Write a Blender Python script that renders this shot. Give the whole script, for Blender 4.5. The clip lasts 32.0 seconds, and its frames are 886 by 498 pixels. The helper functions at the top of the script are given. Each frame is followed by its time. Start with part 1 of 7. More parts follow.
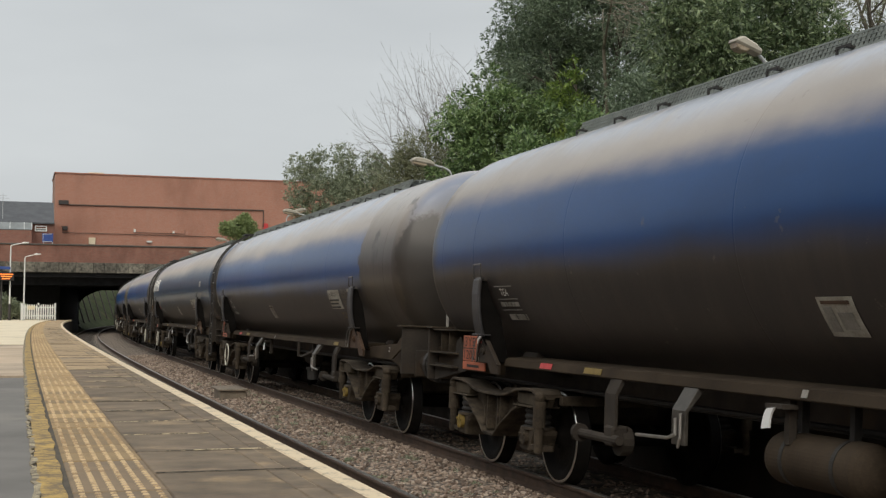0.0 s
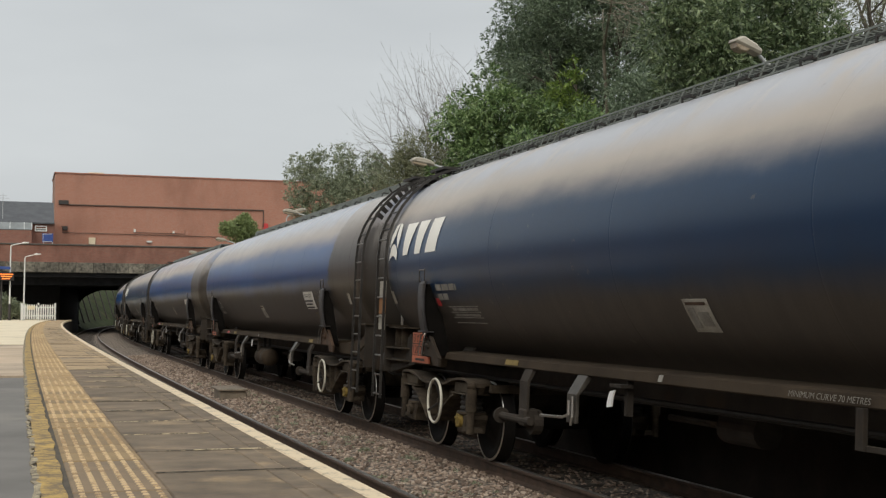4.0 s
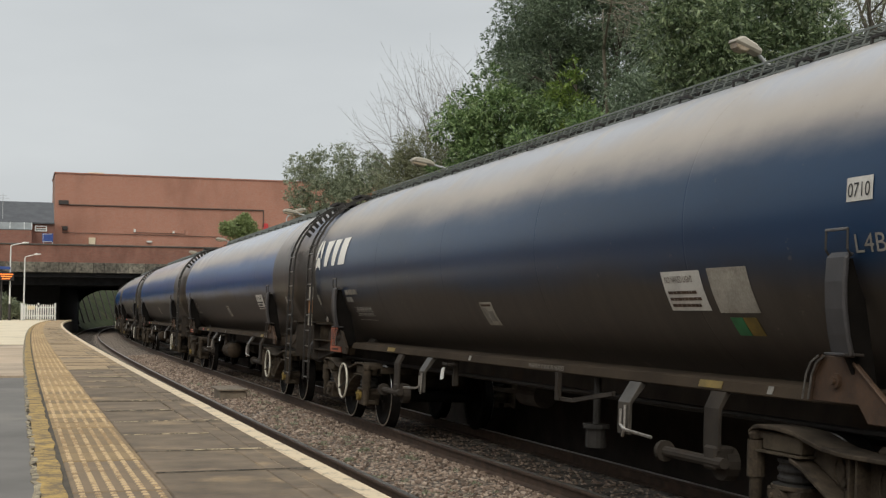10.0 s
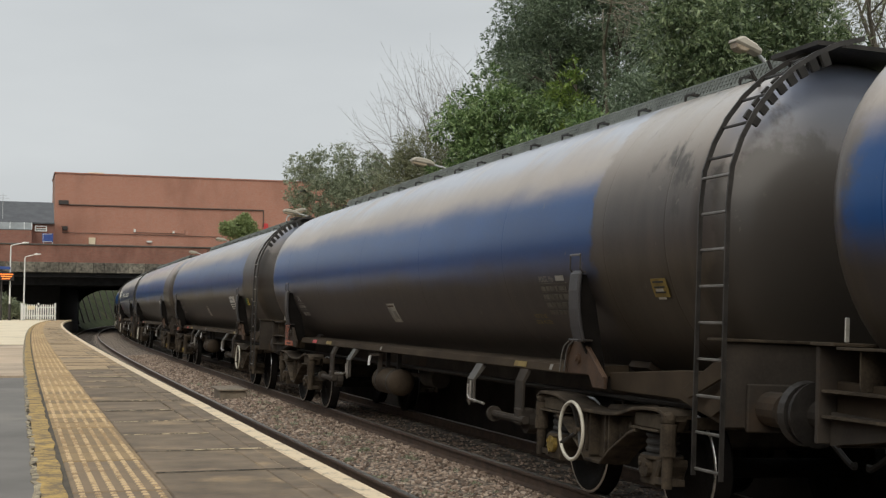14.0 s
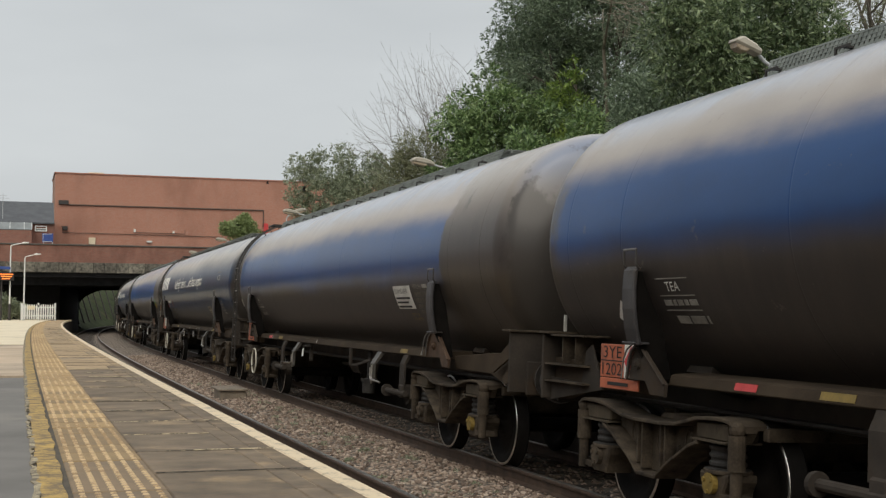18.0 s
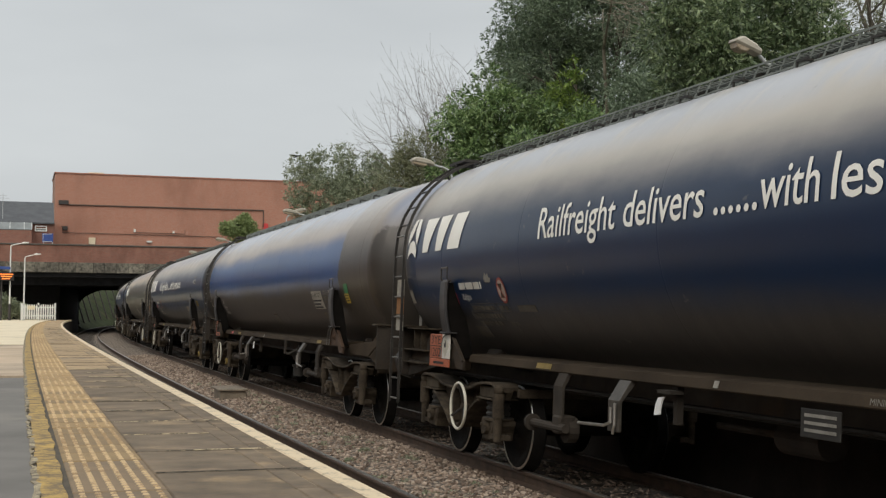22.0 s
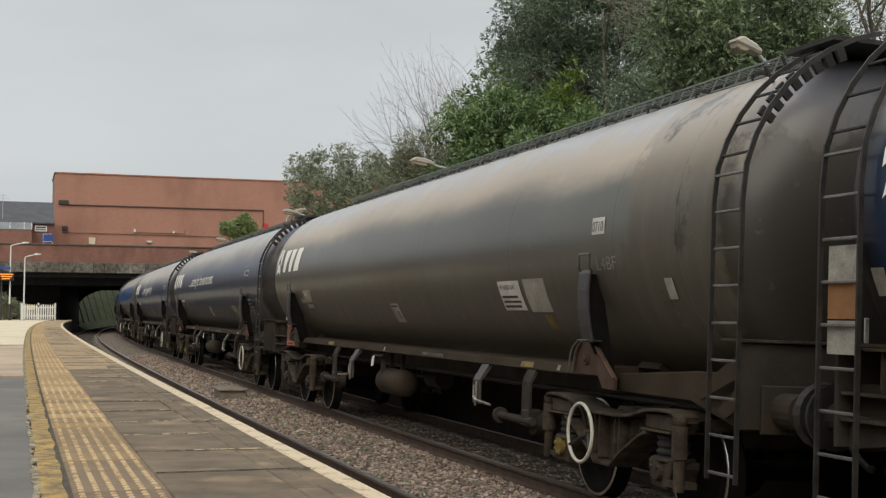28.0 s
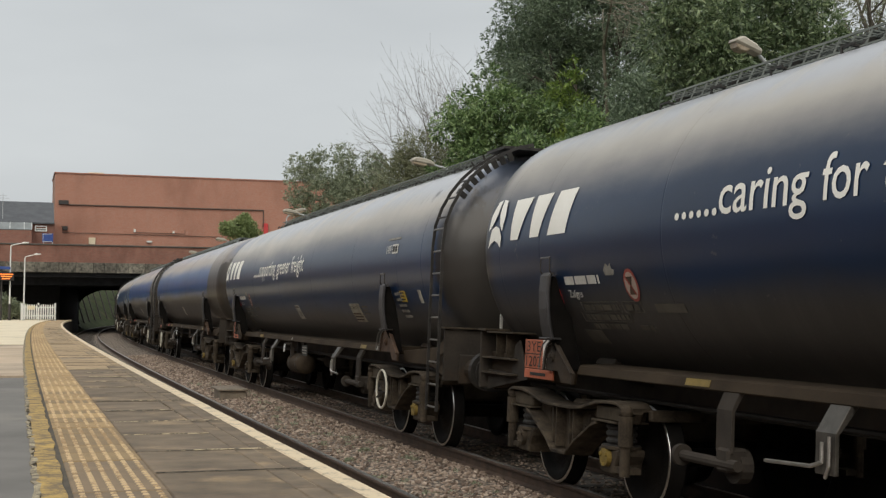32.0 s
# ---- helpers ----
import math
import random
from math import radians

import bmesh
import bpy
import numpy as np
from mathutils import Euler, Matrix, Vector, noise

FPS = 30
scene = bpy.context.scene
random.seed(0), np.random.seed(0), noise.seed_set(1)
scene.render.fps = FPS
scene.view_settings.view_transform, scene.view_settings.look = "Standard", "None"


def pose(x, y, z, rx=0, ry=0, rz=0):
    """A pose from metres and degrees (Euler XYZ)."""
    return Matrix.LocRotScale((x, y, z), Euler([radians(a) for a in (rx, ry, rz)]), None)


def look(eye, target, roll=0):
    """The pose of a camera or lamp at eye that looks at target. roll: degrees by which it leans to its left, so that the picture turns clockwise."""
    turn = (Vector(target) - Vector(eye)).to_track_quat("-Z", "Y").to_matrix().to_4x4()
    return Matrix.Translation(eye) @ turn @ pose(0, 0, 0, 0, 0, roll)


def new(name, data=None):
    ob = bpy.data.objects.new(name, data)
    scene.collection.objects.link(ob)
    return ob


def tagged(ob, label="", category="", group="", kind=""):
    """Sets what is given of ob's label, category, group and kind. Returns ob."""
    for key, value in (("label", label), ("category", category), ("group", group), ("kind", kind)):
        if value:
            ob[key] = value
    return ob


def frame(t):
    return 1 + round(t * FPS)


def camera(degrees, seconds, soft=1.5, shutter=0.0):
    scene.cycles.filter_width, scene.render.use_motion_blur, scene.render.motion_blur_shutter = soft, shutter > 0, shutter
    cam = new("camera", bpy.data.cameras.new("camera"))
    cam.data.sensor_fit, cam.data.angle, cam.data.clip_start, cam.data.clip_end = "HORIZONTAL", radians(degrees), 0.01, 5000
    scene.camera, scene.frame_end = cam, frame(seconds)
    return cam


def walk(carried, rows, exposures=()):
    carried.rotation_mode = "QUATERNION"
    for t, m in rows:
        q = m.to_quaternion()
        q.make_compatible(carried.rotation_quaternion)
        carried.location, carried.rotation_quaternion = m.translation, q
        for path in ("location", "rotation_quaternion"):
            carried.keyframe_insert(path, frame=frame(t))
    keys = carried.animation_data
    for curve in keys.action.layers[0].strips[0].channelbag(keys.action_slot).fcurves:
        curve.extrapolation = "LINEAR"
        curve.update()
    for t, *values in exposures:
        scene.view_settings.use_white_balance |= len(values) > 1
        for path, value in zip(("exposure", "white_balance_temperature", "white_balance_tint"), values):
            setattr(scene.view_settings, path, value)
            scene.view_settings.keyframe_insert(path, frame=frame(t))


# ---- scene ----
# The place lies in the frame of the track: y along the rails from the camera, x to the right, z = 0 on the rail heads.
cam = camera(37.69, 32.0, soft=1.3)
EYE = Vector((0.0, 0.0, 1.796))
YAW, PITCH = 0.319645, 0.048549
AIM = EYE + Vector((math.sin(YAW) * math.cos(PITCH), math.cos(YAW) * math.cos(PITCH), math.sin(PITCH)))
walk(cam, [(0.0, look(EYE, AIM, 0.35)), (32.0, look(EYE, AIM, 0.35))])
scene.view_settings.exposure = 0.0

# ---- light: an overcast winter sky and a weak, very soft sun ----
world = bpy.data.worlds.new("overcast_sky")
scene.world = world
world.use_nodes = True
wn = world.node_tree.nodes
wl = world.node_tree.links
wn.clear()
w_out = wn.new("ShaderNodeOutputWorld")
w_bg = wn.new("ShaderNodeBackground")
w_sky = wn.new("ShaderNodeTexSky")
w_sky.sky_type = "NISHITA"
w_sky.sun_disc = False
w_sky.sun_elevation = radians(44)
w_sky.sun_rotation = radians(206)
w_sky.dust_density = 4.0
w_coord = wn.new("ShaderNodeTexCoord")
w_map = wn.new("ShaderNodeMapping")
w_map.inputs["Scale"].default_value = (1.0, 1.0, 3.5)
w_noise = wn.new("ShaderNodeTexNoise")
w_noise.inputs["Scale"].default_value = 1.7
w_noise.inputs["Detail"].default_value = 5.0
w_ramp = wn.new("ShaderNodeValToRGB")
w_ramp.color_ramp.elements[0].position = 0.3
w_ramp.color_ramp.elements[0].color = (5.15, 5.42, 5.55, 1)
w_ramp.color_ramp.elements[1].position = 0.72
w_ramp.color_ramp.elements[1].color = (6.7, 6.97, 7.05, 1)
w_mix = wn.new("ShaderNodeMix")
w_mix.data_type = "RGBA"
w_mix.inputs[0].default_value = 0.93
wl.new(w_coord.outputs["Generated"], w_map.inputs["Vector"])
wl.new(w_map.outputs["Vector"], w_noise.inputs["Vector"])
wl.new(w_noise.outputs["Fac"], w_ramp.inputs["Fac"])
wl.new(w_sky.outputs["Color"], w_mix.inputs[6])
wl.new(w_ramp.outputs["Color"], w_mix.inputs[7])
w_sep = wn.new("ShaderNodeSeparateXYZ")
wl.new(w_coord.outputs["Generated"], w_sep.inputs["Vector"])
w_rise = wn.new("ShaderNodeMapRange")
w_rise.interpolation_type = "SMOOTHSTEP"
for key, value in (("From Min", 0.26), ("From Max", 1.0), ("To Min", 1.0), ("To Max", 1.75)):
    w_rise.inputs[key].default_value = value
wl.new(w_sep.outputs["Z"], w_rise.inputs["Value"])
w_scale = wn.new("ShaderNodeVectorMath")
w_scale.operation = "SCALE"
wl.new(w_mix.outputs[2], w_scale.inputs[0])
wl.new(w_rise.outputs["Result"], w_scale.inputs["Scale"])
wl.new(w_scale.outputs["Vector"], w_bg.inputs["Color"])
w_bg.inputs["Strength"].default_value = 0.1
wl.new(w_bg.outputs["Background"], w_out.inputs["Surface"])

sun_data = bpy.data.lights.new("sun", "SUN")
sun_data.energy = 1.5
sun_data.angle = radians(55)
sun_data.color = (1.0, 0.92, 0.80)
sun = new("sun", sun_data)
sun.matrix_basis = look((-22, -45, 52), (0, 10, 0))


# ---- the line of the track ----
K0, K2, S_BEND, S_EVEN = -0.000342, -1.8e-05, 39.09, 150.0
TILT = 0.0355
NEAR = -3.24          # centre of the track beside the platform
EDGE = -4.645         # platform edge
TOP = 0.999           # platform surface
_ds = 0.25
_s = np.arange(-120, 560 + _ds, _ds)
_u = np.clip(_s - S_BEND, 0, S_EVEN - S_BEND)
_h = K0 * _s + K2 * _u ** 2 / 2 + K2 * (S_EVEN - S_BEND) * np.clip(_s - S_EVEN, 0, None)
_dx, _dy = -np.sin(_h) * _ds, np.cos(_h) * _ds
_x = np.concatenate([[0], np.cumsum((_dx[1:] + _dx[:-1]) / 2)])
_y = np.concatenate([[0], np.cumsum((_dy[1:] + _dy[:-1]) / 2)])
_i0 = int(np.argmin(abs(_s)))
_x += 6.2044 - _x[_i0]
_y -= _y[_i0]


def line(s, d=0.0):
    """Plan position d metres to the right of the train's track at length s, and the heading."""
    x, y, h = np.interp(s, _s, _x), np.interp(s, _s, _y), np.interp(s, _s, _h)
    return x + d * np.cos(h), y + d * np.sin(h), h


def at(s, d, z):
    x, y, h = line(s, d)
    return Vector((float(x), float(y), z))


def stand(s, d, z, turn=0.0):
    x, y, h = line(s, d)
    return pose(float(x), float(y), z, 0, 0, math.degrees(float(h)) + turn)


# ---- materials ----
def nodes_of(name):
    m = bpy.data.materials.new(name)
    m.use_nodes = True
    t = m.node_tree
    return m, t.nodes, t.links, t.nodes["Principled BSDF"]


def scattered(n, l):
    """Object coordinates moved by a random step for each object, so that alike pieces differ."""
    c, info, cmb, add = n.new("ShaderNodeTexCoord"), n.new("ShaderNodeObjectInfo"), n.new("ShaderNodeCombineXYZ"), n.new("ShaderNodeVectorMath")
    l.new(maths(n, l, "MULTIPLY", info.outputs["Random"], 173.0), cmb.inputs["X"])
    l.new(maths(n, l, "MULTIPLY", info.outputs["Random"], 61.0), cmb.inputs["Y"])
    l.new(c.outputs["Object"], add.inputs[0])
    l.new(cmb.outputs["Vector"], add.inputs[1])
    return add.outputs["Vector"]


def noise_node(n, l, scale, detail=4.0, rough=0.55, coord="Object", stretch=None):
    if coord == "Scattered":
        t = n.new("ShaderNodeTexNoise")
        t.inputs["Scale"].default_value = scale
        t.inputs["Detail"].default_value = detail
        t.inputs["Roughness"].default_value = rough
        l.new(scattered(n, l), t.inputs["Vector"])
        return t.outputs["Fac"]
    c = n.new("ShaderNodeTexCoord")
    t = n.new("ShaderNodeTexNoise")
    t.inputs["Scale"].default_value = scale
    t.inputs["Detail"].default_value = detail
    t.inputs["Roughness"].default_value = rough
    if stretch:
        mp = n.new("ShaderNodeMapping")
        mp.inputs["Scale"].default_value = stretch
        l.new(c.outputs[coord], mp.inputs["Vector"])
        l.new(mp.outputs["Vector"], t.inputs["Vector"])
    else:
        l.new(c.outputs[coord], t.inputs["Vector"])
    return t.outputs["Fac"]


def ramp(n, l, fac, stops):
    r = n.new("ShaderNodeValToRGB")
    e = r.color_ramp.elements
    while len(e) < len(stops):
        e.new(0.5)
    for k, (p, c) in zip(e, stops):
        k.position = p
        k.color = (*c, 1) if len(c) == 3 else c
    l.new(fac, r.inputs["Fac"])
    return r.outputs["Color"]


def mix(n, l, fac, a, b):
    m = n.new("ShaderNodeMix")
    m.data_type = "RGBA"
    for sock, v in ((m.inputs[0], fac), (m.inputs[6], a), (m.inputs[7], b)):
        if isinstance(v, (int, float)):
            sock.default_value = v
        elif isinstance(v, tuple):
            sock.default_value = (*v, 1)
        else:
            l.new(v, sock)
    return m.outputs[2]


def maths(n, l, op, a, b=0.0, clamp=False):
    m = n.new("ShaderNodeMath")
    m.operation = op
    m.use_clamp = clamp
    for sock, v in zip(m.inputs, (a, b)):
        if isinstance(v, (int, float)):
            sock.default_value = v
        else:
            l.new(v, sock)
    return m.outputs[0]


def smooth(n, l, v, lo, hi, a=0.0, b=1.0):
    m = n.new("ShaderNodeMapRange")
    m.interpolation_type = "SMOOTHSTEP"
    l.new(v, m.inputs["Value"])
    for k, x in zip(("From Min", "From Max", "To Min", "To Max"), (lo, hi, a, b)):
        m.inputs[k].default_value = x
    return m.outputs["Result"]


def bump(n, l, bsdf, height, strength, dist=0.02):
    b = n.new("ShaderNodeBump")
    b.inputs["Strength"].default_value = strength
    b.inputs["Distance"].default_value = dist
    l.new(height, b.inputs["Height"])
    l.new(b.outputs["Normal"], bsdf.inputs["Normal"])


def surface(name, dark, light, scale=6.0, fine=60.0, rough=0.8, metal=0.0, relief=0.3, dist=0.01, stains=None, coord="Object", spread=0.0, spec=0.5):
    """A worn surface: two tones at a coarse and a fine scale, a stain colour, relief, and a tone of its own for each object."""
    m, n, l, b = nodes_of(name)
    big, small = noise_node(n, l, scale, 5, coord=coord), noise_node(n, l, fine, 3, coord=coord)
    f = maths(n, l, "ADD", maths(n, l, "MULTIPLY", big, 0.65), maths(n, l, "MULTIPLY", small, 0.35))
    col = ramp(n, l, f, [(0.33, dark), (0.67, light)])
    if stains:
        st = smooth(n, l, noise_node(n, l, scale * 0.4, 6, 0.65, coord=coord), 0.52, 0.7)
        col = mix(n, l, st, col, stains)
    if spread:
        info = n.new("ShaderNodeObjectInfo")
        hsv = n.new("ShaderNodeHueSaturation")
        l.new(maths(n, l, "ADD", maths(n, l, "MULTIPLY", info.outputs["Random"], 2 * spread), 1 - spread), hsv.inputs["Value"])
        l.new(col, hsv.inputs["Color"])
        col = hsv.outputs["Color"]
    l.new(col, b.inputs["Base Color"])
    l.new(ramp(n, l, small, [(0.3, (rough * 0.85,) * 3), (0.7, (min(1, rough * 1.15),) * 3)]), b.inputs["Roughness"])
    b.inputs["Metallic"].default_value = metal
    b.inputs["Specular IOR Level"].default_value = spec
    bump(n, l, b, f, relief, dist)
    return m


def tank_paint(name, paint, dust, low, hi=0.30, lowcut=-0.12, end_y=-6.9, sheen=0.45, fade=0.0, rag=1.1, caked=0.60, washed=0.6):
    """Satin tank paint under tan dust with sky sheen painted in above, brake grime below and all over the leading end.
    """
    m, n, l, b = nodes_of(name)
    c = n.new("ShaderNodeTexCoord")
    sep = n.new("ShaderNodeSeparateXYZ")
    l.new(c.outputs["Object"], sep.inputs["Vector"])
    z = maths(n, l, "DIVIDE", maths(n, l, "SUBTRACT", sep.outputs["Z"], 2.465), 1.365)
    info = n.new("ShaderNodeObjectInfo")
    # every wagon carries its dirt differently
    own = n.new("ShaderNodeCombineXYZ")
    l.new(maths(n, l, "MULTIPLY", info.outputs["Random"], 57.0), own.inputs["Y"])
    moved = n.new("ShaderNodeVectorMath")
    l.new(c.outputs["Object"], moved.inputs[0])
    l.new(own.outputs["Vector"], moved.inputs[1])

    def cloud(scale, detail, rough, stretch):
        t, mp = n.new("ShaderNodeTexNoise"), n.new("ShaderNodeMapping")
        mp.inputs["Scale"].default_value = stretch
        t.inputs["Scale"].default_value, t.inputs["Detail"].default_value, t.inputs["Roughness"].default_value = scale, detail, rough
        l.new(moved.outputs["Vector"], mp.inputs["Vector"])
        l.new(mp.outputs["Vector"], t.inputs["Vector"])
        return t.outputs["Fac"]
    wave = cloud(1.0, 4, 0.6, (0.6, 0.30, 0.9))
    streak = cloud(1.0, 5, 0.65, (1.6, 4.5, 0.7))
    runs = cloud(1.0, 5, 0.6, (1.3, 1.6, 0.8))
    edge = cloud(1.0, 6, 0.7, (1.5, 1.5, 1.5))
    grain = noise_node(n, l, 45.0, 4, 0.6)
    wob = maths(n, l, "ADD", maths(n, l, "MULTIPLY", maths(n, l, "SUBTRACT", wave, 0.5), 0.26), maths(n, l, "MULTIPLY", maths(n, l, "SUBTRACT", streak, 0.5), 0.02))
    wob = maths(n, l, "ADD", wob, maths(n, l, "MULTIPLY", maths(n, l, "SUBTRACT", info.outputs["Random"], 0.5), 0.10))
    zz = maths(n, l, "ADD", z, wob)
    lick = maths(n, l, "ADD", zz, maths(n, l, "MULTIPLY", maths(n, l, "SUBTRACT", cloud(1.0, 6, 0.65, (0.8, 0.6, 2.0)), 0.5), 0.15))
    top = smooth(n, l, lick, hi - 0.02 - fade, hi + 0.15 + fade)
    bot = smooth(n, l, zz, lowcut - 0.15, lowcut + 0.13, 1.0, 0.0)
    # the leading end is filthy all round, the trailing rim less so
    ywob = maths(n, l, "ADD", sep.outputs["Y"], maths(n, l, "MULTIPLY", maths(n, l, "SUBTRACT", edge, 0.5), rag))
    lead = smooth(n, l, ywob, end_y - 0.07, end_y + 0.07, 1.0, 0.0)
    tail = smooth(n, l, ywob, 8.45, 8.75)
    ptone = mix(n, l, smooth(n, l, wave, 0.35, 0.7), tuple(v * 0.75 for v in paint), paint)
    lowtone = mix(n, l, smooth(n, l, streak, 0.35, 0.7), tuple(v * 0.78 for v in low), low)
    # pale upper band: dust, with the sky's reflection put into its colour
    dust_and_sheen = mix(n, l, smooth(n, l, maths(n, l, "ADD", maths(n, l, "MULTIPLY", wave, 0.8), maths(n, l, "MULTIPLY", streak, 0.2)), 0.3, 0.7), tuple(v * 0.80 for v in dust), dust)
    # towards the crown a bluish sky sheen is painted over the dust in patches
    crown_sheen = maths(n, l, "MULTIPLY", smooth(n, l, lick, hi + 0.22, hi + 0.46), smooth(n, l, maths(n, l, "ADD", maths(n, l, "MULTIPLY", runs, 0.7), maths(n, l, "MULTIPLY", wave, 0.3)), 0.40, 0.54, 0.25, 1.0))
    dust_and_sheen = mix(n, l, maths(n, l, "MULTIPLY", crown_sheen, washed), dust_and_sheen, (0.36, 0.395, 0.47))
    col = mix(n, l, maths(n, l, "MULTIPLY", top, 0.93), ptone, dust_and_sheen)
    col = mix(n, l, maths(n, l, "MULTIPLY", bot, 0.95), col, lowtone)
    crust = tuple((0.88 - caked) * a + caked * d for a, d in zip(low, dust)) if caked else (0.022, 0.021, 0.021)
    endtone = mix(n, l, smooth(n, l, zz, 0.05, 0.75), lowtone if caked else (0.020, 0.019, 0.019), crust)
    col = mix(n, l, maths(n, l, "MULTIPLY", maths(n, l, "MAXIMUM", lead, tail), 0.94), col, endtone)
    # spilt product has stained the leading end black in patches
    # reach spreads it over the dish, which also paints in some shade
    reach = maths(n, l, "MULTIPLY", smooth(n, l, sep.outputs["Y"], -9.0, -8.65, 0.22, 0.0), smooth(n, l, zz, 0.25, 0.65, 1.0, 0.0))
    # a bluish sky sheen is painted on its rounded shoulder where nothing was spilt
    shoulder_sheen = maths(n, l, "MULTIPLY", smooth(n, l, sep.outputs["Y"], -8.95, -8.68, 1.0, 0.0), smooth(n, l, zz, 0.30, 0.75))
    col = mix(n, l, maths(n, l, "MULTIPLY", shoulder_sheen, washed), col, (0.155, 0.195, 0.285))
    spill = maths(n, l, "MULTIPLY", smooth(n, l, ywob, -7.45, -7.3, 1.0, 0.0), smooth(n, l, maths(n, l, "ADD", maths(n, l, "ADD", maths(n, l, "MULTIPLY", runs, 0.6), maths(n, l, "MULTIPLY", edge, 0.4)), reach), 0.56, 0.63))
    col = mix(n, l, maths(n, l, "MULTIPLY", spill, 0.80), col, (0.030, 0.025, 0.020))
    # scattered scuffs and drips
    fleck = smooth(n, l, cloud(7.0, 4, 0.7, (1.0, 0.6, 0.7)), 0.66, 0.72)
    col = mix(n, l, maths(n, l, "MULTIPLY", fleck, 0.35), col, tuple(0.55 * a + 0.35 * d for a, d in zip(low, dust)))
    # the dished end is stained, and its shade is painted in as near-black
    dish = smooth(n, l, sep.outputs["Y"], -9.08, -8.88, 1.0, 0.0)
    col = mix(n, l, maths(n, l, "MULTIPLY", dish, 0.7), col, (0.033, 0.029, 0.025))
    hs = n.new("ShaderNodeHueSaturation")
    l.new(maths(n, l, "ADD", maths(n, l, "MULTIPLY", info.outputs["Random"], 0.18), 0.92), hs.inputs["Value"])
    l.new(col, hs.inputs["Color"])
    l.new(hs.outputs["Color"], b.inputs["Base Color"])
    dirt = maths(n, l, "MAXIMUM", maths(n, l, "MAXIMUM", top, bot), lead)
    ro = maths(n, l, "ADD", maths(n, l, "MULTIPLY", dirt, 0.14), maths(n, l, "ADD", 0.27, maths(n, l, "MULTIPLY", grain, 0.12)))
    l.new(ro, b.inputs["Roughness"])
    b.inputs["Specular IOR Level"].default_value = 0.34
    # rubbed patches on the crown still shine
    shine = smooth(n, l, maths(n, l, "ADD", maths(n, l, "MULTIPLY", runs, 0.5), maths(n, l, "MULTIPLY", streak, 0.5)), 0.36, 0.60, 0.45, 1.0)
    crown_part = smooth(n, l, zz, 0.35, 0.75, 0.12, 1.0)
    # the rounded end has been washed clean enough to mirror the sky
    knuckle = maths(n, l, "MULTIPLY", smooth(n, l, sep.outputs["Y"], -8.95, -8.72, 1.0, 0.0), 0.6)
    l.new(maths(n, l, "MAXIMUM", maths(n, l, "MULTIPLY", maths(n, l, "MULTIPLY", maths(n, l, "MAXIMUM", shine, crown_sheen), crown_part), sheen), knuckle), b.inputs["Coat Weight"])
    b.inputs["Coat Roughness"].default_value = 0.2
    bump(n, l, b, maths(n, l, "ADD", maths(n, l, "ADD", maths(n, l, "MULTIPLY", grain, 0.15), wave), maths(n, l, "MULTIPLY", maths(n, l, "MULTIPLY", spill, edge), 0.5)), 0.10, 0.015)
    return m


def paint_on(name, base, under, cover=0.5, rough=0.7, scale=9.0, vary=0.0, soft=0.05):
    """Paint worn through to what lies under it; vary shifts the wear from piece to piece."""
    m, n, l, b = nodes_of(name)
    co = "Scattered" if vary else "Object"
    big = noise_node(n, l, scale, 7, 0.7, coord=co)
    small = noise_node(n, l, scale * 9, 3, coord=co)
    amount = maths(n, l, "ADD", maths(n, l, "MULTIPLY", big, 0.75), maths(n, l, "MULTIPLY", small, 0.25))
    if vary:
        info = n.new("ShaderNodeObjectInfo")
        amount = maths(n, l, "ADD", amount, maths(n, l, "MULTIPLY", maths(n, l, "SUBTRACT", info.outputs["Random"], 0.5), vary))
    worn = smooth(n, l, amount, cover - soft, cover + soft)
    tone = mix(n, l, small, tuple(v * 0.75 for v in base), base)
    l.new(mix(n, l, worn, tone, under), b.inputs["Base Color"])
    b.inputs["Roughness"].default_value = rough
    bump(n, l, b, small, 0.3, 0.006)
    return m


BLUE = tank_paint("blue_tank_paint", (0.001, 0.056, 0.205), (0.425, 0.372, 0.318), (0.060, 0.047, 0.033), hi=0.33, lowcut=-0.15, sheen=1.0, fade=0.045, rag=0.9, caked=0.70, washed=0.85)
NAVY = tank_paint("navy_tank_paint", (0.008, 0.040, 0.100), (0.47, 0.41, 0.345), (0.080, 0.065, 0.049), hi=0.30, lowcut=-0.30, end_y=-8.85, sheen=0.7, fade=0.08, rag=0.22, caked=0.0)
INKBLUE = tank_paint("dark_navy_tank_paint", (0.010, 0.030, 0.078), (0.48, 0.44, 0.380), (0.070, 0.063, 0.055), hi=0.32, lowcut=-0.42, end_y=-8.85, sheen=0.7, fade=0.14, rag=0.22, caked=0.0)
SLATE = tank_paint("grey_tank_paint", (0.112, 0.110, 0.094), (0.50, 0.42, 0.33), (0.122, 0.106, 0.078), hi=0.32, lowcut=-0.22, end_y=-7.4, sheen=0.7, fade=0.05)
GRIME = surface("grimy_steel", (0.0238, 0.0204, 0.0170), (0.0612, 0.0510, 0.0416), 3, 40, 0.85, 0.0, 0.3, 0.01, (0.0578, 0.0399, 0.0263), spec=0.2)
SILL = surface("dusty_sill_paint", (0.030, 0.022, 0.015), (0.074, 0.055, 0.037), 1.5, 50, 0.85, 0.0, 0.2, 0.006, spec=0.15)
STRAP = surface("grey_blue_strap_paint", (0.026, 0.025, 0.026), (0.060, 0.058, 0.060), 3, 50, 0.5, 0.0, 0.2, 0.006, (0.035, 0.027, 0.02))
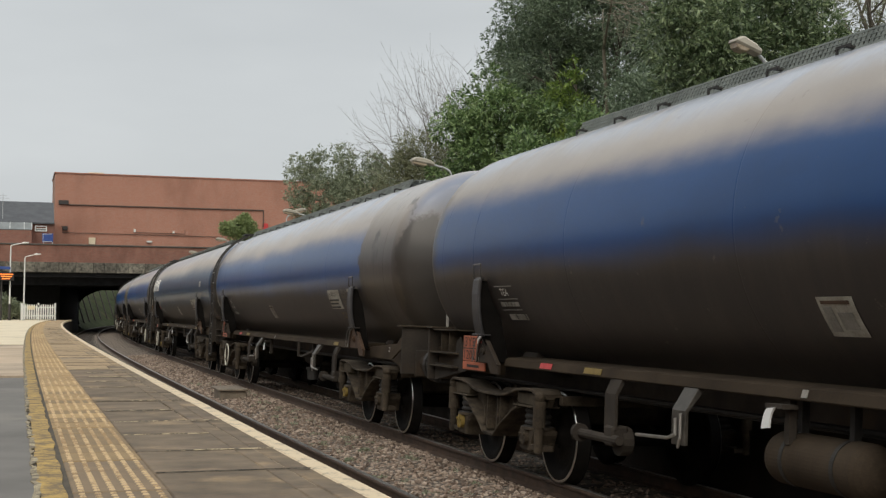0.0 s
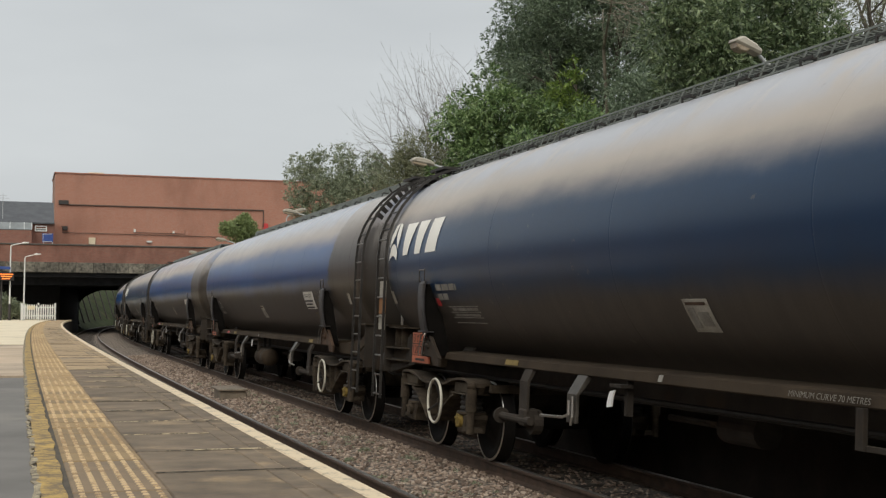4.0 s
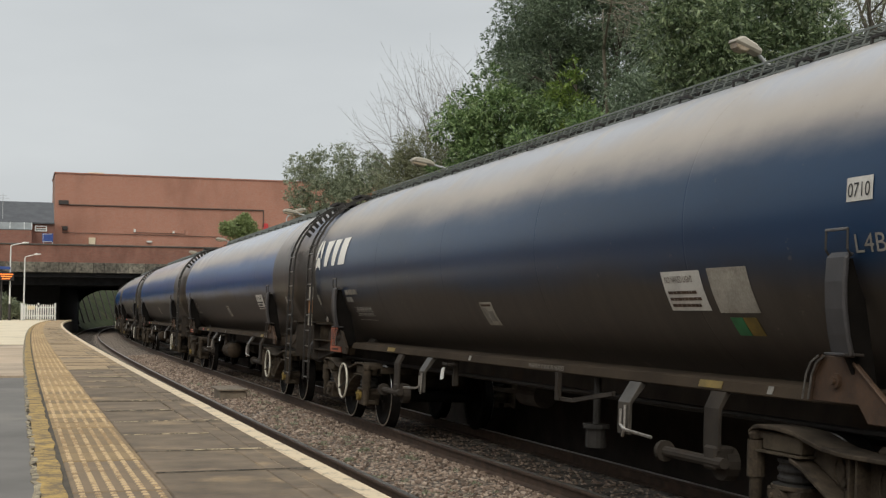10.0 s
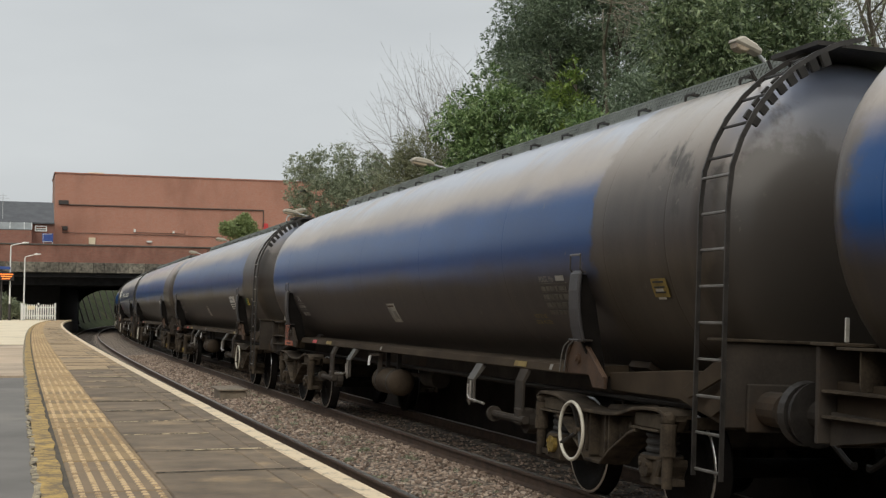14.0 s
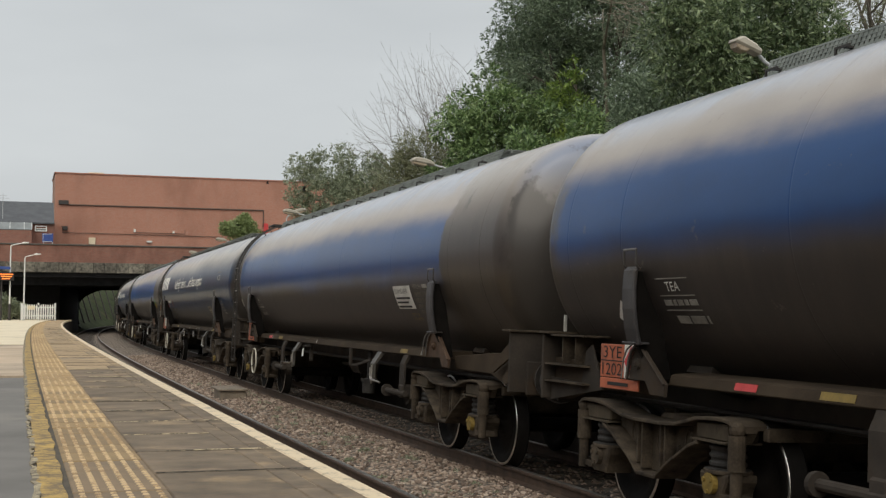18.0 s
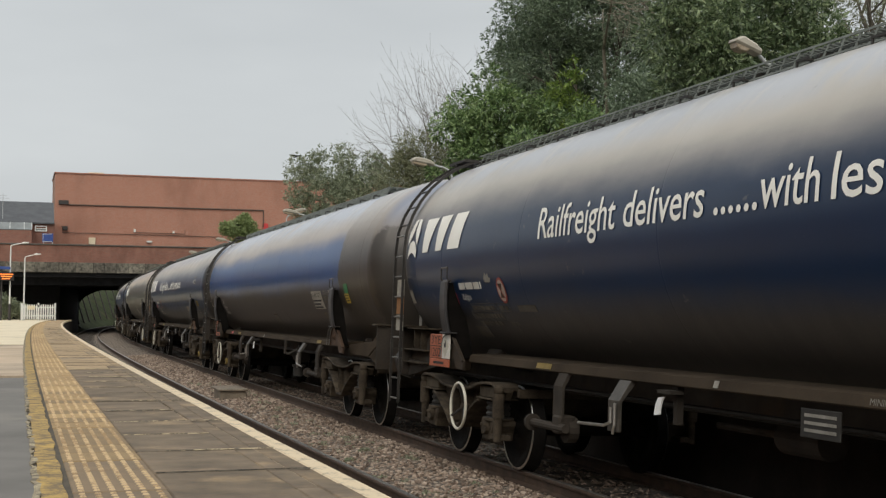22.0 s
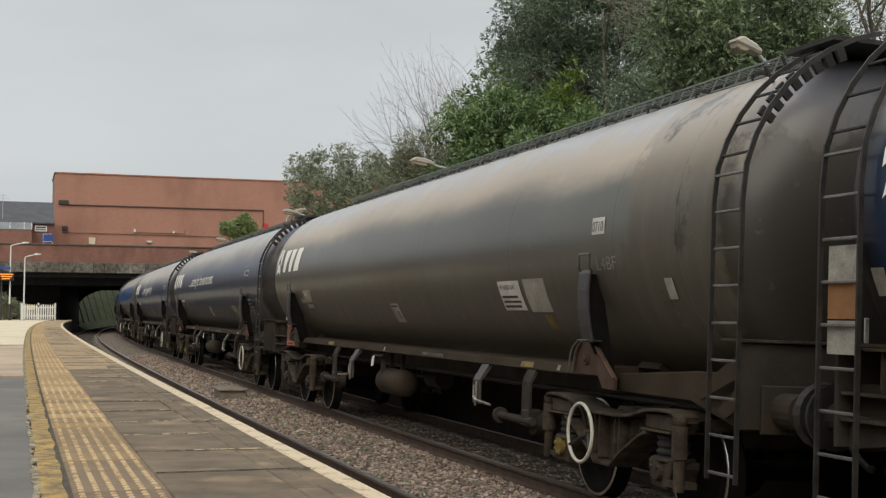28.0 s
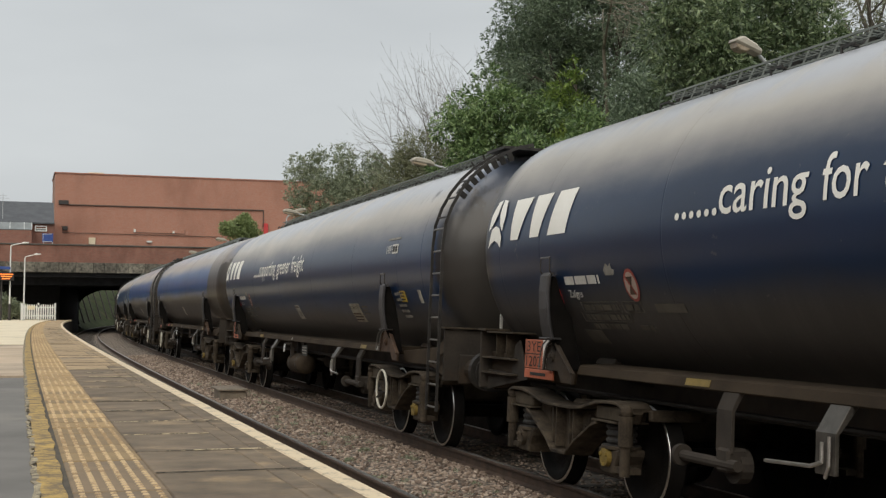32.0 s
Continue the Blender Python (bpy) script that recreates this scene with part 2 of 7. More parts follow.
CAST = surface("dusty_cast_steel", (0.0195, 0.0154, 0.0112), (0.0975, 0.0758, 0.0532), 5, 50, 0.85, 0.0, 0.5, 0.01, (0.0105, 0.0083, 0.0067), spec=0.2)
DUSTED = surface("tan_dusted_steel", (0.0432, 0.0338, 0.0230), (0.1080, 0.0864, 0.0598), 4, 50, 0.85, 0.0, 0.3, 0.006, (0.0288, 0.0223, 0.0158), spec=0.2)
RUSTY = surface("rust_brown_bracket", (0.035, 0.020, 0.012), (0.105, 0.060, 0.034), 6, 60, 0.75, 0.0, 0.4, 0.008)
BLACK = surface("black_iron", (0.022, 0.021, 0.020), (0.045, 0.042, 0.038), 8, 60, 0.6, 0.0, 0.2, 0.005, spec=0.25)
LADDER = surface("dark_ladder_steel", (0.014, 0.013, 0.012), (0.050, 0.045, 0.040), 8, 60, 0.45, 0.2, 0.2, 0.004)
WORN = surface("worn_bright_steel", (0.35, 0.33, 0.30), (0.62, 0.60, 0.56), 12, 80, 0.35, 0.8, 0.1, 0.003)
TREAD = surface("polished_tyre", (0.50, 0.49, 0.47), (0.78, 0.77, 0.75), 12, 80, 0.30, 1.0, 0.05, 0.002)
# near black: the shade under the wagon is put into this colour
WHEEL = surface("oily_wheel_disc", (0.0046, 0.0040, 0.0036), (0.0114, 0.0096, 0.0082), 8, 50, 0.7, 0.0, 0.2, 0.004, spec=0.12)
GRATE = surface("weathered_walkway", (0.085, 0.096, 0.087), (0.19, 0.21, 0.19), 4, 60, 0.8, 0.1, 0.3, 0.005)
GRATING = surface("dark_weathered_grating", (0.070, 0.078, 0.068), (0.16, 0.175, 0.155), 4, 60, 0.8, 0.1, 0.3, 0.005)
CREAM = surface("cream_paint", (0.45, 0.42, 0.34), (0.72, 0.69, 0.58), 6, 60, 0.5, 0, 0.15, 0.003)
WHITE = surface("dirty_white_decal", (0.50, 0.48, 0.43), (0.78, 0.76, 0.70), 3, 60, 0.5, 0, 0.1, 0.002)
LOGO = surface("cream_white_sign_paint", (0.86, 0.835, 0.75), (0.93, 0.91, 0.84), 2.0, 40, 0.5, 0, 0.03, 0.002)
GREYCARD = surface("grimed_tin_card", (0.1540, 0.1372, 0.1008), (0.3780, 0.3430, 0.2590), 5, 60, 0.6, 0, 0.1, 0.002, (0.4760, 0.4340, 0.3360))
FADED = surface("grimed_white_decal", (0.14, 0.13, 0.11), (0.34, 0.32, 0.28), 5, 60, 0.6, 0, 0.1, 0.002)
PLATE = surface("soiled_label", (0.22, 0.20, 0.16), (0.50, 0.47, 0.40), 4, 60, 0.6, 0, 0.1, 0.002, (0.12, 0.10, 0.075))
INK = surface("label_ink", (0.01, 0.01, 0.01), (0.03, 0.028, 0.025), 8, 60, 0.6, 0, 0.1, 0.002)
ORANGE = surface("orange_plate", (0.36, 0.095, 0.045), (0.52, 0.15, 0.075), 5, 60, 0.5, 0, 0.1, 0.002, (0.22, 0.07, 0.04))
RED = surface("red_label", (0.42, 0.03, 0.03), (0.62, 0.06, 0.06), 8, 60, 0.5, 0, 0.1, 0.002)
SIGNRED = surface("faded_sign_red", (0.24, 0.045, 0.035), (0.36, 0.075, 0.055), 8, 60, 0.55, 0, 0.1, 0.002)
SIGNPALE = surface("pinkish_sign_ground", (0.36, 0.27, 0.22), (0.52, 0.40, 0.33), 6, 60, 0.55, 0, 0.1, 0.002)
BRIGHT = surface("fresh_white_paint", (0.88, 0.88, 0.86), (0.95, 0.95, 0.93), 6, 60, 0.4, 0, 0.05, 0.002)
STAIN = surface("grimed_over_label", (0.06, 0.052, 0.04), (0.13, 0.115, 0.09), 4, 60, 0.6, 0, 0.1, 0.002)
HANGER = surface("rubbed_bronze_hanger", (0.045, 0.040, 0.033), (0.120, 0.108, 0.092), 6, 60, 0.5, 0.3, 0.2, 0.004)
DULL = surface("rubbed_rung_steel", (0.12, 0.115, 0.105), (0.26, 0.25, 0.235), 8, 60, 0.4, 0.4, 0.1, 0.003)
OCHRE = surface("grimed_yellow_paint", (0.1280, 0.0880, 0.0200), (0.2720, 0.1880, 0.0400), 8, 60, 0.6, 0, 0.1, 0.002)
YELLOW = surface("yellow_mark", (0.40, 0.27, 0.03), (0.66, 0.46, 0.06), 8, 60, 0.55, 0, 0.1, 0.002)
GREEN = surface("green_label", (0.02, 0.14, 0.05), (0.04, 0.24, 0.09), 8, 60, 0.5, 0, 0.1, 0.002)

RAIL = surface("rusty_rail", (0.035, 0.022, 0.015), (0.10, 0.062, 0.04), 6, 60, 0.8, 0, 0.3, 0.004)
RAILTOP = surface("rail_head", (0.20, 0.18, 0.16), (0.42, 0.40, 0.37), 2, 40, 0.35, 0.8, 0.1, 0.002)
SLEEPER = surface("dark_sleeper", (0.03, 0.025, 0.02), (0.09, 0.075, 0.06), 4, 40, 0.9, 0, 0.5, 0.01)
STONE = None


def stone_mat():
    m, n, l, b = nodes_of("ballast_stone")
    g = n.new("ShaderNodeNewGeometry")
    col = ramp(n, l, g.outputs["Random Per Island"], [(0.0, (0.062, 0.044, 0.033)), (0.35, (0.23, 0.165, 0.124)), (0.7, (0.37, 0.280, 0.215)), (1.0, (0.60, 0.49, 0.39))])
    fine = noise_node(n, l, 60, 4)
    l.new(mix(n, l, maths(n, l, "MULTIPLY", fine, 0.6), col, (0.14, 0.105, 0.08)), b.inputs["Base Color"])
    b.inputs["Roughness"].default_value = 0.9
    bump(n, l, b, fine, 0.5, 0.01)
    return m


STONE = stone_mat()


def bed_mat():
    m, n, l, b = nodes_of("ballast_bed")
    c = n.new("ShaderNodeTexCoord")
    v = n.new("ShaderNodeTexVoronoi")
    v.inputs["Scale"].default_value = 17.0
    l.new(c.outputs["Object"], v.inputs["Vector"])
    bw = n.new("ShaderNodeRGBToBW")
    l.new(v.outputs["Color"], bw.inputs["Color"])
    col = ramp(n, l, bw.outputs["Val"], [(0.1, (0.10, 0.077, 0.058)), (0.5, (0.27, 0.207, 0.157)), (0.9, (0.50, 0.405, 0.31))])
    gap = smooth(n, l, v.outputs["Distance"], 0.35, 0.75)
    col = mix(n, l, gap, col, (0.045, 0.037, 0.03))
    big = smooth(n, l, noise_node(n, l, 0.7, 4), 0.4, 0.7)
    l.new(mix(n, l, maths(n, l, "MULTIPLY", big, 0.4), col, (0.10, 0.08, 0.06)), b.inputs["Base Color"])
    b.inputs["Roughness"].default_value = 0.95
    bump(n, l, b, maths(n, l, "SUBTRACT", 1.0, v.outputs["Distance"]), 0.8, 0.03)
    return m


BED = bed_mat()
DARK_BED = surface("oily_trackbed", (0.07, 0.060, 0.050), (0.19, 0.16, 0.13), 3, 30, 0.95, 0, 0.8, 0.03)
SLAB = surface("damp_paving_slab", (0.0996, 0.0788, 0.0578), (0.2406, 0.1832, 0.1254), 3.4, 26, 0.85, 0, 0.6, 0.008, (0.3381, 0.2443, 0.1441), coord="Scattered", spread=0.07, spec=0.25)
FARSLAB = surface("dry_paving_slab", (0.255, 0.182, 0.105), (0.475, 0.340, 0.192), 2.4, 30, 0.9, 0, 0.4, 0.008, (0.1622, 0.1290, 0.0882), coord="Scattered", spread=0.12)
MORTAR = paint_on("pale_joint_sand", (0.4145, 0.3182, 0.2078), (0.0265, 0.0227, 0.0186), 0.50, 0.9, 2.2)
TACTILE = paint_on("worn_yellow_tactile", (0.5056, 0.3418, 0.1548), (0.2957, 0.2000, 0.0970), 0.50, 0.85, 3.0, vary=0.16, soft=0.16)
TACTILE_MID = paint_on("faded_ochre_tactile", (0.3434, 0.2354, 0.1147), (0.2099, 0.1468, 0.0794), 0.50, 0.85, 3.0, vary=0.16, soft=0.16)
TACTILE_DARK = paint_on("rubbed_brown_tactile", (0.2597, 0.1842, 0.1098), (0.1590, 0.1172, 0.0745), 0.50, 0.85, 3.0, vary=0.16, soft=0.16)
BLISTER = paint_on("rubbed_blister_top", (0.6636, 0.4895, 0.2793), (0.3318, 0.2266, 0.1176), 0.51, 0.7, 7.0, vary=0.10, soft=0.06)
YLINE = paint_on("worn_yellow_line", (0.55, 0.365, 0.105), (0.165, 0.12, 0.068), 0.50, 0.85, 6.0, soft=0.09)
CHALK = paint_on("flaking_cream_paint", (0.50, 0.42, 0.27), (0.13, 0.105, 0.07), 0.48, 0.8, 12.0, soft=0.10)
SMEAR = paint_on("pale_joint_smear", (0.46, 0.37, 0.235), (0.10, 0.082, 0.06), 0.50, 0.9, 14.0, vary=0.2)
MOSS = paint_on("dark_joint_dirt", (0.030, 0.026, 0.020), (0.10, 0.082, 0.06), 0.52, 0.9, 14.0, vary=0.2)
WLINE = paint_on("white_edge_paint", (0.76, 0.61, 0.40), (0.32, 0.26, 0.18), 0.55, 0.6, 4.0)
TARMAC = surface("platform_tarmac", (0.105, 0.097, 0.086), (0.214, 0.200, 0.180), 1.2, 70, 0.8, 0, 0.5, 0.008, (0.215, 0.200, 0.172))
MIDTONE = surface("patched_tarmac", (0.3551, 0.2748, 0.1911), (0.5915, 0.4669, 0.3371), 0.8, 40, 0.85, 0, 0.4, 0.008, (0.2565, 0.2157, 0.1735))
PALE = surface("pale_concrete", (0.60, 0.51, 0.36), (0.82, 0.72, 0.53), 1.0, 40, 0.85, 0, 0.3, 0.006, (0.48, 0.41, 0.29))
# the walls' dark tone has the track-side shade put into the colour
WALLDARK = surface("sooty_platform_wall", (0.03, 0.026, 0.022), (0.09, 0.077, 0.064), 2, 30, 0.9, 0, 0.5, 0.01)


def brick_mat(name, a, b2, mortar, stain=0.35, rows=0.075):
    m, n, l, b = nodes_of(name)
    c = n.new("ShaderNodeTexCoord")
    mp = n.new("ShaderNodeMapping")
    mp.inputs["Rotation"].default_value = (radians(-90), 0, 0)
    l.new(c.outputs["Object"], mp.inputs["Vector"])
    br = n.new("ShaderNodeTexBrick")
    br.inputs["Scale"].default_value = 1.0
    br.inputs["Brick Width"].default_value = 0.225
    br.inputs["Row Height"].default_value = rows
    br.inputs["Mortar Size"].default_value = 0.008
    br.inputs["Color1"].default_value = (*a, 1)
    br.inputs["Color2"].default_value = (*b2, 1)
    br.inputs["Mortar"].default_value = (*mortar, 1)
    l.new(mp.outputs["Vector"], br.inputs["Vector"])
    big = smooth(n, l, noise_node(n, l, 0.25, 6, 0.65, stretch=(1, 1, 0.45)), 0.42, 0.68)
    col = mix(n, l, maths(n, l, "MULTIPLY", big, stain), br.outputs["Color"], tuple(v * 0.45 for v in a))
    l.new(col, b.inputs["Base Color"])
    b.inputs["Roughness"].default_value = 0.85
    bump(n, l, b, br.outputs["Fac"], -0.3, 0.01)
    return m


BRICK = brick_mat("red_brick", (0.37, 0.162, 0.108), (0.42, 0.190, 0.128), (0.40, 0.27, 0.21), 0.38)
OLDBRICK = brick_mat("sooty_brick", (0.23, 0.098, 0.070), (0.28, 0.122, 0.088), (0.20, 0.14, 0.11), 0.75)
# brick so dark because the shade under the bridge is put into it
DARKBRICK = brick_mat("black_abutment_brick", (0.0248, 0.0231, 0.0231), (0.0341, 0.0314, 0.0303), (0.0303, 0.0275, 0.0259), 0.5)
BANDSTONE = surface("stained_bridge_stone", (0.028, 0.025, 0.022), (0.24, 0.22, 0.175), 4.5, 22, 0.85, 0, 0.5, 0.02, (0.032, 0.032, 0.024), coord="Scattered", spread=0.45)
COPING = surface("dark_coping", (0.05, 0.045, 0.04), (0.12, 0.105, 0.09), 1.5, 30, 0.85, 0, 0.3, 0.01)
# the underside's shade is painted into the girder colour
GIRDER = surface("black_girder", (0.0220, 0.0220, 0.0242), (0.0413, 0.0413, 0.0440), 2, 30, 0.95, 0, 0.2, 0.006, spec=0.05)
SLATEROOF = surface("slate_roof", (0.05, 0.053, 0.06), (0.095, 0.098, 0.105), 1.2, 25, 0.7, 0, 0.4, 0.02)
GLASS = surface("grey_skylight_glass", (0.16, 0.17, 0.17), (0.26, 0.28, 0.28), 1, 10, 0.7, 0, 0.05, 0.002, spec=0.2)
WHITEP = surface("white_gloss_paint", (0.62, 0.62, 0.58), (0.82, 0.82, 0.79), 4, 40, 0.45, 0, 0.1, 0.003)
GALV = surface("galvanised_post", (0.40, 0.41, 0.41), (0.60, 0.61, 0.61), 5, 50, 0.45, 0.3, 0.1, 0.003)
LAMPHEAD = surface("beige_lamp_shell", (0.30, 0.275, 0.22), (0.52, 0.48, 0.40), 6, 50, 0.5, 0, 0.15, 0.003)
DIFFUSER = surface("yellowed_lamp_bowl", (0.24, 0.19, 0.13), (0.40, 0.33, 0.24), 6, 40, 0.3, 0, 0.05, 0.002)
BLUEP = surface("blue_sign_paint", (0.02, 0.05, 0.20), (0.04, 0.09, 0.32), 6, 50, 0.5, 0, 0.1, 0.003)
WALLPIPE = surface("brown_conduit", (0.07, 0.045, 0.035), (0.13, 0.085, 0.065), 4, 40, 0.7, 0, 0.1, 0.003)
PIPE = surface("dark_conduit", (0.02, 0.018, 0.017), (0.06, 0.05, 0.045), 4, 40, 0.6, 0, 0.1, 0.003)
SCRUB = surface("scrubby_cutting_slope", (0.0128, 0.0181, 0.0065), (0.0534, 0.0655, 0.0275), 0.8, 4, 0.95, 0, 0.8, 0.08, (0.0684, 0.0655, 0.0325), spec=0.08)
GRASS = surface("rough_grass", (0.035, 0.05, 0.018), (0.10, 0.12, 0.045), 0.8, 12, 0.95, 0, 0.8, 0.08, (0.11, 0.09, 0.05))
BOUGH = surface("pale_dead_wood", (0.12, 0.105, 0.078), (0.25, 0.220, 0.165), 4, 40, 0.9, 0, 0.3, 0.01)
BARK = surface("grey_bark", (0.05, 0.042, 0.032), (0.14, 0.12, 0.095), 4, 40, 0.9, 0, 0.8, 0.02)
TWIG = surface("bare_twigs", (0.0720, 0.0612, 0.0468), (0.1584, 0.1368, 0.1080), 4, 40, 0.9, 0, 0.3, 0.01)


def leaf_mat(name, a, b2, c2, gloss=0.5):
    """Leaves of many tones that let some light through."""
    m, n, l, b = nodes_of(name)
    g = n.new("ShaderNodeNewGeometry")
    patch = noise_node(n, l, 0.7, 3)
    f = maths(n, l, "ADD", maths(n, l, "MULTIPLY", g.outputs["Random Per Island"], 0.55), maths(n, l, "MULTIPLY", patch, 0.45))
    col = ramp(n, l, f, [(0.2, a), (0.5, b2), (0.8, c2)])
    l.new(col, b.inputs["Base Color"])
    b.inputs["Roughness"].default_value = gloss
    tr, ms = n.new("ShaderNodeBsdfTranslucent"), n.new("ShaderNodeMixShader")
    l.new(col, tr.inputs["Color"])
    ms.inputs["Fac"].default_value = 0.3
    l.new(b.outputs["BSDF"], ms.inputs[1])
    l.new(tr.outputs["BSDF"], ms.inputs[2])
    l.new(ms.outputs["Shader"], n["Material Output"].inputs["Surface"])
    return m


LEAF_DARK = leaf_mat("dark_evergreen_leaf", (0.0791, 0.1102, 0.0679), (0.1600, 0.2142, 0.1339), (0.2790, 0.3417, 0.2279), 0.5)
LEAF_LAUREL = leaf_mat("laurel_leaf", (0.0465, 0.0850, 0.0323), (0.1442, 0.2250, 0.0836), (0.3720, 0.4800, 0.2137), 0.35)
LEAF_PALE = leaf_mat("pale_laurel_leaf", (0.045, 0.072, 0.034), (0.120, 0.170, 0.080), (0.36, 0.43, 0.24), 0.32)
LEAF_ROUND = leaf_mat("light_green_leaf", (0.14, 0.185, 0.07), (0.25, 0.31, 0.13), (0.38, 0.44, 0.20), 0.5)
LEAF_BRIGHT = leaf_mat("young_leaf", (0.10, 0.17, 0.035), (0.20, 0.29, 0.06), (0.34, 0.43, 0.12), 0.4)
LEAF_OLIVE = leaf_mat("olive_leaf", (0.13, 0.155, 0.098), (0.245, 0.28, 0.185), (0.40, 0.42, 0.28), 0.6)
LEAF_BROWN = leaf_mat("brown_twiggy_leaf", (0.118, 0.128, 0.072), (0.205, 0.216, 0.125), (0.305, 0.315, 0.195), 0.7)


def glow_mat(name, col, strength):
    m, n, l, b = nodes_of(name)
    b.inputs["Base Color"].default_value = (*col, 1)
    b.inputs["Emission Color"].default_value = (*col, 1)
    b.inputs["Emission Strength"].default_value = strength
    return m


LED = glow_mat("orange_led", (1.0, 0.22, 0.03), 1.2)


# ---- mesh tools ----
def mesh_of(name, bm, mat, flat=True):
    me = bpy.data.meshes.new(name)
    bm.to_mesh(me)
    bm.free()
    me.materials.append(mat)
    if not flat:
        for p in me.polygons:
            p.use_smooth = True
    return me


def grid_mesh(name, verts, faces, mat, flat=True):
    me = bpy.data.meshes.new(name)
    me.from_pydata(verts, [], faces)
    me.update()
    me.materials.append(mat)
    if not flat:
        for p in me.polygons:
            p.use_smooth = True
    return me


def part(name, data, material=None, parent=None, label="", m=None):
    """Links a mesh (or a bmesh with its material) as one object under a thing or a part."""
    if isinstance(data, bmesh.types.BMesh):
        data = mesh_of(name, data, material)
    ob = new(name, data)
    if parent:
        ob.parent = parent
    if m is not None:
        ob.matrix_basis = m
    if label:
        ob["label"] = label
    return ob


def thing(name, m, label, category, group="", kind=""):
    ob = new(name)
    ob.empty_display_size = 0.2
    ob.matrix_basis = m
    return tagged(ob, label, category, group, kind)


def box(bm, x0, x1, y0, y1, z0, z1, bevel=0.0):
    r = bmesh.ops.create_cube(bm, size=1.0)
    bmesh.ops.transform(bm, verts=r["verts"], matrix=Matrix.Translation(((x0 + x1) / 2, (y0 + y1) / 2, (z0 + z1) / 2)) @ Matrix.Diagonal((abs(x1 - x0), abs(y1 - y0), abs(z1 - z0), 1)))
    if bevel:
        es = list({e for v in r["verts"] for e in v.link_edges})
        bmesh.ops.bevel(bm, geom=es, offset=bevel, segments=1, affect="EDGES")
    return bm


def rod(bm, a, b, r, seg=10, r2=None):
    a, b = Vector(a), Vector(b)
    q = (b - a).to_track_quat("Z", "Y").to_matrix().to_4x4()
    m = Matrix.Translation((a + b) / 2) @ q
    bmesh.ops.create_cone(bm, cap_ends=True, segments=seg, radius1=r, radius2=r if r2 is None else r2, depth=(b - a).length, matrix=m)
    return bm


def tube(bm, pts, r, seg=8):
    for a, b in zip(pts, pts[1:]):
        rod(bm, a, b, r, seg)
    for p in pts[1:-1]:
        bmesh.ops.create_icosphere(bm, subdivisions=1, radius=r * 1.02, matrix=Matrix.Translation(p))
    return bm


def prism(bm, poly, x0, x1, axis="x", bevel=0.0):
    """A polygon (y, z) carried from x0 to x1; axis y takes (x, z), axis z takes (x, y)."""
    def put(k, p):
        return {"x": (k, p[0], p[1]), "y": (p[0], k, p[1]), "z": (p[0], p[1], k)}[axis]
    a = [bm.verts.new(put(x0, p)) for p in poly]
    b = [bm.verts.new(put(x1, p)) for p in poly]
    fs = [bm.faces.new(a), bm.faces.new(b[::-1])]
    n = len(poly)
    for i in range(n):
        fs.append(bm.faces.new((a[i], b[i], b[(i + 1) % n], a[(i + 1) % n])))
    bmesh.ops.recalc_face_normals(bm, faces=fs)
    if bevel:
        es = list({e for f in fs[:2] for e in f.edges})
        bmesh.ops.bevel(bm, geom=es, offset=bevel, segments=1, affect="EDGES")
    return bm


def lathe(profile, axis, seg, name, mat, centre=(0, 0, 0), flat=False):
    """(distance along the axis, radius) turned round the axis x or y."""
    verts, faces = [], []
    for a, r in profile:
        for k in range(seg):
            w = 2 * math.pi * k / seg
            c, s = r * math.cos(w), r * math.sin(w)
            p = (a, c, s) if axis == "x" else (c, a, s)
            verts.append([p[i] + centre[i] for i in range(3)])
    for j in range(len(profile) - 1):
        for k in range(seg):
            k2 = (k + 1) % seg
            f = (j * seg + k, j * seg + k2, (j + 1) * seg + k2, (j + 1) * seg + k)
            faces.append(f if axis == "y" else f[::-1])
    return grid_mesh(name, verts, faces, mat, flat)


def sweep(name, profile, s0, s1, step, mat, closed=False, flat=True):
    """A section of (d, z) carried along the line of the track."""
    ss = np.arange(s0, s1 + 1e-6, step)
    n = len(profile)
    verts, faces = [], []
    for s in ss:
        for d, z in profile:
            x, y, _ = line(s, d)
            verts.append((float(x), float(y), z))
    m = n if closed else n - 1
    for j in range(len(ss) - 1):
        for k in range(m):
            k2 = (k + 1) % n
            faces.append((j * n + k, (j + 1) * n + k, (j + 1) * n + k2, j * n + k2))
    if closed:
        faces.append(tuple(range(n)))
        faces.append(tuple(range((len(ss) - 1) * n, len(ss) * n))[::-1])
    me = grid_mesh(name, verts, faces, mat, flat)
    bm = bmesh.new()
    bm.from_mesh(me)
    bmesh.ops.recalc_face_normals(bm, faces=bm.faces)
    bm.to_mesh(me)
    bm.free()
    return me


# ---- ground, tracks, platforms ----
def ground():
    bm = bmesh.new()
    ys = [-2500, -600, -100, 0, 60, 120, 200, 400, 900, 2500]
    xs = [-2500, -600, -100, -20, 0, 20, 60, 150, 600, 2500]
    g = [[bm.verts.new((x, y, -0.62)) for x in xs] for y in ys]
    for j in range(len(ys) - 1):
        for i in range(len(xs) - 1):
            bm.faces.new((g[j][i], g[j][i + 1], g[j + 1][i + 1], g[j + 1][i]))
    tagged(part("ground", bm, GRASS), "rough ground reaching to the horizon", "ground", kind="structure")


ground()


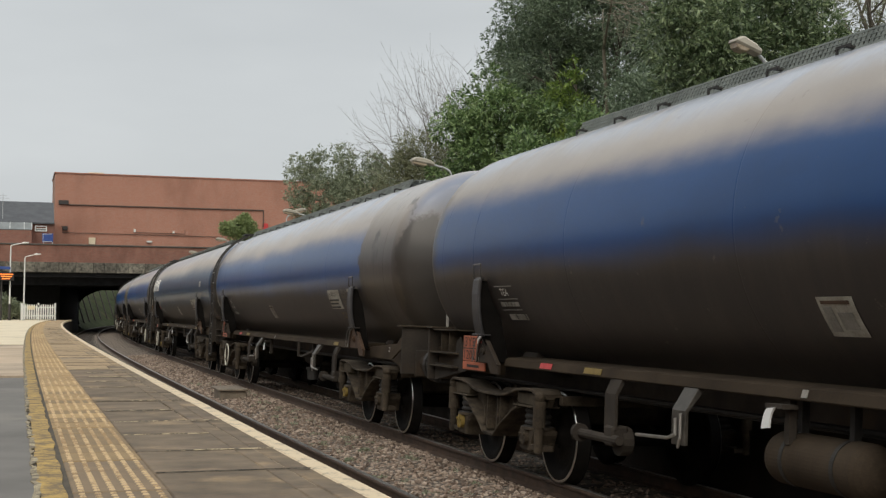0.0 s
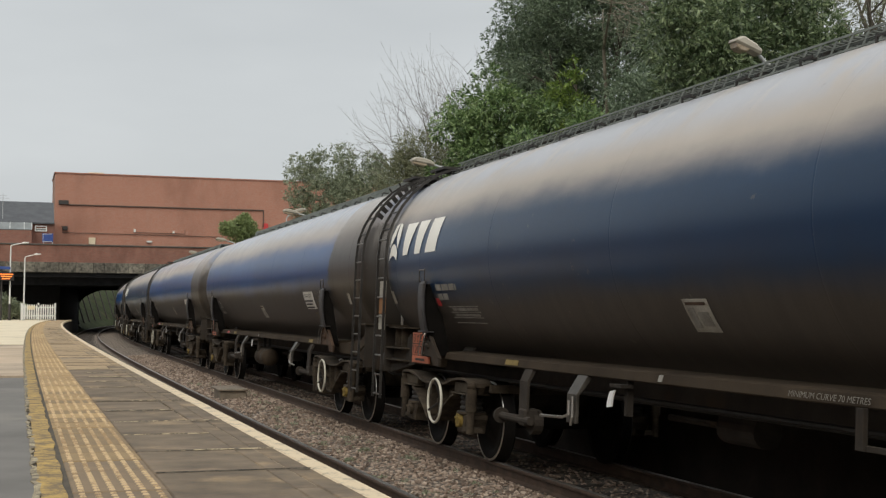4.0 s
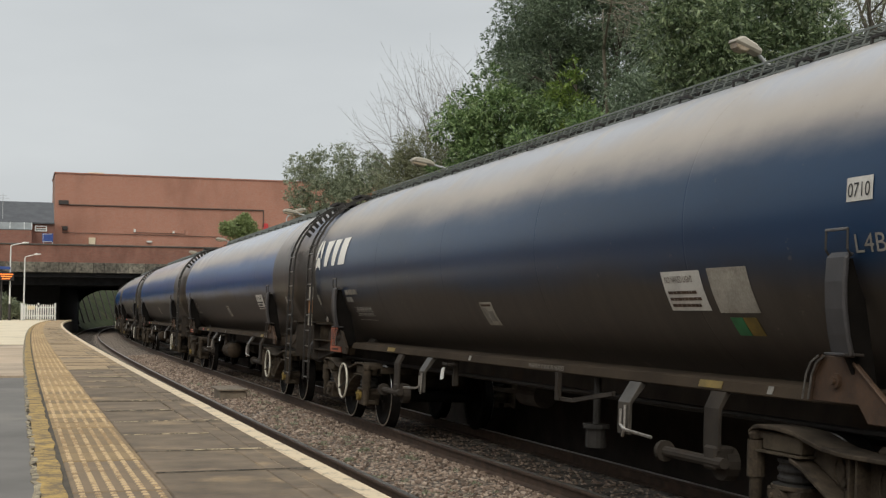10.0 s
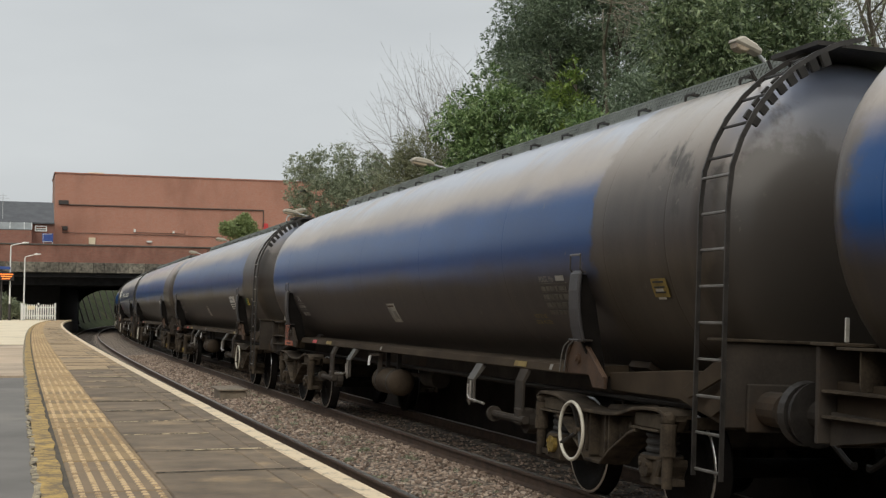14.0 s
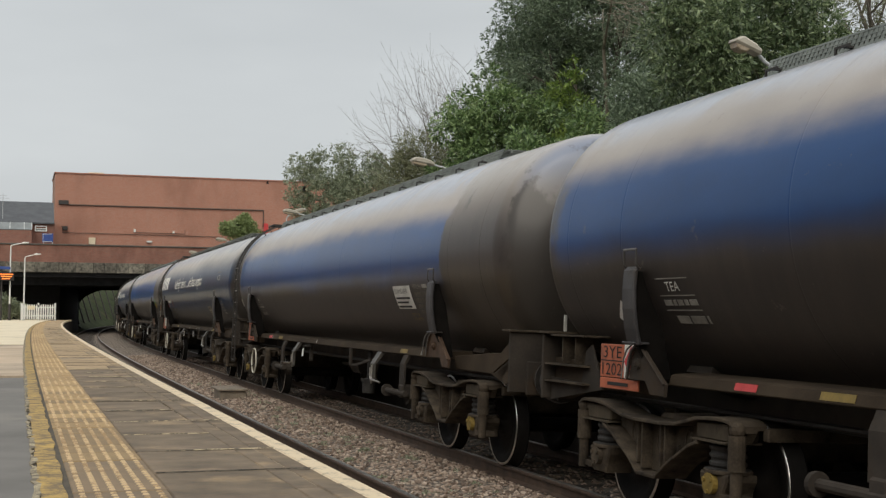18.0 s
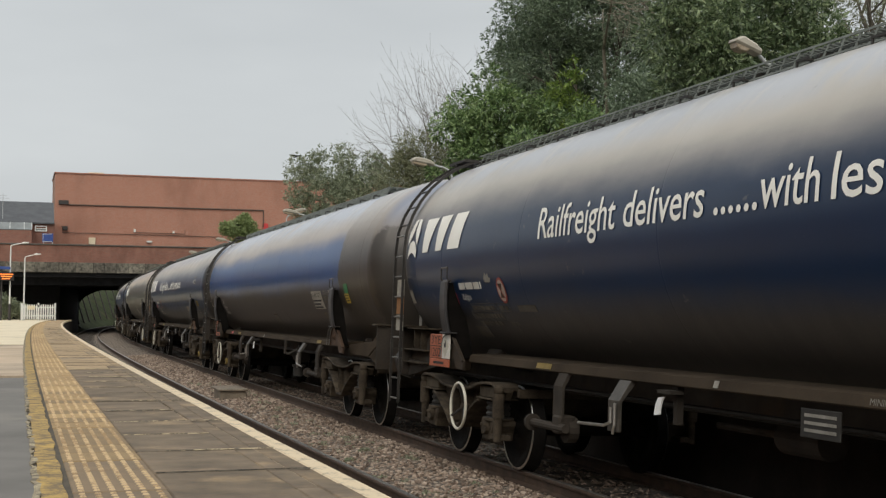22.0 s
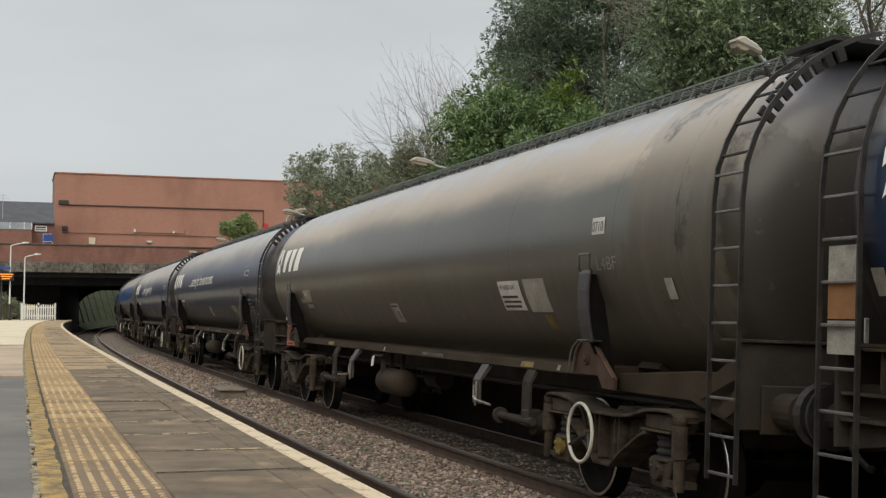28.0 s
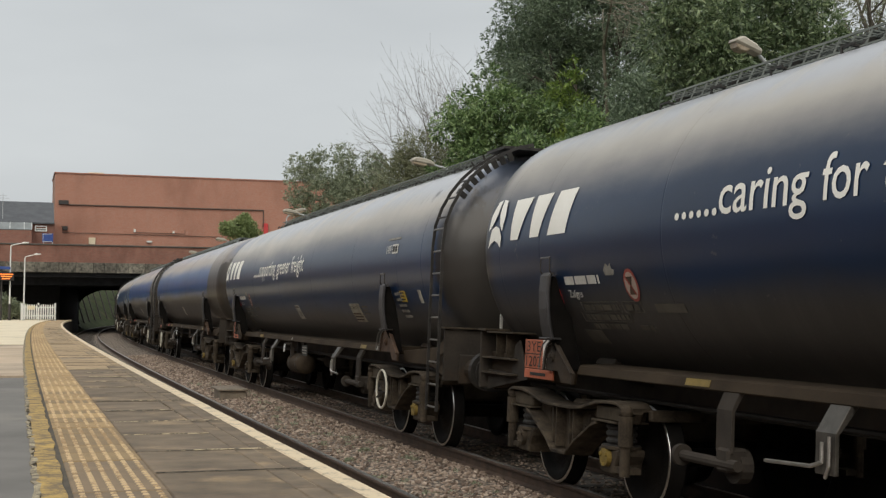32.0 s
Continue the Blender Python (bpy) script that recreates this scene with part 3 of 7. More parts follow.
def trackbed():
    # one bed for both tracks, with a shoulder towards the bank beyond the bridge
    prof = [(-6.4, -0.6), (-4.9, -0.24), (-4.2, -0.16), (-3.24, -0.17), (-2.45, -0.15), (-1.95, -0.10), (-1.5, -0.075), (-1.05, -0.10), (-0.75, -0.14), (0.0, -0.17), (0.75, -0.19), (1.3, -0.24), (3.0, -0.6)]
    tagged(part("ballast_bed", sweep("ballast_bed", prof, -30, 540, 2.0, BED, flat=False)), "grey-brown stone ballast bed under the tracks", "ballast", kind="structure")
    # darker strip under the running train
    prof = [(-0.55, -0.148), (0.0, -0.163), (0.55, -0.172)]
    tagged(part("oily_strip", sweep("oily_strip", prof, -30, 300, 2.0, DARK_BED)), "oil-darkened ballast between the rails", "ballast", kind="structure")


trackbed()


def rail_section(c, z):
    w, hgt = 0.036, 0.155
    return [(c - 0.07, z - hgt), (c - 0.07, z - hgt + 0.012), (c - 0.012, z - hgt + 0.03), (c - 0.012, z - 0.045), (c - w, z - 0.035), (c - w, z - 0.008), (c - w + 0.009, z - 0.001), (c + w - 0.009, z - 0.001), (c + w, z - 0.008), (c + w, z - 0.035), (c + 0.012, z - 0.045), (c + 0.012, z - hgt + 0.03), (c + 0.07, z - hgt + 0.012), (c + 0.07, z - hgt)]


def tracks():
    for name, c, tilt in (("railway_track", NEAR, 0.0), ("railway_track", 0.0, TILT)):
        tr = thing(name, Matrix.Identity(4), "running track of steel rails on sleepers in ballast", "railway track", "running tracks", "structure")
        for side in (-1, 1):
            z = -side * 0.7525 * tilt
            rail = part("rail", sweep("rail", rail_section(c + side * 0.7525, z), -30, 300, 2.0, RAIL, True), parent=tr)
            head = [(c + side * 0.7525 - 0.027, z - 0.001), (c + side * 0.7525 - 0.026, z + 0.003), (c + side * 0.7525 + 0.026, z + 0.003), (c + side * 0.7525 + 0.027, z - 0.001)]
            part("running_band", sweep("running_band", head, -30, 300, 2.0, RAILTOP, True), parent=rail, label="rail head worn bright")
        bm = bmesh.new()
        for k in range(0, 260):
            s = -6 + k * 0.65
            m = stand(s, c, 0) @ Matrix.Rotation(tilt, 4, "Y")
            r = bmesh.ops.create_cube(bm, size=1.0)
            bmesh.ops.transform(bm, verts=r["verts"], matrix=m @ Matrix.Translation((0, 0, -0.215)) @ Matrix.Diagonal((2.5, 0.25, 0.12, 1)))
        ob = part("sleepers", bm, SLEEPER, tr)
        ob["kind"] = "stuff"


tracks()


def ballast_stones():
    rng = np.random.default_rng(5)
    phi = (1 + 5 ** 0.5) / 2
    base = np.array([(-1, phi, 0), (1, phi, 0), (-1, -phi, 0), (1, -phi, 0), (0, -1, phi), (0, 1, phi), (0, -1, -phi), (0, 1, -phi), (phi, 0, -1), (phi, 0, 1), (-phi, 0, -1), (-phi, 0, 1)], float)
    base /= np.linalg.norm(base[0])
    tri = np.array([(0, 11, 5), (0, 5, 1), (0, 1, 7), (0, 7, 10), (0, 10, 11), (1, 5, 9), (5, 11, 4), (11, 10, 2), (10, 7, 6), (7, 1, 8), (3, 9, 4), (3, 4, 2), (3, 2, 6), (3, 6, 8), (3, 8, 9), (4, 9, 5), (2, 4, 11), (6, 2, 10), (8, 6, 7), (9, 8, 1)])
    n = 30000
    s = 3.5 + 52 * rng.random(n) ** 1.5
    d = rng.uniform(-2.45, 0.5, n)
    d = np.where((abs(d + 0.7525) < 0.10), d - 0.25, d)
    size = rng.uniform(0.011, 0.027, n) * (1 + (s > 25) * 0.3)
    z = np.interp(d, [-2.45, -1.95, -1.5, -1.05, -0.75, 0, 0.5], [-0.15, -0.10, -0.075, -0.10, -0.14, -0.17, -0.18]) + rng.uniform(-0.006, 0.016, n)
    x, y, _ = line(s, d)
    v = base[None] * (1 + rng.uniform(-0.28, 0.28, (n, 12, 1)))
    v = v * (size[:, None] * rng.uniform(0.65, 1.45, (n, 3)))[:, None, :]
    a = rng.uniform(0, 6.283, n)
    ca, sa = np.cos(a)[:, None], np.sin(a)[:, None]
    vx, vy = v[..., 0] * ca - v[..., 1] * sa, v[..., 0] * sa + v[..., 1] * ca
    vv = np.stack([vx + x[:, None], vy + y[:, None], v[..., 2] * 0.8 + z[:, None]], -1).reshape(-1, 3)
    ff = (tri[None] + 12 * np.arange(n)[:, None, None]).reshape(-1, 3)
    me = grid_mesh("ballast_stones", vv.tolist(), ff.tolist(), STONE)
    tagged(part("ballast_stones", me), "loose angular grey-brown ballast stones between tracks", "ballast", kind="stuff")


ballast_stones()



YBED = surface("line_ground", (0.047, 0.038, 0.027), (0.102, 0.081, 0.053), 5, 40, 0.9, 0, 0.4, 0.006)


def near_platform():
    pf = thing("platform_near", Matrix.Identity(4), "station platform paved in slabs with yellow tactile strip", "platform", kind="structure")
    # body with its wall to the track
    prof = [(-13.0, -0.6), (-13.0, TOP - 0.06), (EDGE - 0.02, TOP - 0.06), (EDGE - 0.02, TOP - 0.14), (EDGE - 0.12, TOP - 0.16), (EDGE - 0.16, -0.6)]
    part("platform_body", sweep("platform_body", prof, -20, 112, 2.0, WALLDARK, True), parent=pf)
    part("tarmac", sweep("tarmac", [(-13.0, TOP - 0.058), (-13.0, TOP), (-6.10, TOP), (-6.10, TOP - 0.058)], -20, 16.5, 2.0, TARMAC, True), parent=pf, label="grey tarmac surface")
    part("worn_tarmac", sweep("worn_tarmac", [(-13.0, TOP - 0.058), (-13.0, TOP), (-6.10, TOP), (-6.10, TOP - 0.058)], 16.51, 31.0, 2.0, MIDTONE, True), parent=pf, label="pale patched tarmac")
    part("concrete", sweep("concrete", [(-13.0, TOP - 0.058), (-13.0, TOP), (-6.10, TOP), (-6.10, TOP - 0.058)], 31.01, 112, 2.0, PALE, True), parent=pf, label="pale concrete surface")
    # worn yellow line, uneven along both sides
    rng = random.Random(3)
    verts, faces = [], []
    ss = np.arange(-5, 98, 0.14)
    for i, s in enumerate(ss):
        w0, w1 = -6.085 + 0.012 * math.sin(s * 5.1) * math.sin(s * 1.7) + rng.uniform(-0.004, 0.004), -5.970 + 0.010 * math.sin(s * 3.3) * math.sin(s * 7.9) + rng.uniform(-0.003, 0.003)
        for d, z in ((w0, TOP - 0.01), (w0, TOP + 0.004), (w1, TOP + 0.004), (w1, TOP - 0.01)):
            p = at(s, d, z)
            verts.append(p[:])
        if i:
            a, b = 4 * (i - 1), 4 * i
            faces += [(a + k, b + k, b + k + 1, a + k + 1) for k in range(3)]
    part("yellow_line", grid_mesh("yellow_line", verts, faces, YLINE), parent=pf, label="flaking yellow line")
    # a thin pale line flakes along its outer side
    verts, faces = [], []
    for i, s in enumerate(np.arange(-5, 60, 0.11)):
        w0 = -6.108 + rng.uniform(-0.010, 0.012)
        w1 = w0 + rng.choice((0.004, 0.022, 0.03, 0.034))
        for d, z in ((w0, TOP), (w0, TOP + 0.0055), (w1, TOP + 0.0055), (w1, TOP)):
            verts.append(at(s, d, z)[:])
        if i:
            a, b = 4 * (i - 1), 4 * i
            faces += [(a + k, b + k, b + k + 1, a + k + 1) for k in range(3)]
    part("cream_line", grid_mesh("cream_line", verts, faces, CHALK), parent=pf, label="flaking cream line beside the yellow one")
    part("line_bed", sweep("line_bed", [(-6.1, TOP - 0.055), (-6.1, TOP - 0.003), (-5.945, TOP - 0.003), (-5.945, TOP - 0.055)], -20, 112, 2.0, YBED, True), parent=pf)
    # tactile slabs, 400 mm square with raised blisters
    bm = bmesh.new()
    box(bm, -0.203, 0.203, -0.198, 0.198, -0.055, 0.0, 0.004)
    for i in range(6):
        for j in range(5):
            x, y = -0.165 + i * 0.066, -0.160 + j * 0.080
            bmesh.ops.create_cone(bm, cap_ends=True, segments=6, radius1=0.017, radius2=0.0125, depth=0.006, matrix=Matrix.Translation((x, y, 0.0028)))
    slab = mesh_of("tactile_slab", bm, TACTILE)
    slab.materials.append(BLISTER)
    for p in slab.polygons:
        if p.center.z > 0.001:
            p.material_index = 1
    dark_slab = slab.copy()
    dark_slab.materials[0] = TACTILE_DARK
    mid_slab = slab.copy()
    mid_slab.materials[0] = TACTILE_MID
    # laid in batches of differing age, with a dark joint between batches
    s = -5.9
    while s < 98:
        batch = dark_slab if s < 7.1 else mid_slab if s < 9.0 else slab
        if 9.0 < s < 14 and rng.random() < 0.35:
            batch = mid_slab
        part("tactile_slab", batch, parent=pf, m=stand(s, -5.742, TOP + rng.uniform(-0.002, 0.002)))
        s += 0.4
        if any(abs(s - q) < 0.2 for q in (7.3, 9.2, 12.2)):
            s += 0.035
    part("joint_sand", sweep("joint_sand", [(-5.945, TOP - 0.055), (-5.945, TOP - 0.007), (-4.755, TOP - 0.007), (-4.755, TOP - 0.055)], -20, 106, 2.0, MORTAR, True), parent=pf, label="sandy joints between the slabs")
    # coping slabs in three strips: a broad paving course and two narrow ones beside the edge
    cache = {}
    smears = []
    for d0, d1, length in ((-5.537, -4.985, 1.06), (-4.981, -4.868, 1.9), (-4.864, -4.748, 1.9)):
        s = -4.0 + (0.4 if length > 1.5 else 0.0)
        while s < 104:
            lg = length * rng.choice((0.95, 1.0, 1.0, 1.05))
            key = (d0, round(lg, 2), s > 17.5)
            if key not in cache:
                bm = bmesh.new()
                box(bm, d0 - d0, d1 - d0, 0, lg - 0.013, -0.055, 0, 0.006)
                cache[key] = mesh_of("paving_slab", bm, FARSLAB if s > 17.5 else SLAB)
            ob = part("paving_slab", cache[key], parent=pf, m=stand(s, d0, TOP + rng.uniform(-0.004, 0.003)) @ pose(0, 0, 0, rng.uniform(-0.15, 0.15), rng.uniform(-0.25, 0.25)))
            s += lg
            if length < 1.5:
                smears.append(s)
    # sandy and mossy smears along the cross joints
    for s in smears:
        if not -3 < s < 60:
            continue
        wd = rng.uniform(0.012, 0.034) * (1.0 if s < 16 else 0.6)
        k0, k1 = rng.choice(((0.0, 1.0), (0.0, 1.0), (0.2, 1.0), (0.0, 0.7)))
        verts, faces = [], []
        for i in range(15):
            d = -5.53 + (k0 + (k1 - k0) * i / 14) * 0.77
            for q, z in ((-wd * rng.uniform(0.2, 1.0), 0.0), (-wd * 0.1, 0.0052), (wd * 0.1, 0.0052), (wd * rng.uniform(0.2, 1.0), 0.0)):
                verts.append((d + 5.53, q, z))
            if i:
                faces += [(4 * i - 4 + k, 4 * i + k, 4 * i + k + 1, 4 * i - 3 + k) for k in range(3)]
        part("joint_smear", grid_mesh("joint_smear", verts, faces, rng.choice((SMEAR, SMEAR, MOSS))), parent=pf, m=stand(s - 0.006, -5.53, TOP + 0.003))
    # white-painted edge stones
    s = -4.0
    while s < 106:
        lg = 1.9 * rng.choice((0.9, 1.0, 1.1))
        key = ("edge", round(lg, 2))
        if key not in cache:
            bm = bmesh.new()
            box(bm, 0, 0.108, 0, lg - 0.008, -0.13, 0, 0.008)
            cache[key] = mesh_of("edge_stone", bm, WLINE)
        part("edge_stone", cache[key], parent=pf, m=stand(s, EDGE - 0.106 + rng.uniform(-0.004, 0.004), TOP + 0.003 + rng.uniform(-0.003, 0.003)))
        s += lg


near_platform()


def far_platform():
    pf = thing("platform_far", Matrix.Identity(4), "opposite station platform behind the train", "platform", kind="structure")
    prof = [(1.55, -0.6), (1.52, TOP - 0.1), (1.44, TOP - 0.1), (1.44, TOP), (6.5, TOP), (6.5, -0.6)]
    part("platform_body", sweep("platform_body", prof, -20, 104, 2.0, WALLDARK, True), parent=pf)
    part("edge_line", sweep("edge_line", [(1.45, TOP - 0.01), (1.45, TOP + 0.004), (1.6, TOP + 0.004), (1.6, TOP - 0.01)], -20, 104, 2.0, WLINE, True), parent=pf, label="white painted edge")


far_platform()


def banks():
    rng = np.random.default_rng(8)
    def bank(name, prof, s0, s1, label):
        ss = np.arange(s0, s1, 2.0)
        verts, faces = [], []
        n = len(prof)
        for s in ss:
            for d, z in prof:
                x, y, _ = line(s, d)
                verts.append((float(x), float(y), z + float(rng.uniform(-0.15, 0.15)) * (abs(d) > 7)))
        for j in range(len(ss) - 1):
            for k in range(n - 1):
                faces.append((j * n + k, (j + 1) * n + k, (j + 1) * n + k + 1, j * n + k + 1))
        tagged(part(name, grid_mesh(name, verts, faces, SCRUB if s0 > 100 else GRASS, False)), label, "embankment", kind="structure")
    bank("bank_right", [(6.45, -0.6), (6.5, 0.95), (8.0, 1.6), (10.5, 3.0), (14.0, 4.2), (22.0, 4.8), (40.0, 5.0), (70.0, 4.6)], -20, 107, "grassy bank behind the far platform")
    bank("bank_beyond", [(-5.2, -0.5), (-7.0, 0.6), (-9.5, 2.6), (-13.0, 4.6), (-18.0, 5.6), (-45.0, 6.0)], 141, 330, "green cutting slope beyond the bridge")
    bank("bank_beyond_right", [(3.4, -0.5), (5.0, 0.8), (8.0, 3.0), (12.0, 5.0), (40.0, 6.0)], 141, 330, "green cutting slope beyond the bridge")


banks()


# ---- the bridge and the buildings on it ----
BY = 106.0   # face of the bridge


def bridge():
    br = thing("road_bridge", Matrix.Identity(4), "wide road bridge with brick parapet and stained stone band", "bridge", kind="structure")
    # z levels of the face
    zu, zb, zp, zc = 4.72, 5.53, 6.85, 6.97
    bm = bmesh.new()
    box(bm, -40, 60, BY + 0.35, BY + 0.8, zb, zp)
    part("parapet", bm, OLDBRICK, br, "soot-stained red brick parapet")
    bm = bmesh.new()
    box(bm, -40, 60, BY + 0.27, BY + 0.88, zp + 0.002, zc, 0.02)
    part("coping", bm, COPING, br)
    x = -40.0
    rng = random.Random(4)
    cache = {}
    while x < 40:
        w = rng.choice((0.9, 1.1, 1.3))
        if w not in cache:
            bm = bmesh.new()
            box(bm, 0, w - 0.02, BY + 0.18, BY + 0.85, zu + 0.002, zb - 0.006, 0.015)
            cache[w] = mesh_of("band_stone", bm, BANDSTONE)
        part("band_stone", cache[w], parent=br, m=pose(x, rng.uniform(-0.02, 0.02), 0))
        x += w
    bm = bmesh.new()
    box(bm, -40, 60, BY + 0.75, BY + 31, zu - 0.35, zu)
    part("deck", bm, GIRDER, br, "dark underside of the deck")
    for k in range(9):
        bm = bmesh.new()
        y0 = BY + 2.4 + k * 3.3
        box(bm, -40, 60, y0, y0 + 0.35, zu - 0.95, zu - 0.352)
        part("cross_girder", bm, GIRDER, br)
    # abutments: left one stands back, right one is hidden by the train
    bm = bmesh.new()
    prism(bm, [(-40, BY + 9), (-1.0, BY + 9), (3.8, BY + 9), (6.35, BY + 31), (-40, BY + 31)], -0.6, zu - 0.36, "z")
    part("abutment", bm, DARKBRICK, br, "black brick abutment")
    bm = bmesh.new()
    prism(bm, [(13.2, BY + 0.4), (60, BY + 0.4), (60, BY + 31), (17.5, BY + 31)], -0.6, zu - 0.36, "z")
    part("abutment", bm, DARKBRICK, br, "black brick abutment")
    # arched brick wall at the far side
    yb = BY + 31.02
    poly = [(6.0, -0.6), (6.38, -0.6)]
    cx, a, z0, hgt = 12.1, 5.7, 2.2, 2.05
    for k in range(0, 21):
        w = math.pi - math.pi * k / 20
        poly.append((cx + a * math.cos(w), z0 + hgt * math.sin(w)))
    poly += [(cx + a, -0.6), (40, -0.6), (40, zu + 3.0), (-40, zu + 3.0), (-40, -0.6)]
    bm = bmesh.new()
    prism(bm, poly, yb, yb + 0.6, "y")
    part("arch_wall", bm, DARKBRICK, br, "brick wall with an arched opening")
    # the road on top
    bm = bmesh.new()
    box(bm, -40, 60, BY + 0.86, BY + 31, zu + 0.01, zb - 0.3)
    part("road_deck", bm, TARMAC, br)


bridge()


def brick_building():
    X0, X1, Y0, Y1, Z0, Z1 = 3.92, 42.0, 140.0, 149.0, -0.6, 15.92
    b = thing("brick_building", pose(X0, Y0, Z0), "large windowless red brick building with flat roof", "building")
    bm = bmesh.new()
    box(bm, 0, X1 - X0, 0, Y1 - Y0, 8.4, Z1 - Z0)
    w = part("wall", bm, BRICK, b)
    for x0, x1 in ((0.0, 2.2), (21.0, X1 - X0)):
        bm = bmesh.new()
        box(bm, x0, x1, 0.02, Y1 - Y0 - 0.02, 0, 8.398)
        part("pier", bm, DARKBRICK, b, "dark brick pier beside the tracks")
    bm = bmesh.new()
    box(bm, -0.08, X1 - X0 + 0.08, -0.08, Y1 - Y0 + 0.08, Z1 - Z0 + 0.003, Z1 - Z0 + 0.16, 0.02)
    part("roof_edge", bm, surface("brick_coping", (0.28, 0.125, 0.085), (0.36, 0.165, 0.115), 1.5, 30), b)
    bm = bmesh.new()
    box(bm, 3.4, 4.9, 0.6, 2.0, Z1 - Z0 + 0.165, Z1 - Z0 + 0.32)
    part("roof_box", bm, PALE, b)
    def z(v):
        return v - Z0
    def conduit(pts, r=0.09):
        bm = bmesh.new()
        tube(bm, [(x - X0, -0.1, z(q)) for x, q in pts], r, 6)
        part("conduit", bm, WALLPIPE, b, "dark pipe along the wall")
    conduit([(5.1, 12.7), (25.7, 12.72), (25.7, 10.9)], 0.075)
    conduit([(4.6, 10.45), (4.75, 10.4), (4.75, 9.8), (21.2, 9.72)], 0.032)
    conduit([(12.2, 9.98), (17.3, 9.95), (17.3, 10.4)], 0.03)
    for x0, x1, q0, q1, mat, nm in ((4.3, 5.3, 12.72, 13.15, PIPE, "ventilation_cowl"), (4.75, 5.25, 10.05, 10.45, PIPE, "junction_box"), (7.39, 8.05, 8.63, 9.32, PALE, "wall_notice"), (11.95, 12.15, 10.0, 10.35, WHITEP, "wall_light"), (13.3, 13.85, 8.95, 9.12, WHITEP, "wall_light"), (16.0, 16.2, 9.98, 10.2, WHITEP, "wall_light"), (25.75, 26.2, 10.1, 11.3, RED, "red_panel")):
        bm = bmesh.new()
        box(bm, x0 - X0, x1 - X0, -0.28, 0.0, z(q0), z(q1), 0.02)
        part(nm, bm, mat, b)


brick_building()


def slate_house():
    Y = 132.0
    b = thing("slate_roofed_house", pose(-16, Y, -0.6), "low brick house with long dark slate roof", "house")
    def bx(nm, x0, x1, y0, y1, z0, z1, mat, lab=""):
        bm = bmesh.new()
        box(bm, x0 + 16, x1 + 16, y0 - Y, y1 - Y, z0 + 0.6, z1 + 0.6, 0.01)
        return part(nm, bm, mat, b, lab)
    bx("wall", -16, 3.75, Y, Y + 9, -0.6, 10.3, OLDBRICK)
    bm = bmesh.new()
    prism(bm, [(-0.3, 10.85), (4.5, 13.2), (9.3, 10.85), (9.3, 10.72), (-0.3, 10.72)], 0, 19.7, "x")
    part("roof", bm, SLATEROOF, b, "grey slate roof")
    m = pose(12.7, -0.95, 10.42, 26)
    bm = bmesh.new()
    box(bm, -4.9, 4.9, -1.0, 1.0, 0.0, 0.07)
    bmesh.ops.transform(bm, verts=bm.verts, matrix=m)
    sk = part("skylight", bm, GLASS, b, "sloping grey glazed lean-to roof")
    for x in (-4.9, -3.6, -2.3, -1.0, 0.3, 1.6, 2.9, 4.2, 4.9):
        bm = bmesh.new()
        box(bm, x - 0.02, x + 0.02, -1.0, 1.0, 0.073, 0.09)
        bmesh.ops.transform(bm, verts=bm.verts, matrix=m)
        part("glazing_bar", bm, WHITEP, sk)
    bx("lean_to_wall", -16, 1.6, Y - 1.85, Y - 0.01, -0.6, 9.35, OLDBRICK)
    win = thing("window", Matrix.Identity(4), "", "")
    win.parent = b
    for nm, x0, x1, z0, z1, mat in (("frame_head", 1.9, 3.02, 9.86, 9.94, WHITEP), ("frame_sill", 1.9, 3.02, 9.4, 9.48, WHITEP), ("frame_side", 1.9, 1.99, 9.48, 9.86, WHITEP), ("frame_side", 2.93, 3.02, 9.48, 9.86, WHITEP), ("glazing_bar", 1.99, 2.93, 9.64, 9.70, WHITEP), ("pane", 1.99, 2.93, 9.48, 9.64, GLASS)):
        bm = bmesh.new()
        box(bm, x0 + 16, x1 + 16, -0.12 if nm != "pane" else -0.06, -0.02, z0 + 0.6, z1 + 0.6)
        part(nm, bm, mat, win)
    # aerial
    a = thing("roof_aerial", pose(-1.1, Y + 0.4, 10.35), "thin grey television aerial on the roof", "aerial")
    bm = bmesh.new()
    rod(bm, (0, 0, 0), (0, 0, 2.7), 0.03, 6)
    part("mast", bm, GALV, a)
    for q, w in ((2.45, 0.4), (2.2, 0.55)):
        bm = bmesh.new()
        rod(bm, (-w, 0, q), (w, 0, q), 0.02, 5)
        part("element", bm, GALV, a)
    s = thing("blue_sign", pose(2.55, 108.5, 5.235), "blue road sign with white symbol on grey posts", "sign")
    bm = bmesh.new()
    box(bm, -0.42, 0.42, -0.03, 0.0, 1.95, 2.65, 0.01)
    pl = part("sign_plate", bm, BLUEP, s)
    bm = bmesh.new()
    box(bm, -0.36, 0.36, -0.04, -0.03, 2.59, 2.62)
    box(bm, -0.36, 0.36, -0.04, -0.03, 1.99, 2.02)
    box(bm, -0.36, -0.33, -0.04, -0.03, 2.02, 2.59)
    part("border", bm, WHITEP, pl, "white border bars")
    for x in (-0.3, 0.38):
        bm = bmesh.new()
        rod(bm, (x, 0.03, -0.02), (x, 0.03, 2.6), 0.035, 6)
        part("post", bm, GALV, s)


slate_house()


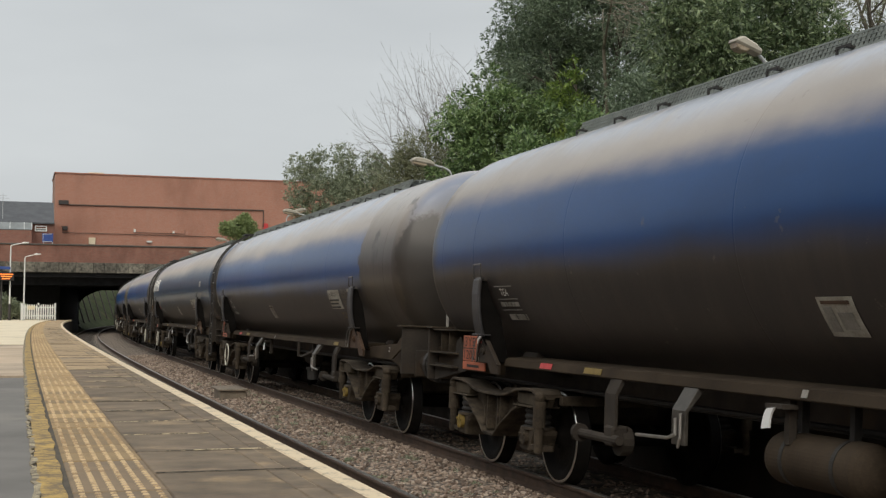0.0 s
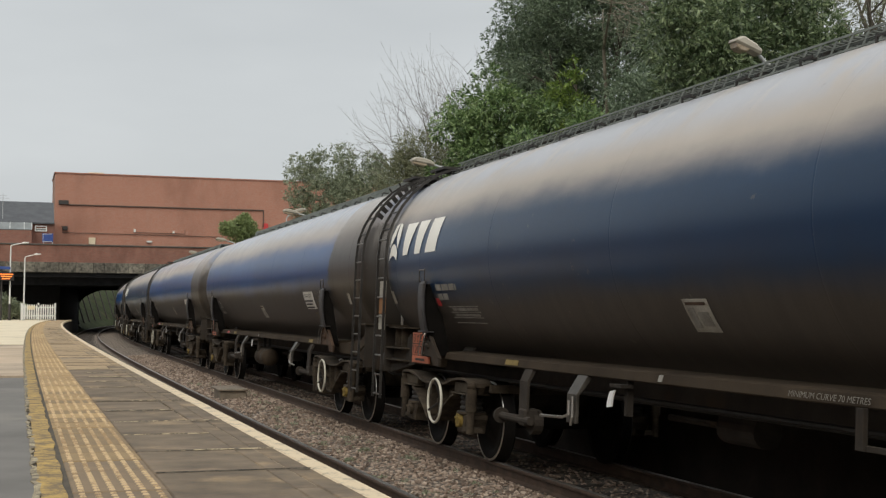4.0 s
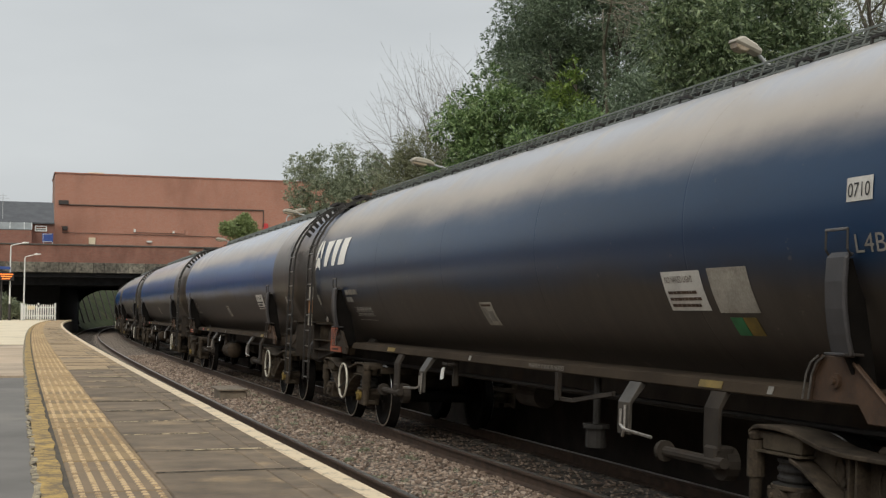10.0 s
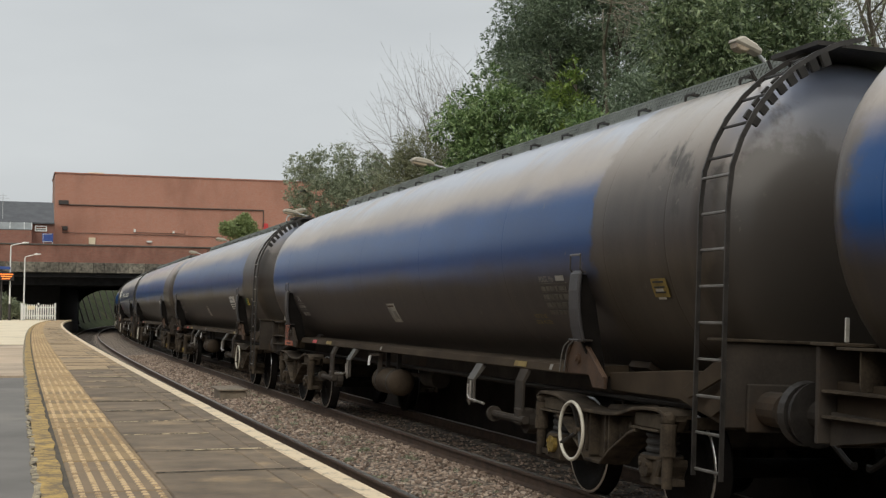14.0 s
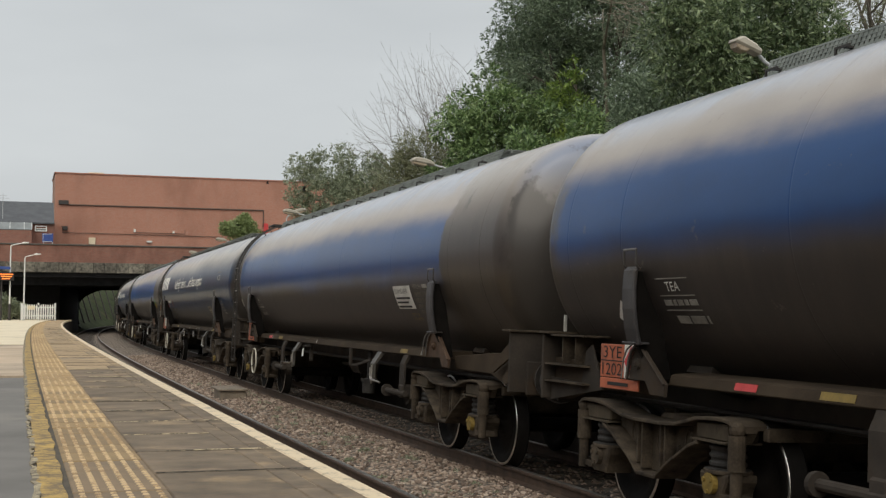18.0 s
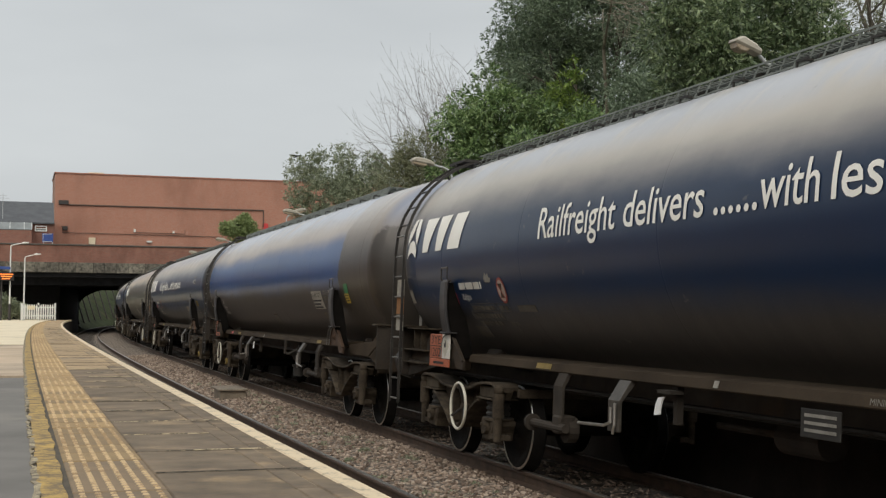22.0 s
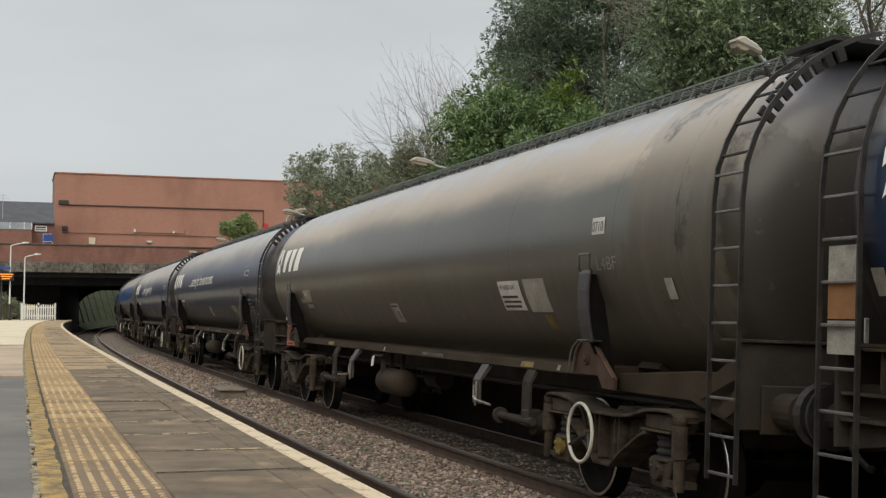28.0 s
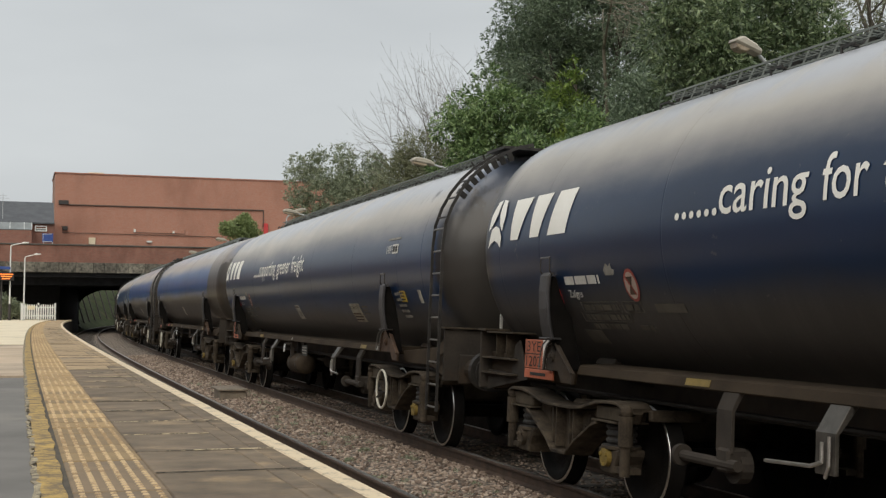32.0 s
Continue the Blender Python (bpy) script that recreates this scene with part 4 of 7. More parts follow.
def closing_wall():
    # unseen wall, added behind the viewer's platform to block low sky light and reflections
    bm = bmesh.new()
    box(bm, -6.4, -6.0, -45, 60, TOP - 1.5, 4.4)
    tagged(part("wall_station", bm, OLDBRICK), "plain brick wall along the back of the platform", "wall", kind="structure")


closing_wall()


# ---- the train ----
DOTS = "......"
RUSTCARD = surface("rust_orange_plate", (0.22, 0.10, 0.035), (0.34, 0.17, 0.07))
R_T, Z_T = 1.365, 2.465       # tank radius and height of its axis
PITCH_W, SADDLE = 19.335648, 13.533736
BOGIE, AXLE, R_W = 6.8, 1.0, 0.475
S_FIRST = -122.460797
TRAVEL = (8.572319, -6.889452, -3.058662, 3.230374, 2.065883, -1.679811)
JOG = {-1: 0.25, 0: 0.25, 1: -0.06, 2: -0.13, 3: -0.15, 4: -0.25, 5: 0.03, 6: 0.01, 7: 0.31, 8: 0.01, 9: -0.05, 10: 0.09, 11: -0.03, 12: -0.04, 13: -0.08, 14: 0.03}


def travelled(t):
    u = (t - 16.0) / 16.0
    return 16 * TRAVEL[0] * u + sum(c * u ** (k + 2) for k, c in enumerate(TRAVEL[1:]))


def wagon_pose(i, t):
    c = S_FIRST + i * PITCH_W + JOG.get(i, 0.0) + SADDLE / 2 - travelled(t)
    x0, y0, _ = line(c - BOGIE)
    x1, y1, _ = line(c + BOGIE)
    turn = math.atan2(-(x1 - x0), y1 - y0)
    return Matrix.Translation(((x0 + x1) / 2, (y0 + y1) / 2, 0)) @ Matrix.Rotation(turn, 4, "Z") @ Matrix.Rotation(TILT, 4, "Y")


MESH = {}


def once(key, make):
    if key not in MESH:
        MESH[key] = make()
    return MESH[key]


def bmade(key, mat, make, flat=True):
    def go():
        bm = bmesh.new()
        make(bm)
        return mesh_of(key, bm, mat, flat)
    return once(key, go)


def on_tank(y, v, lift):
    """A point of the tank's near side: y along, v metres of arc above a line just under the tank's axis."""
    w = (v - 0.035) / R_T
    return (-(R_T + lift) * math.cos(w), y, Z_T + (R_T + lift) * math.sin(w))


def patch(key, mat, y0, y1, v0, v1, lift=0.004, thick=0.004, cut=5, lean=0.0):
    """A thin label lying on the curve of the tank."""
    def go():
        verts, faces = [], []
        for k in range(cut + 1):
            v = v0 + (v1 - v0) * k / cut
            sh = lean * k / cut
            verts += [on_tank(y0 + sh, v, lift), on_tank(y1 + sh, v, lift), on_tank(y0 + sh, v, lift + thick), on_tank(y1 + sh, v, lift + thick)]
        for k in range(cut):
            a, b = 4 * k, 4 * (k + 1)
            faces += [(a + 2, a + 3, b + 3, b + 2), (a, a + 2, b + 2, b), (a + 1, b + 1, b + 3, a + 3)]
        faces += [(0, 1, 3, 2), (4 * cut, 4 * cut + 2, 4 * cut + 3, 4 * cut + 1)]
        return grid_mesh(key, verts, faces, mat)
    return once(key, go)


def flat_shape(key, mat, polys, y0, v0, lift=0.006, bars=6):
    """Polygons (u to the reader's right, v up) bent onto the tank's near side."""
    def go():
        bm = bmesh.new()
        for poly in polys:
            f = bm.faces.new([bm.verts.new((u, v, 0)) for u, v in poly])
        bmesh.ops.triangulate(bm, faces=bm.faces)
        lo, hi = min(v.co.y for v in bm.verts), max(v.co.y for v in bm.verts)
        for k in range(1, bars):
            h = lo + (hi - lo) * k / bars
            bmesh.ops.bisect_plane(bm, geom=bm.verts[:] + bm.edges[:] + bm.faces[:], plane_co=(0, h, 0), plane_no=(0, 1, 0))
        for v in bm.verts:
            v.co = on_tank(y0 - v.co.x, v0 + v.co.y, lift)
        bmesh.ops.recalc_face_normals(bm, faces=bm.faces)
        return mesh_of(key, bm, mat)
    return once(key, go)


def lettering(key, mat, words, y0, v0, size, wide=None, lift=0.006, shear=0.0, bend=True, space=1.0, bold=0.0):
    """Words in the built-in font, bent onto the tank (or left flat, facing the near side)."""
    def go():
        cu = bpy.data.curves.new(key, "FONT")
        cu.body = words
        cu.size = size
        cu.shear = shear
        cu.offset = bold
        cu.resolution_u = 3
        cu.space_character = space
        ob = bpy.data.objects.new(key, cu)
        scene.collection.objects.link(ob)
        bpy.context.view_layer.update()
        me = bpy.data.meshes.new_from_object(ob.evaluated_get(bpy.context.evaluated_depsgraph_get()))
        bpy.data.objects.remove(ob)
        bpy.data.curves.remove(cu)
        bm = bmesh.new()
        bm.from_mesh(me)
        bpy.data.meshes.remove(me)
        lo, hi = min(v.co.x for v in bm.verts), max(v.co.x for v in bm.verts)
        k = (wide / (hi - lo)) if wide else 1.0
        if bend:
            for j in range(1, 5):
                bmesh.ops.bisect_plane(bm, geom=bm.verts[:] + bm.edges[:] + bm.faces[:], plane_co=(0, size * 0.18 * j, 0), plane_no=(0, 1, 0))
        for v in bm.verts:
            u, h = (v.co.x - lo) * k, v.co.y
            v.co = on_tank(y0 - u, v0 + h, lift) if bend else (-lift, y0 - u, v0 + h)
        return mesh_of(key, bm, mat)
    return once(key, go)


def tank_mesh(mat):
    # a shallow dish with a rounded knuckle closes each end
    dish = [(9.21 - 2.76 * (1 - math.cos(radians(25) * k / 5)), 2.76 * math.sin(radians(25) * k / 5)) for k in range(6)]
    knuckle = [(8.68 + 0.30 * math.sin(radians(a)), 1.035 + 0.30 * math.cos(radians(a))) for a in (52, 40, 28, 16, 6, 0)]
    rim = [(a, r * R_T / 1.345) for a, r in dish + knuckle + [(8.36, 1.337), (8.30, 1.338), (8.29, 1.338), (8.282, 1.335), (8.274, 1.339), (8.265, 1.339), (7.9, 1.341)]]
    rim += [(7.20, R_T), (7.166, R_T), (7.158, R_T), (7.15, R_T - 0.003), (7.142, R_T), (7.134, R_T), (7.05, R_T)]
    prof = [(-a, r) for a, r in rim]
    for y in (-4.6, -1.53, 1.53, 4.6):
        prof += [(y - 0.10, R_T), (y - 0.016, R_T), (y - 0.008, R_T), (y, R_T - 0.003), (y + 0.008, R_T), (y + 0.016, R_T), (y + 0.10, R_T)]
    prof += rim[::-1]
    return lathe(prof, "y", 64, "tank", mat, (0, 0, Z_T))


FRAME_TOP = [(-1.36, 0.90), (-1.30, 0.935), (-1.22, 0.950), (-1.00, 0.948), (-0.80, 0.932), (-0.64, 0.895), (-0.48, 0.862), (-0.24, 0.845), (0.24, 0.845), (0.48, 0.862), (0.64, 0.895), (0.80, 0.932), (1.00, 0.948), (1.22, 0.950), (1.30, 0.935), (1.36, 0.90)]
FRAME_LOW = [(-1.28, 0.79), (-0.84, 0.785), (-0.70, 0.74), (-0.34, 0.56), (-0.16, 0.435), (0.16, 0.435), (0.34, 0.56), (0.70, 0.74), (0.84, 0.785), (1.28, 0.79)]
FRAME_POLY = FRAME_TOP + FRAME_LOW[::-1]


def wheelset_mesh():
    def go():
        prof = [(-0.86, 0.0), (-0.86, 0.075), (-0.83, 0.075), (-0.83, 0.11), (-0.80, 0.12), (-0.785, 0.33), (-0.82, 0.36), (-0.825, 0.447), (-0.826, R_W - 0.008), (-0.818, R_W - 0.001), (-0.70, R_W), (-0.695, R_W + 0.028), (-0.675, R_W + 0.028), (-0.672, 0.37), (-0.71, 0.34), (-0.70, 0.14), (-0.66, 0.10), (-0.64, 0.085)]
        prof = prof + [(-a, r) for a, r in prof[::-1]]
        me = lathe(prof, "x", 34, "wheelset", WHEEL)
        me.materials.append(TREAD)
        for p in me.polygons:
            r = math.hypot(p.center.y, p.center.z)
            if r > 0.455 and abs(p.center.x) > 0.815:
                p.material_index = 1
        return me
    return once("wheelset", go)


def add_bogie(wagon, y, hand, caps):
    hy = -0.33 if y > 0 else 0.33
    b = part("bogie", bmade("bolster", CAST, lambda bm: (box(bm, -1.0, 1.0, -0.24, 0.24, 0.55, 0.92, 0.03),)), parent=wagon, m=pose(0, y, 0), label="grimy two-axle cast bogie")
    for k, q in enumerate((-1.38, 1.38)):
        part("end_transom", bmade(f"end_transom{k}", CAST, lambda bm: box(bm, -0.98, 0.98, q - 0.04, q + 0.04, 0.82, 0.92, 0.01)), parent=b)
    wheels = []
    for sgn in (-1, 1):
        w = part("wheelset", wheelset_mesh(), parent=b, m=pose(0, sgn * AXLE, R_W))
        wheels.append((w, sgn))
    for side in (-1, 1):
        def frame_make(bm, side=side):
            x0, x1 = sorted((side * 1.02, side * 1.10))
            prism(bm, FRAME_POLY, x0, x1, "x", 0.012)
            # lips along the top and the belly
            xa, xb = sorted((side * 0.95, side * 1.25))
            prism(bm, FRAME_TOP + [(a, q + 0.03) for a, q in FRAME_TOP[::-1]], xa, xb, "x", 0.006)
            low = FRAME_LOW[1:-1]
            prism(bm, low + [(a, q - 0.03) for a, q in low[::-1]], xa, xb, "x", 0.006)
            for yy in (-0.24, -0.16, 0.16, 0.24):
                x2, x3 = sorted((side * 1.10, side * 1.20))
                box(bm, x2, x3, yy - 0.012, yy + 0.012, 0.46 if abs(yy) < 0.2 else 0.50, 0.862)
            # lightening holes with raised rims, and bolt bosses
            for yy, zz, ry, rz in ((-0.47, 0.74, 0.055, 0.085), (0.47, 0.74, 0.055, 0.085), (0.0, 0.70, 0.05, 0.10)):
                pts = [(yy + ry * math.cos(q * 0.5236), zz + rz * math.sin(q * 0.5236)) for q in range(13)]
                tube(bm, [(side * 1.104, a, q) for a, q in pts], 0.010, 5)
            for yy, zz in ((-0.36, 0.60), (0.36, 0.60), (-0.32, 0.67), (0.40, 0.67)):
                rod(bm, (side * 1.10, yy, zz), (side * 1.125, yy, zz), 0.028, 8)
        part("side_frame", bmade(f"side_frame{side}", CAST, frame_make), parent=b)
        for sgn in (-1, 1):
            yy = sgn * AXLE
            def box_make(bm, side=side, yy=yy):
                xa, xb = sorted((side * 0.92, side * 1.19))
                prism(bm, [(yy - 0.13, 0.33), (yy + 0.13, 0.33), (yy + 0.15, 0.42), (yy + 0.20, 0.50), (yy + 0.20, 0.555), (yy - 0.20, 0.555), (yy - 0.20, 0.50), (yy - 0.15, 0.42)], xa, xb, "x", 0.015)
            ax = part("axle_box", bmade(f"axle_box{side}{sgn}", CAST, box_make), parent=b)
            def cap_make(bm, side=side, yy=yy):
                rod(bm, (side * 1.185, yy, 0.475), (side * 1.235, yy, 0.475), 0.082, 16)
                for k in range(3):
                    a = 2.1 * k + 0.5
                    rod(bm, (side * 1.235, yy + 0.06 * math.cos(a), 0.475 + 0.06 * math.sin(a)), (side * 1.25, yy + 0.06 * math.cos(a), 0.475 + 0.06 * math.sin(a)), 0.018, 6)
            part("axle_cap", bmade(f"axle_cap{side}{sgn}{caps}", OCHRE if caps and sgn * caps > 0 else CAST, cap_make), parent=b, label="ochre axle end cap" if caps and sgn * caps > 0 else "")
            def spring_make(side=side, yy=yy):
                # rubber rings between steel plates, on a round seat
                verts, faces = [], []
                prof = [(0.556, 0.205), (0.585, 0.205), (0.592, 0.165)]
                for k in range(3):
                    z = 0.595 + 0.062 * k
                    prof += [(z, 0.150), (z + 0.018, 0.168), (z + 0.036, 0.168), (z + 0.050, 0.150)]
                prof += [(0.79, 0.155)]
                for z, r in prof:
                    verts += [(side * 1.06 + 0.80 * r * math.cos(w * math.pi / 9), yy + r * math.sin(w * math.pi / 9), z) for w in range(18)]
                for j in range(len(prof) - 1):
                    faces += [(j * 18 + k, j * 18 + (k + 1) % 18, (j + 1) * 18 + (k + 1) % 18, (j + 1) * 18 + k) for k in range(18)]
                return grid_mesh("rubber_spring", verts, faces, BLACK)
            part("rubber_spring", once(f"spring{side}{sgn}", spring_make), parent=b, label="black ringed rubber spring")
            part("spring_seat", bmade(f"spring_seat{side}{sgn}", CAST, lambda bm: prism(bm, [(side * 1.06 + 0.175 * math.cos(q * math.pi / 9), yy + 0.215 * math.sin(q * math.pi / 9)) for q in range(18)], 0.548, 0.580, "z", 0.006)), parent=b)
            def cup_make(bm, side=side, yy=yy):
                xa, xb = sorted((side * 0.94, side * 1.205))
                prism(bm, [(yy - 0.235, 0.815), (yy - 0.25, 0.928), (yy + 0.25, 0.928), (yy + 0.235, 0.815), (yy + 0.22, 0.800), (yy - 0.22, 0.800)], xa, xb, "x", 0.012)
                xa, xb = sorted((side * 0.93, side * 1.245))
                box(bm, xa, xb, yy - 0.26, yy + 0.26, 0.786, 0.800)
            part("spring_box", bmade(f"spring_box{side}{sgn}", DUSTED, cup_make), parent=b, label="dusty tan spring box")
            def damper_make(bm, side=side, yy=yy, sgn=sgn):
                rod(bm, (side * 1.19, yy + sgn * 0.335, 0.34), (side * 1.19, yy + sgn * 0.335, 0.66), 0.046, 14)
                rod(bm, (side * 1.19, yy + sgn * 0.335, 0.60), (side * 1.19, yy + sgn * 0.335, 0.86), 0.066, 14)
                bmesh.ops.create_icosphere(bm, subdivisions=2, radius=0.062, matrix=Matrix.Translation((side * 1.19, yy + sgn * 0.335, 0.90)))
                xa, xb = sorted((side * 1.04, side * 1.2))
                ya, yb = sorted((yy + sgn * 0.12, yy + sgn * 0.36))
                box(bm, xa, xb, ya, yb, 0.88, 0.93)
                box(bm, xa, xb, ya, yb, 0.36, 0.41)
            part("damper", bmade(f"damper{side}{sgn}", CAST, damper_make), parent=b)
            def shoe_make(bm, side=side, yy=yy, sgn=sgn):
                xa, xb = sorted((side * 0.70, side * 0.80))
                box(bm, xa, xb, yy - sgn * 0.56, yy - sgn * 0.50, 0.33, 0.62, 0.01)
                rod(bm, (side * 0.75, yy - sgn * 0.55, 0.6), (side * 0.75, yy - sgn * 0.62, 0.95), 0.025, 6)
            part("brake_shoe", bmade(f"brake_shoe{side}{sgn}", GRIME, shoe_make), parent=b)
    if hand:
        def ring_make():
            verts, faces = [], []
            for k in range(32):
                a = k * math.pi / 16
                for q in range(6):
                    w = q * math.pi / 3
                    r = 0.265 + 0.017 * math.cos(w)
                    verts.append((-1.31 + 0.017 * math.sin(w), hy + r * math.cos(a), 0.66 + r * math.sin(a)))
                    faces.append((6 * k + q, 6 * k + (q + 1) % 6, 6 * ((k + 1) % 32) + (q + 1) % 6, 6 * ((k + 1) % 32) + q))
            return grid_mesh("brake_handwheel", verts, faces, CREAM, False)
        h = part("brake_handwheel", once(f"brake_handwheel{y}", ring_make), parent=b, label="cream-painted ring of the handbrake wheel")
        for k in range(3):
            a = math.pi / 2 + k * 2 * math.pi / 3
            def spoke_make(bm, a=a):
                rod(bm, (-1.24, hy + 0.03 * math.cos(a), 0.66 + 0.03 * math.sin(a)), (-1.31, hy + 0.26 * math.cos(a), 0.66 + 0.26 * math.sin(a)), 0.018, 6)
            # spokes are sub-parts of the bogie beside the ring
            part("handwheel_spoke", bmade(f"handwheel_spoke{k}{y}", LADDER, spoke_make), parent=b)
        part("handwheel_shaft", bmade(f"handwheel_shaft{y}", CAST, lambda bm: rod(bm, (-1.05, hy, 0.66), (-1.27, hy, 0.66), 0.035, 10)), parent=b)
    return wheels


def add_saddle(wagon, side, end):
    """The strap that clasps the tank over a bogie, its foot and grab rail."""
    y = end * SADDLE / 2
    def strap(bm):
        outer = [(1.405, 2.135), (1.440, 2.10), (1.450, 1.95), (1.443, 1.78), (1.418, 1.62), (1.385, 1.49)]
        inner = [(a - 0.04, q - 0.006) for a, q in outer[::-1]]
        prism(bm, [(side * p, q) for p, q in outer + inner], y - 0.05, y + 0.155, "y", 0.012)
    def under(bm):
        ring = []
        for r in (R_T + 0.07, R_T + 0.002):
            ks = range(11) if r > R_T + 0.01 else range(10, -1, -1)
            for k in ks:
                a = -0.98 - 0.042 * k
                ring.append((side * r * math.cos(a), Z_T + r * math.sin(a)))
        prism(bm, ring, y - 0.20, y + 0.20, "y", 0.008)
    part("saddle_band", bmade(f"saddle_band{side}{end}", GRIME, under), parent=wagon)
    def web(bm):
        arc = [(side * (R_T + 0.004) * math.cos(a), Z_T + (R_T + 0.004) * math.sin(a)) for a in [-0.27 - 0.065 * k for k in range(6 if end > 0 else 4)]]
        prism(bm, [(side * 1.395, 2.10), (side * 1.41, 1.95), (side * 1.405, 1.78), (side * 1.385, 1.62), (side * 1.35, 1.492), (side * 1.25, 1.30), (side * 1.16, 1.20), (side * (1.02 if end > 0 else 1.10), 1.20)] + arc[::-1], y + 0.035, y + 0.075, "y", 0.004)
    # the wheels' near-black puts the tank's shade into the web's colour
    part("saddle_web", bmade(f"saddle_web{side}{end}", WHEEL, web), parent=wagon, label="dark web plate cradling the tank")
    part("saddle", bmade(f"saddle{side}{end}", STRAP, strap), parent=wagon, label="steel strap clasping the tank")
    cut = 0.20 if end > 0 else 0.0
    def foot(bm):
        k = 1
        poly = [(y + k * (a - cut * (a > 0.2)), q) for a, q in ((0.36, 1.488), (0.10, 1.488), (-0.35, 1.18), (-0.33, 1.08), (-0.10, 1.08), (0.0, 1.19), (0.50, 1.19), (0.46, 1.36))]
        prism(bm, poly, *sorted((side * 1.255, side * 1.29)), "x", 0.006)
        # folded edges and the pin
        for (a, q), (a2, q2) in (((0.36, 1.488), (0.46, 1.36)), ((0.46, 1.36), (0.50, 1.19)), ((0.10, 1.488), (-0.35, 1.18))):
            rod(bm, (side * 1.30, y + k * (a - cut * (a > 0.2)), q), (side * 1.30, y + k * (a2 - cut * (a2 > 0.2)), q2), 0.012, 5)
        rod(bm, (side * 1.285, y + k * (0.22 - 0.5 * cut), 1.33), (side * 1.315, y + k * (0.22 - 0.5 * cut), 1.33), 0.05, 12)
        rod(bm, (side * 1.31, y + k * (0.22 - 0.5 * cut), 1.33), (side * 1.335, y + k * (0.22 - 0.5 * cut), 1.33), 0.025, 8)
    part("saddle_foot", bmade(f"saddle_foot{side}{end}", GRIME if end > 0 else RUSTY, foot), parent=wagon, label="grimy bracket under the strap" if end > 0 else "rusty bracket under the strap")
    # pale rods stand in for light caught on the folded edges
    for k, dx in enumerate((0.012, 0.055)):
        part("foot_edge", bmade(f"foot_edge{side}{end}{k}", DULL, lambda bm: tube(bm, [(side * (1.30 + dx), y + 0.33 - cut, 1.485), (side * (1.31 + dx), y + 0.40 - cut, 1.44), (side * (1.31 + dx), y + 0.45 - cut, 1.36), (side * (1.31 + dx), y + 0.485 - cut, 1.20)], 0.007, 5)), parent=wagon, label="rubbed pale edge of the bracket")
    part("foot_cap", bmade(f"foot_cap{side}{end}", STRAP, lambda bm: box(bm, *sorted((side * 1.27, side * 1.42)), y - 0.03, y + 0.18, 1.492, 1.510, 0.004)), parent=wagon)
    x = side * 1.432
    gr = part("grab_rail", bmade(f"grab_rail{side}{end}", DULL, lambda bm: rod(bm, (x, y - 0.06, 2.275), (x, y + 0.165, 2.275), 0.010, 6)), parent=wagon, label="rubbed steel hand hoop over the strap")
    for k, q in enumerate((-0.06, 0.165)):
        part("hoop_leg", bmade(f"hoop_leg{side}{end}{k}", LADDER, lambda bm: tube(bm, [(side * 1.40, y + q, 2.11), (x, y + q, 2.15), (x, y + q, 2.28)], 0.008, 6)), parent=gr)


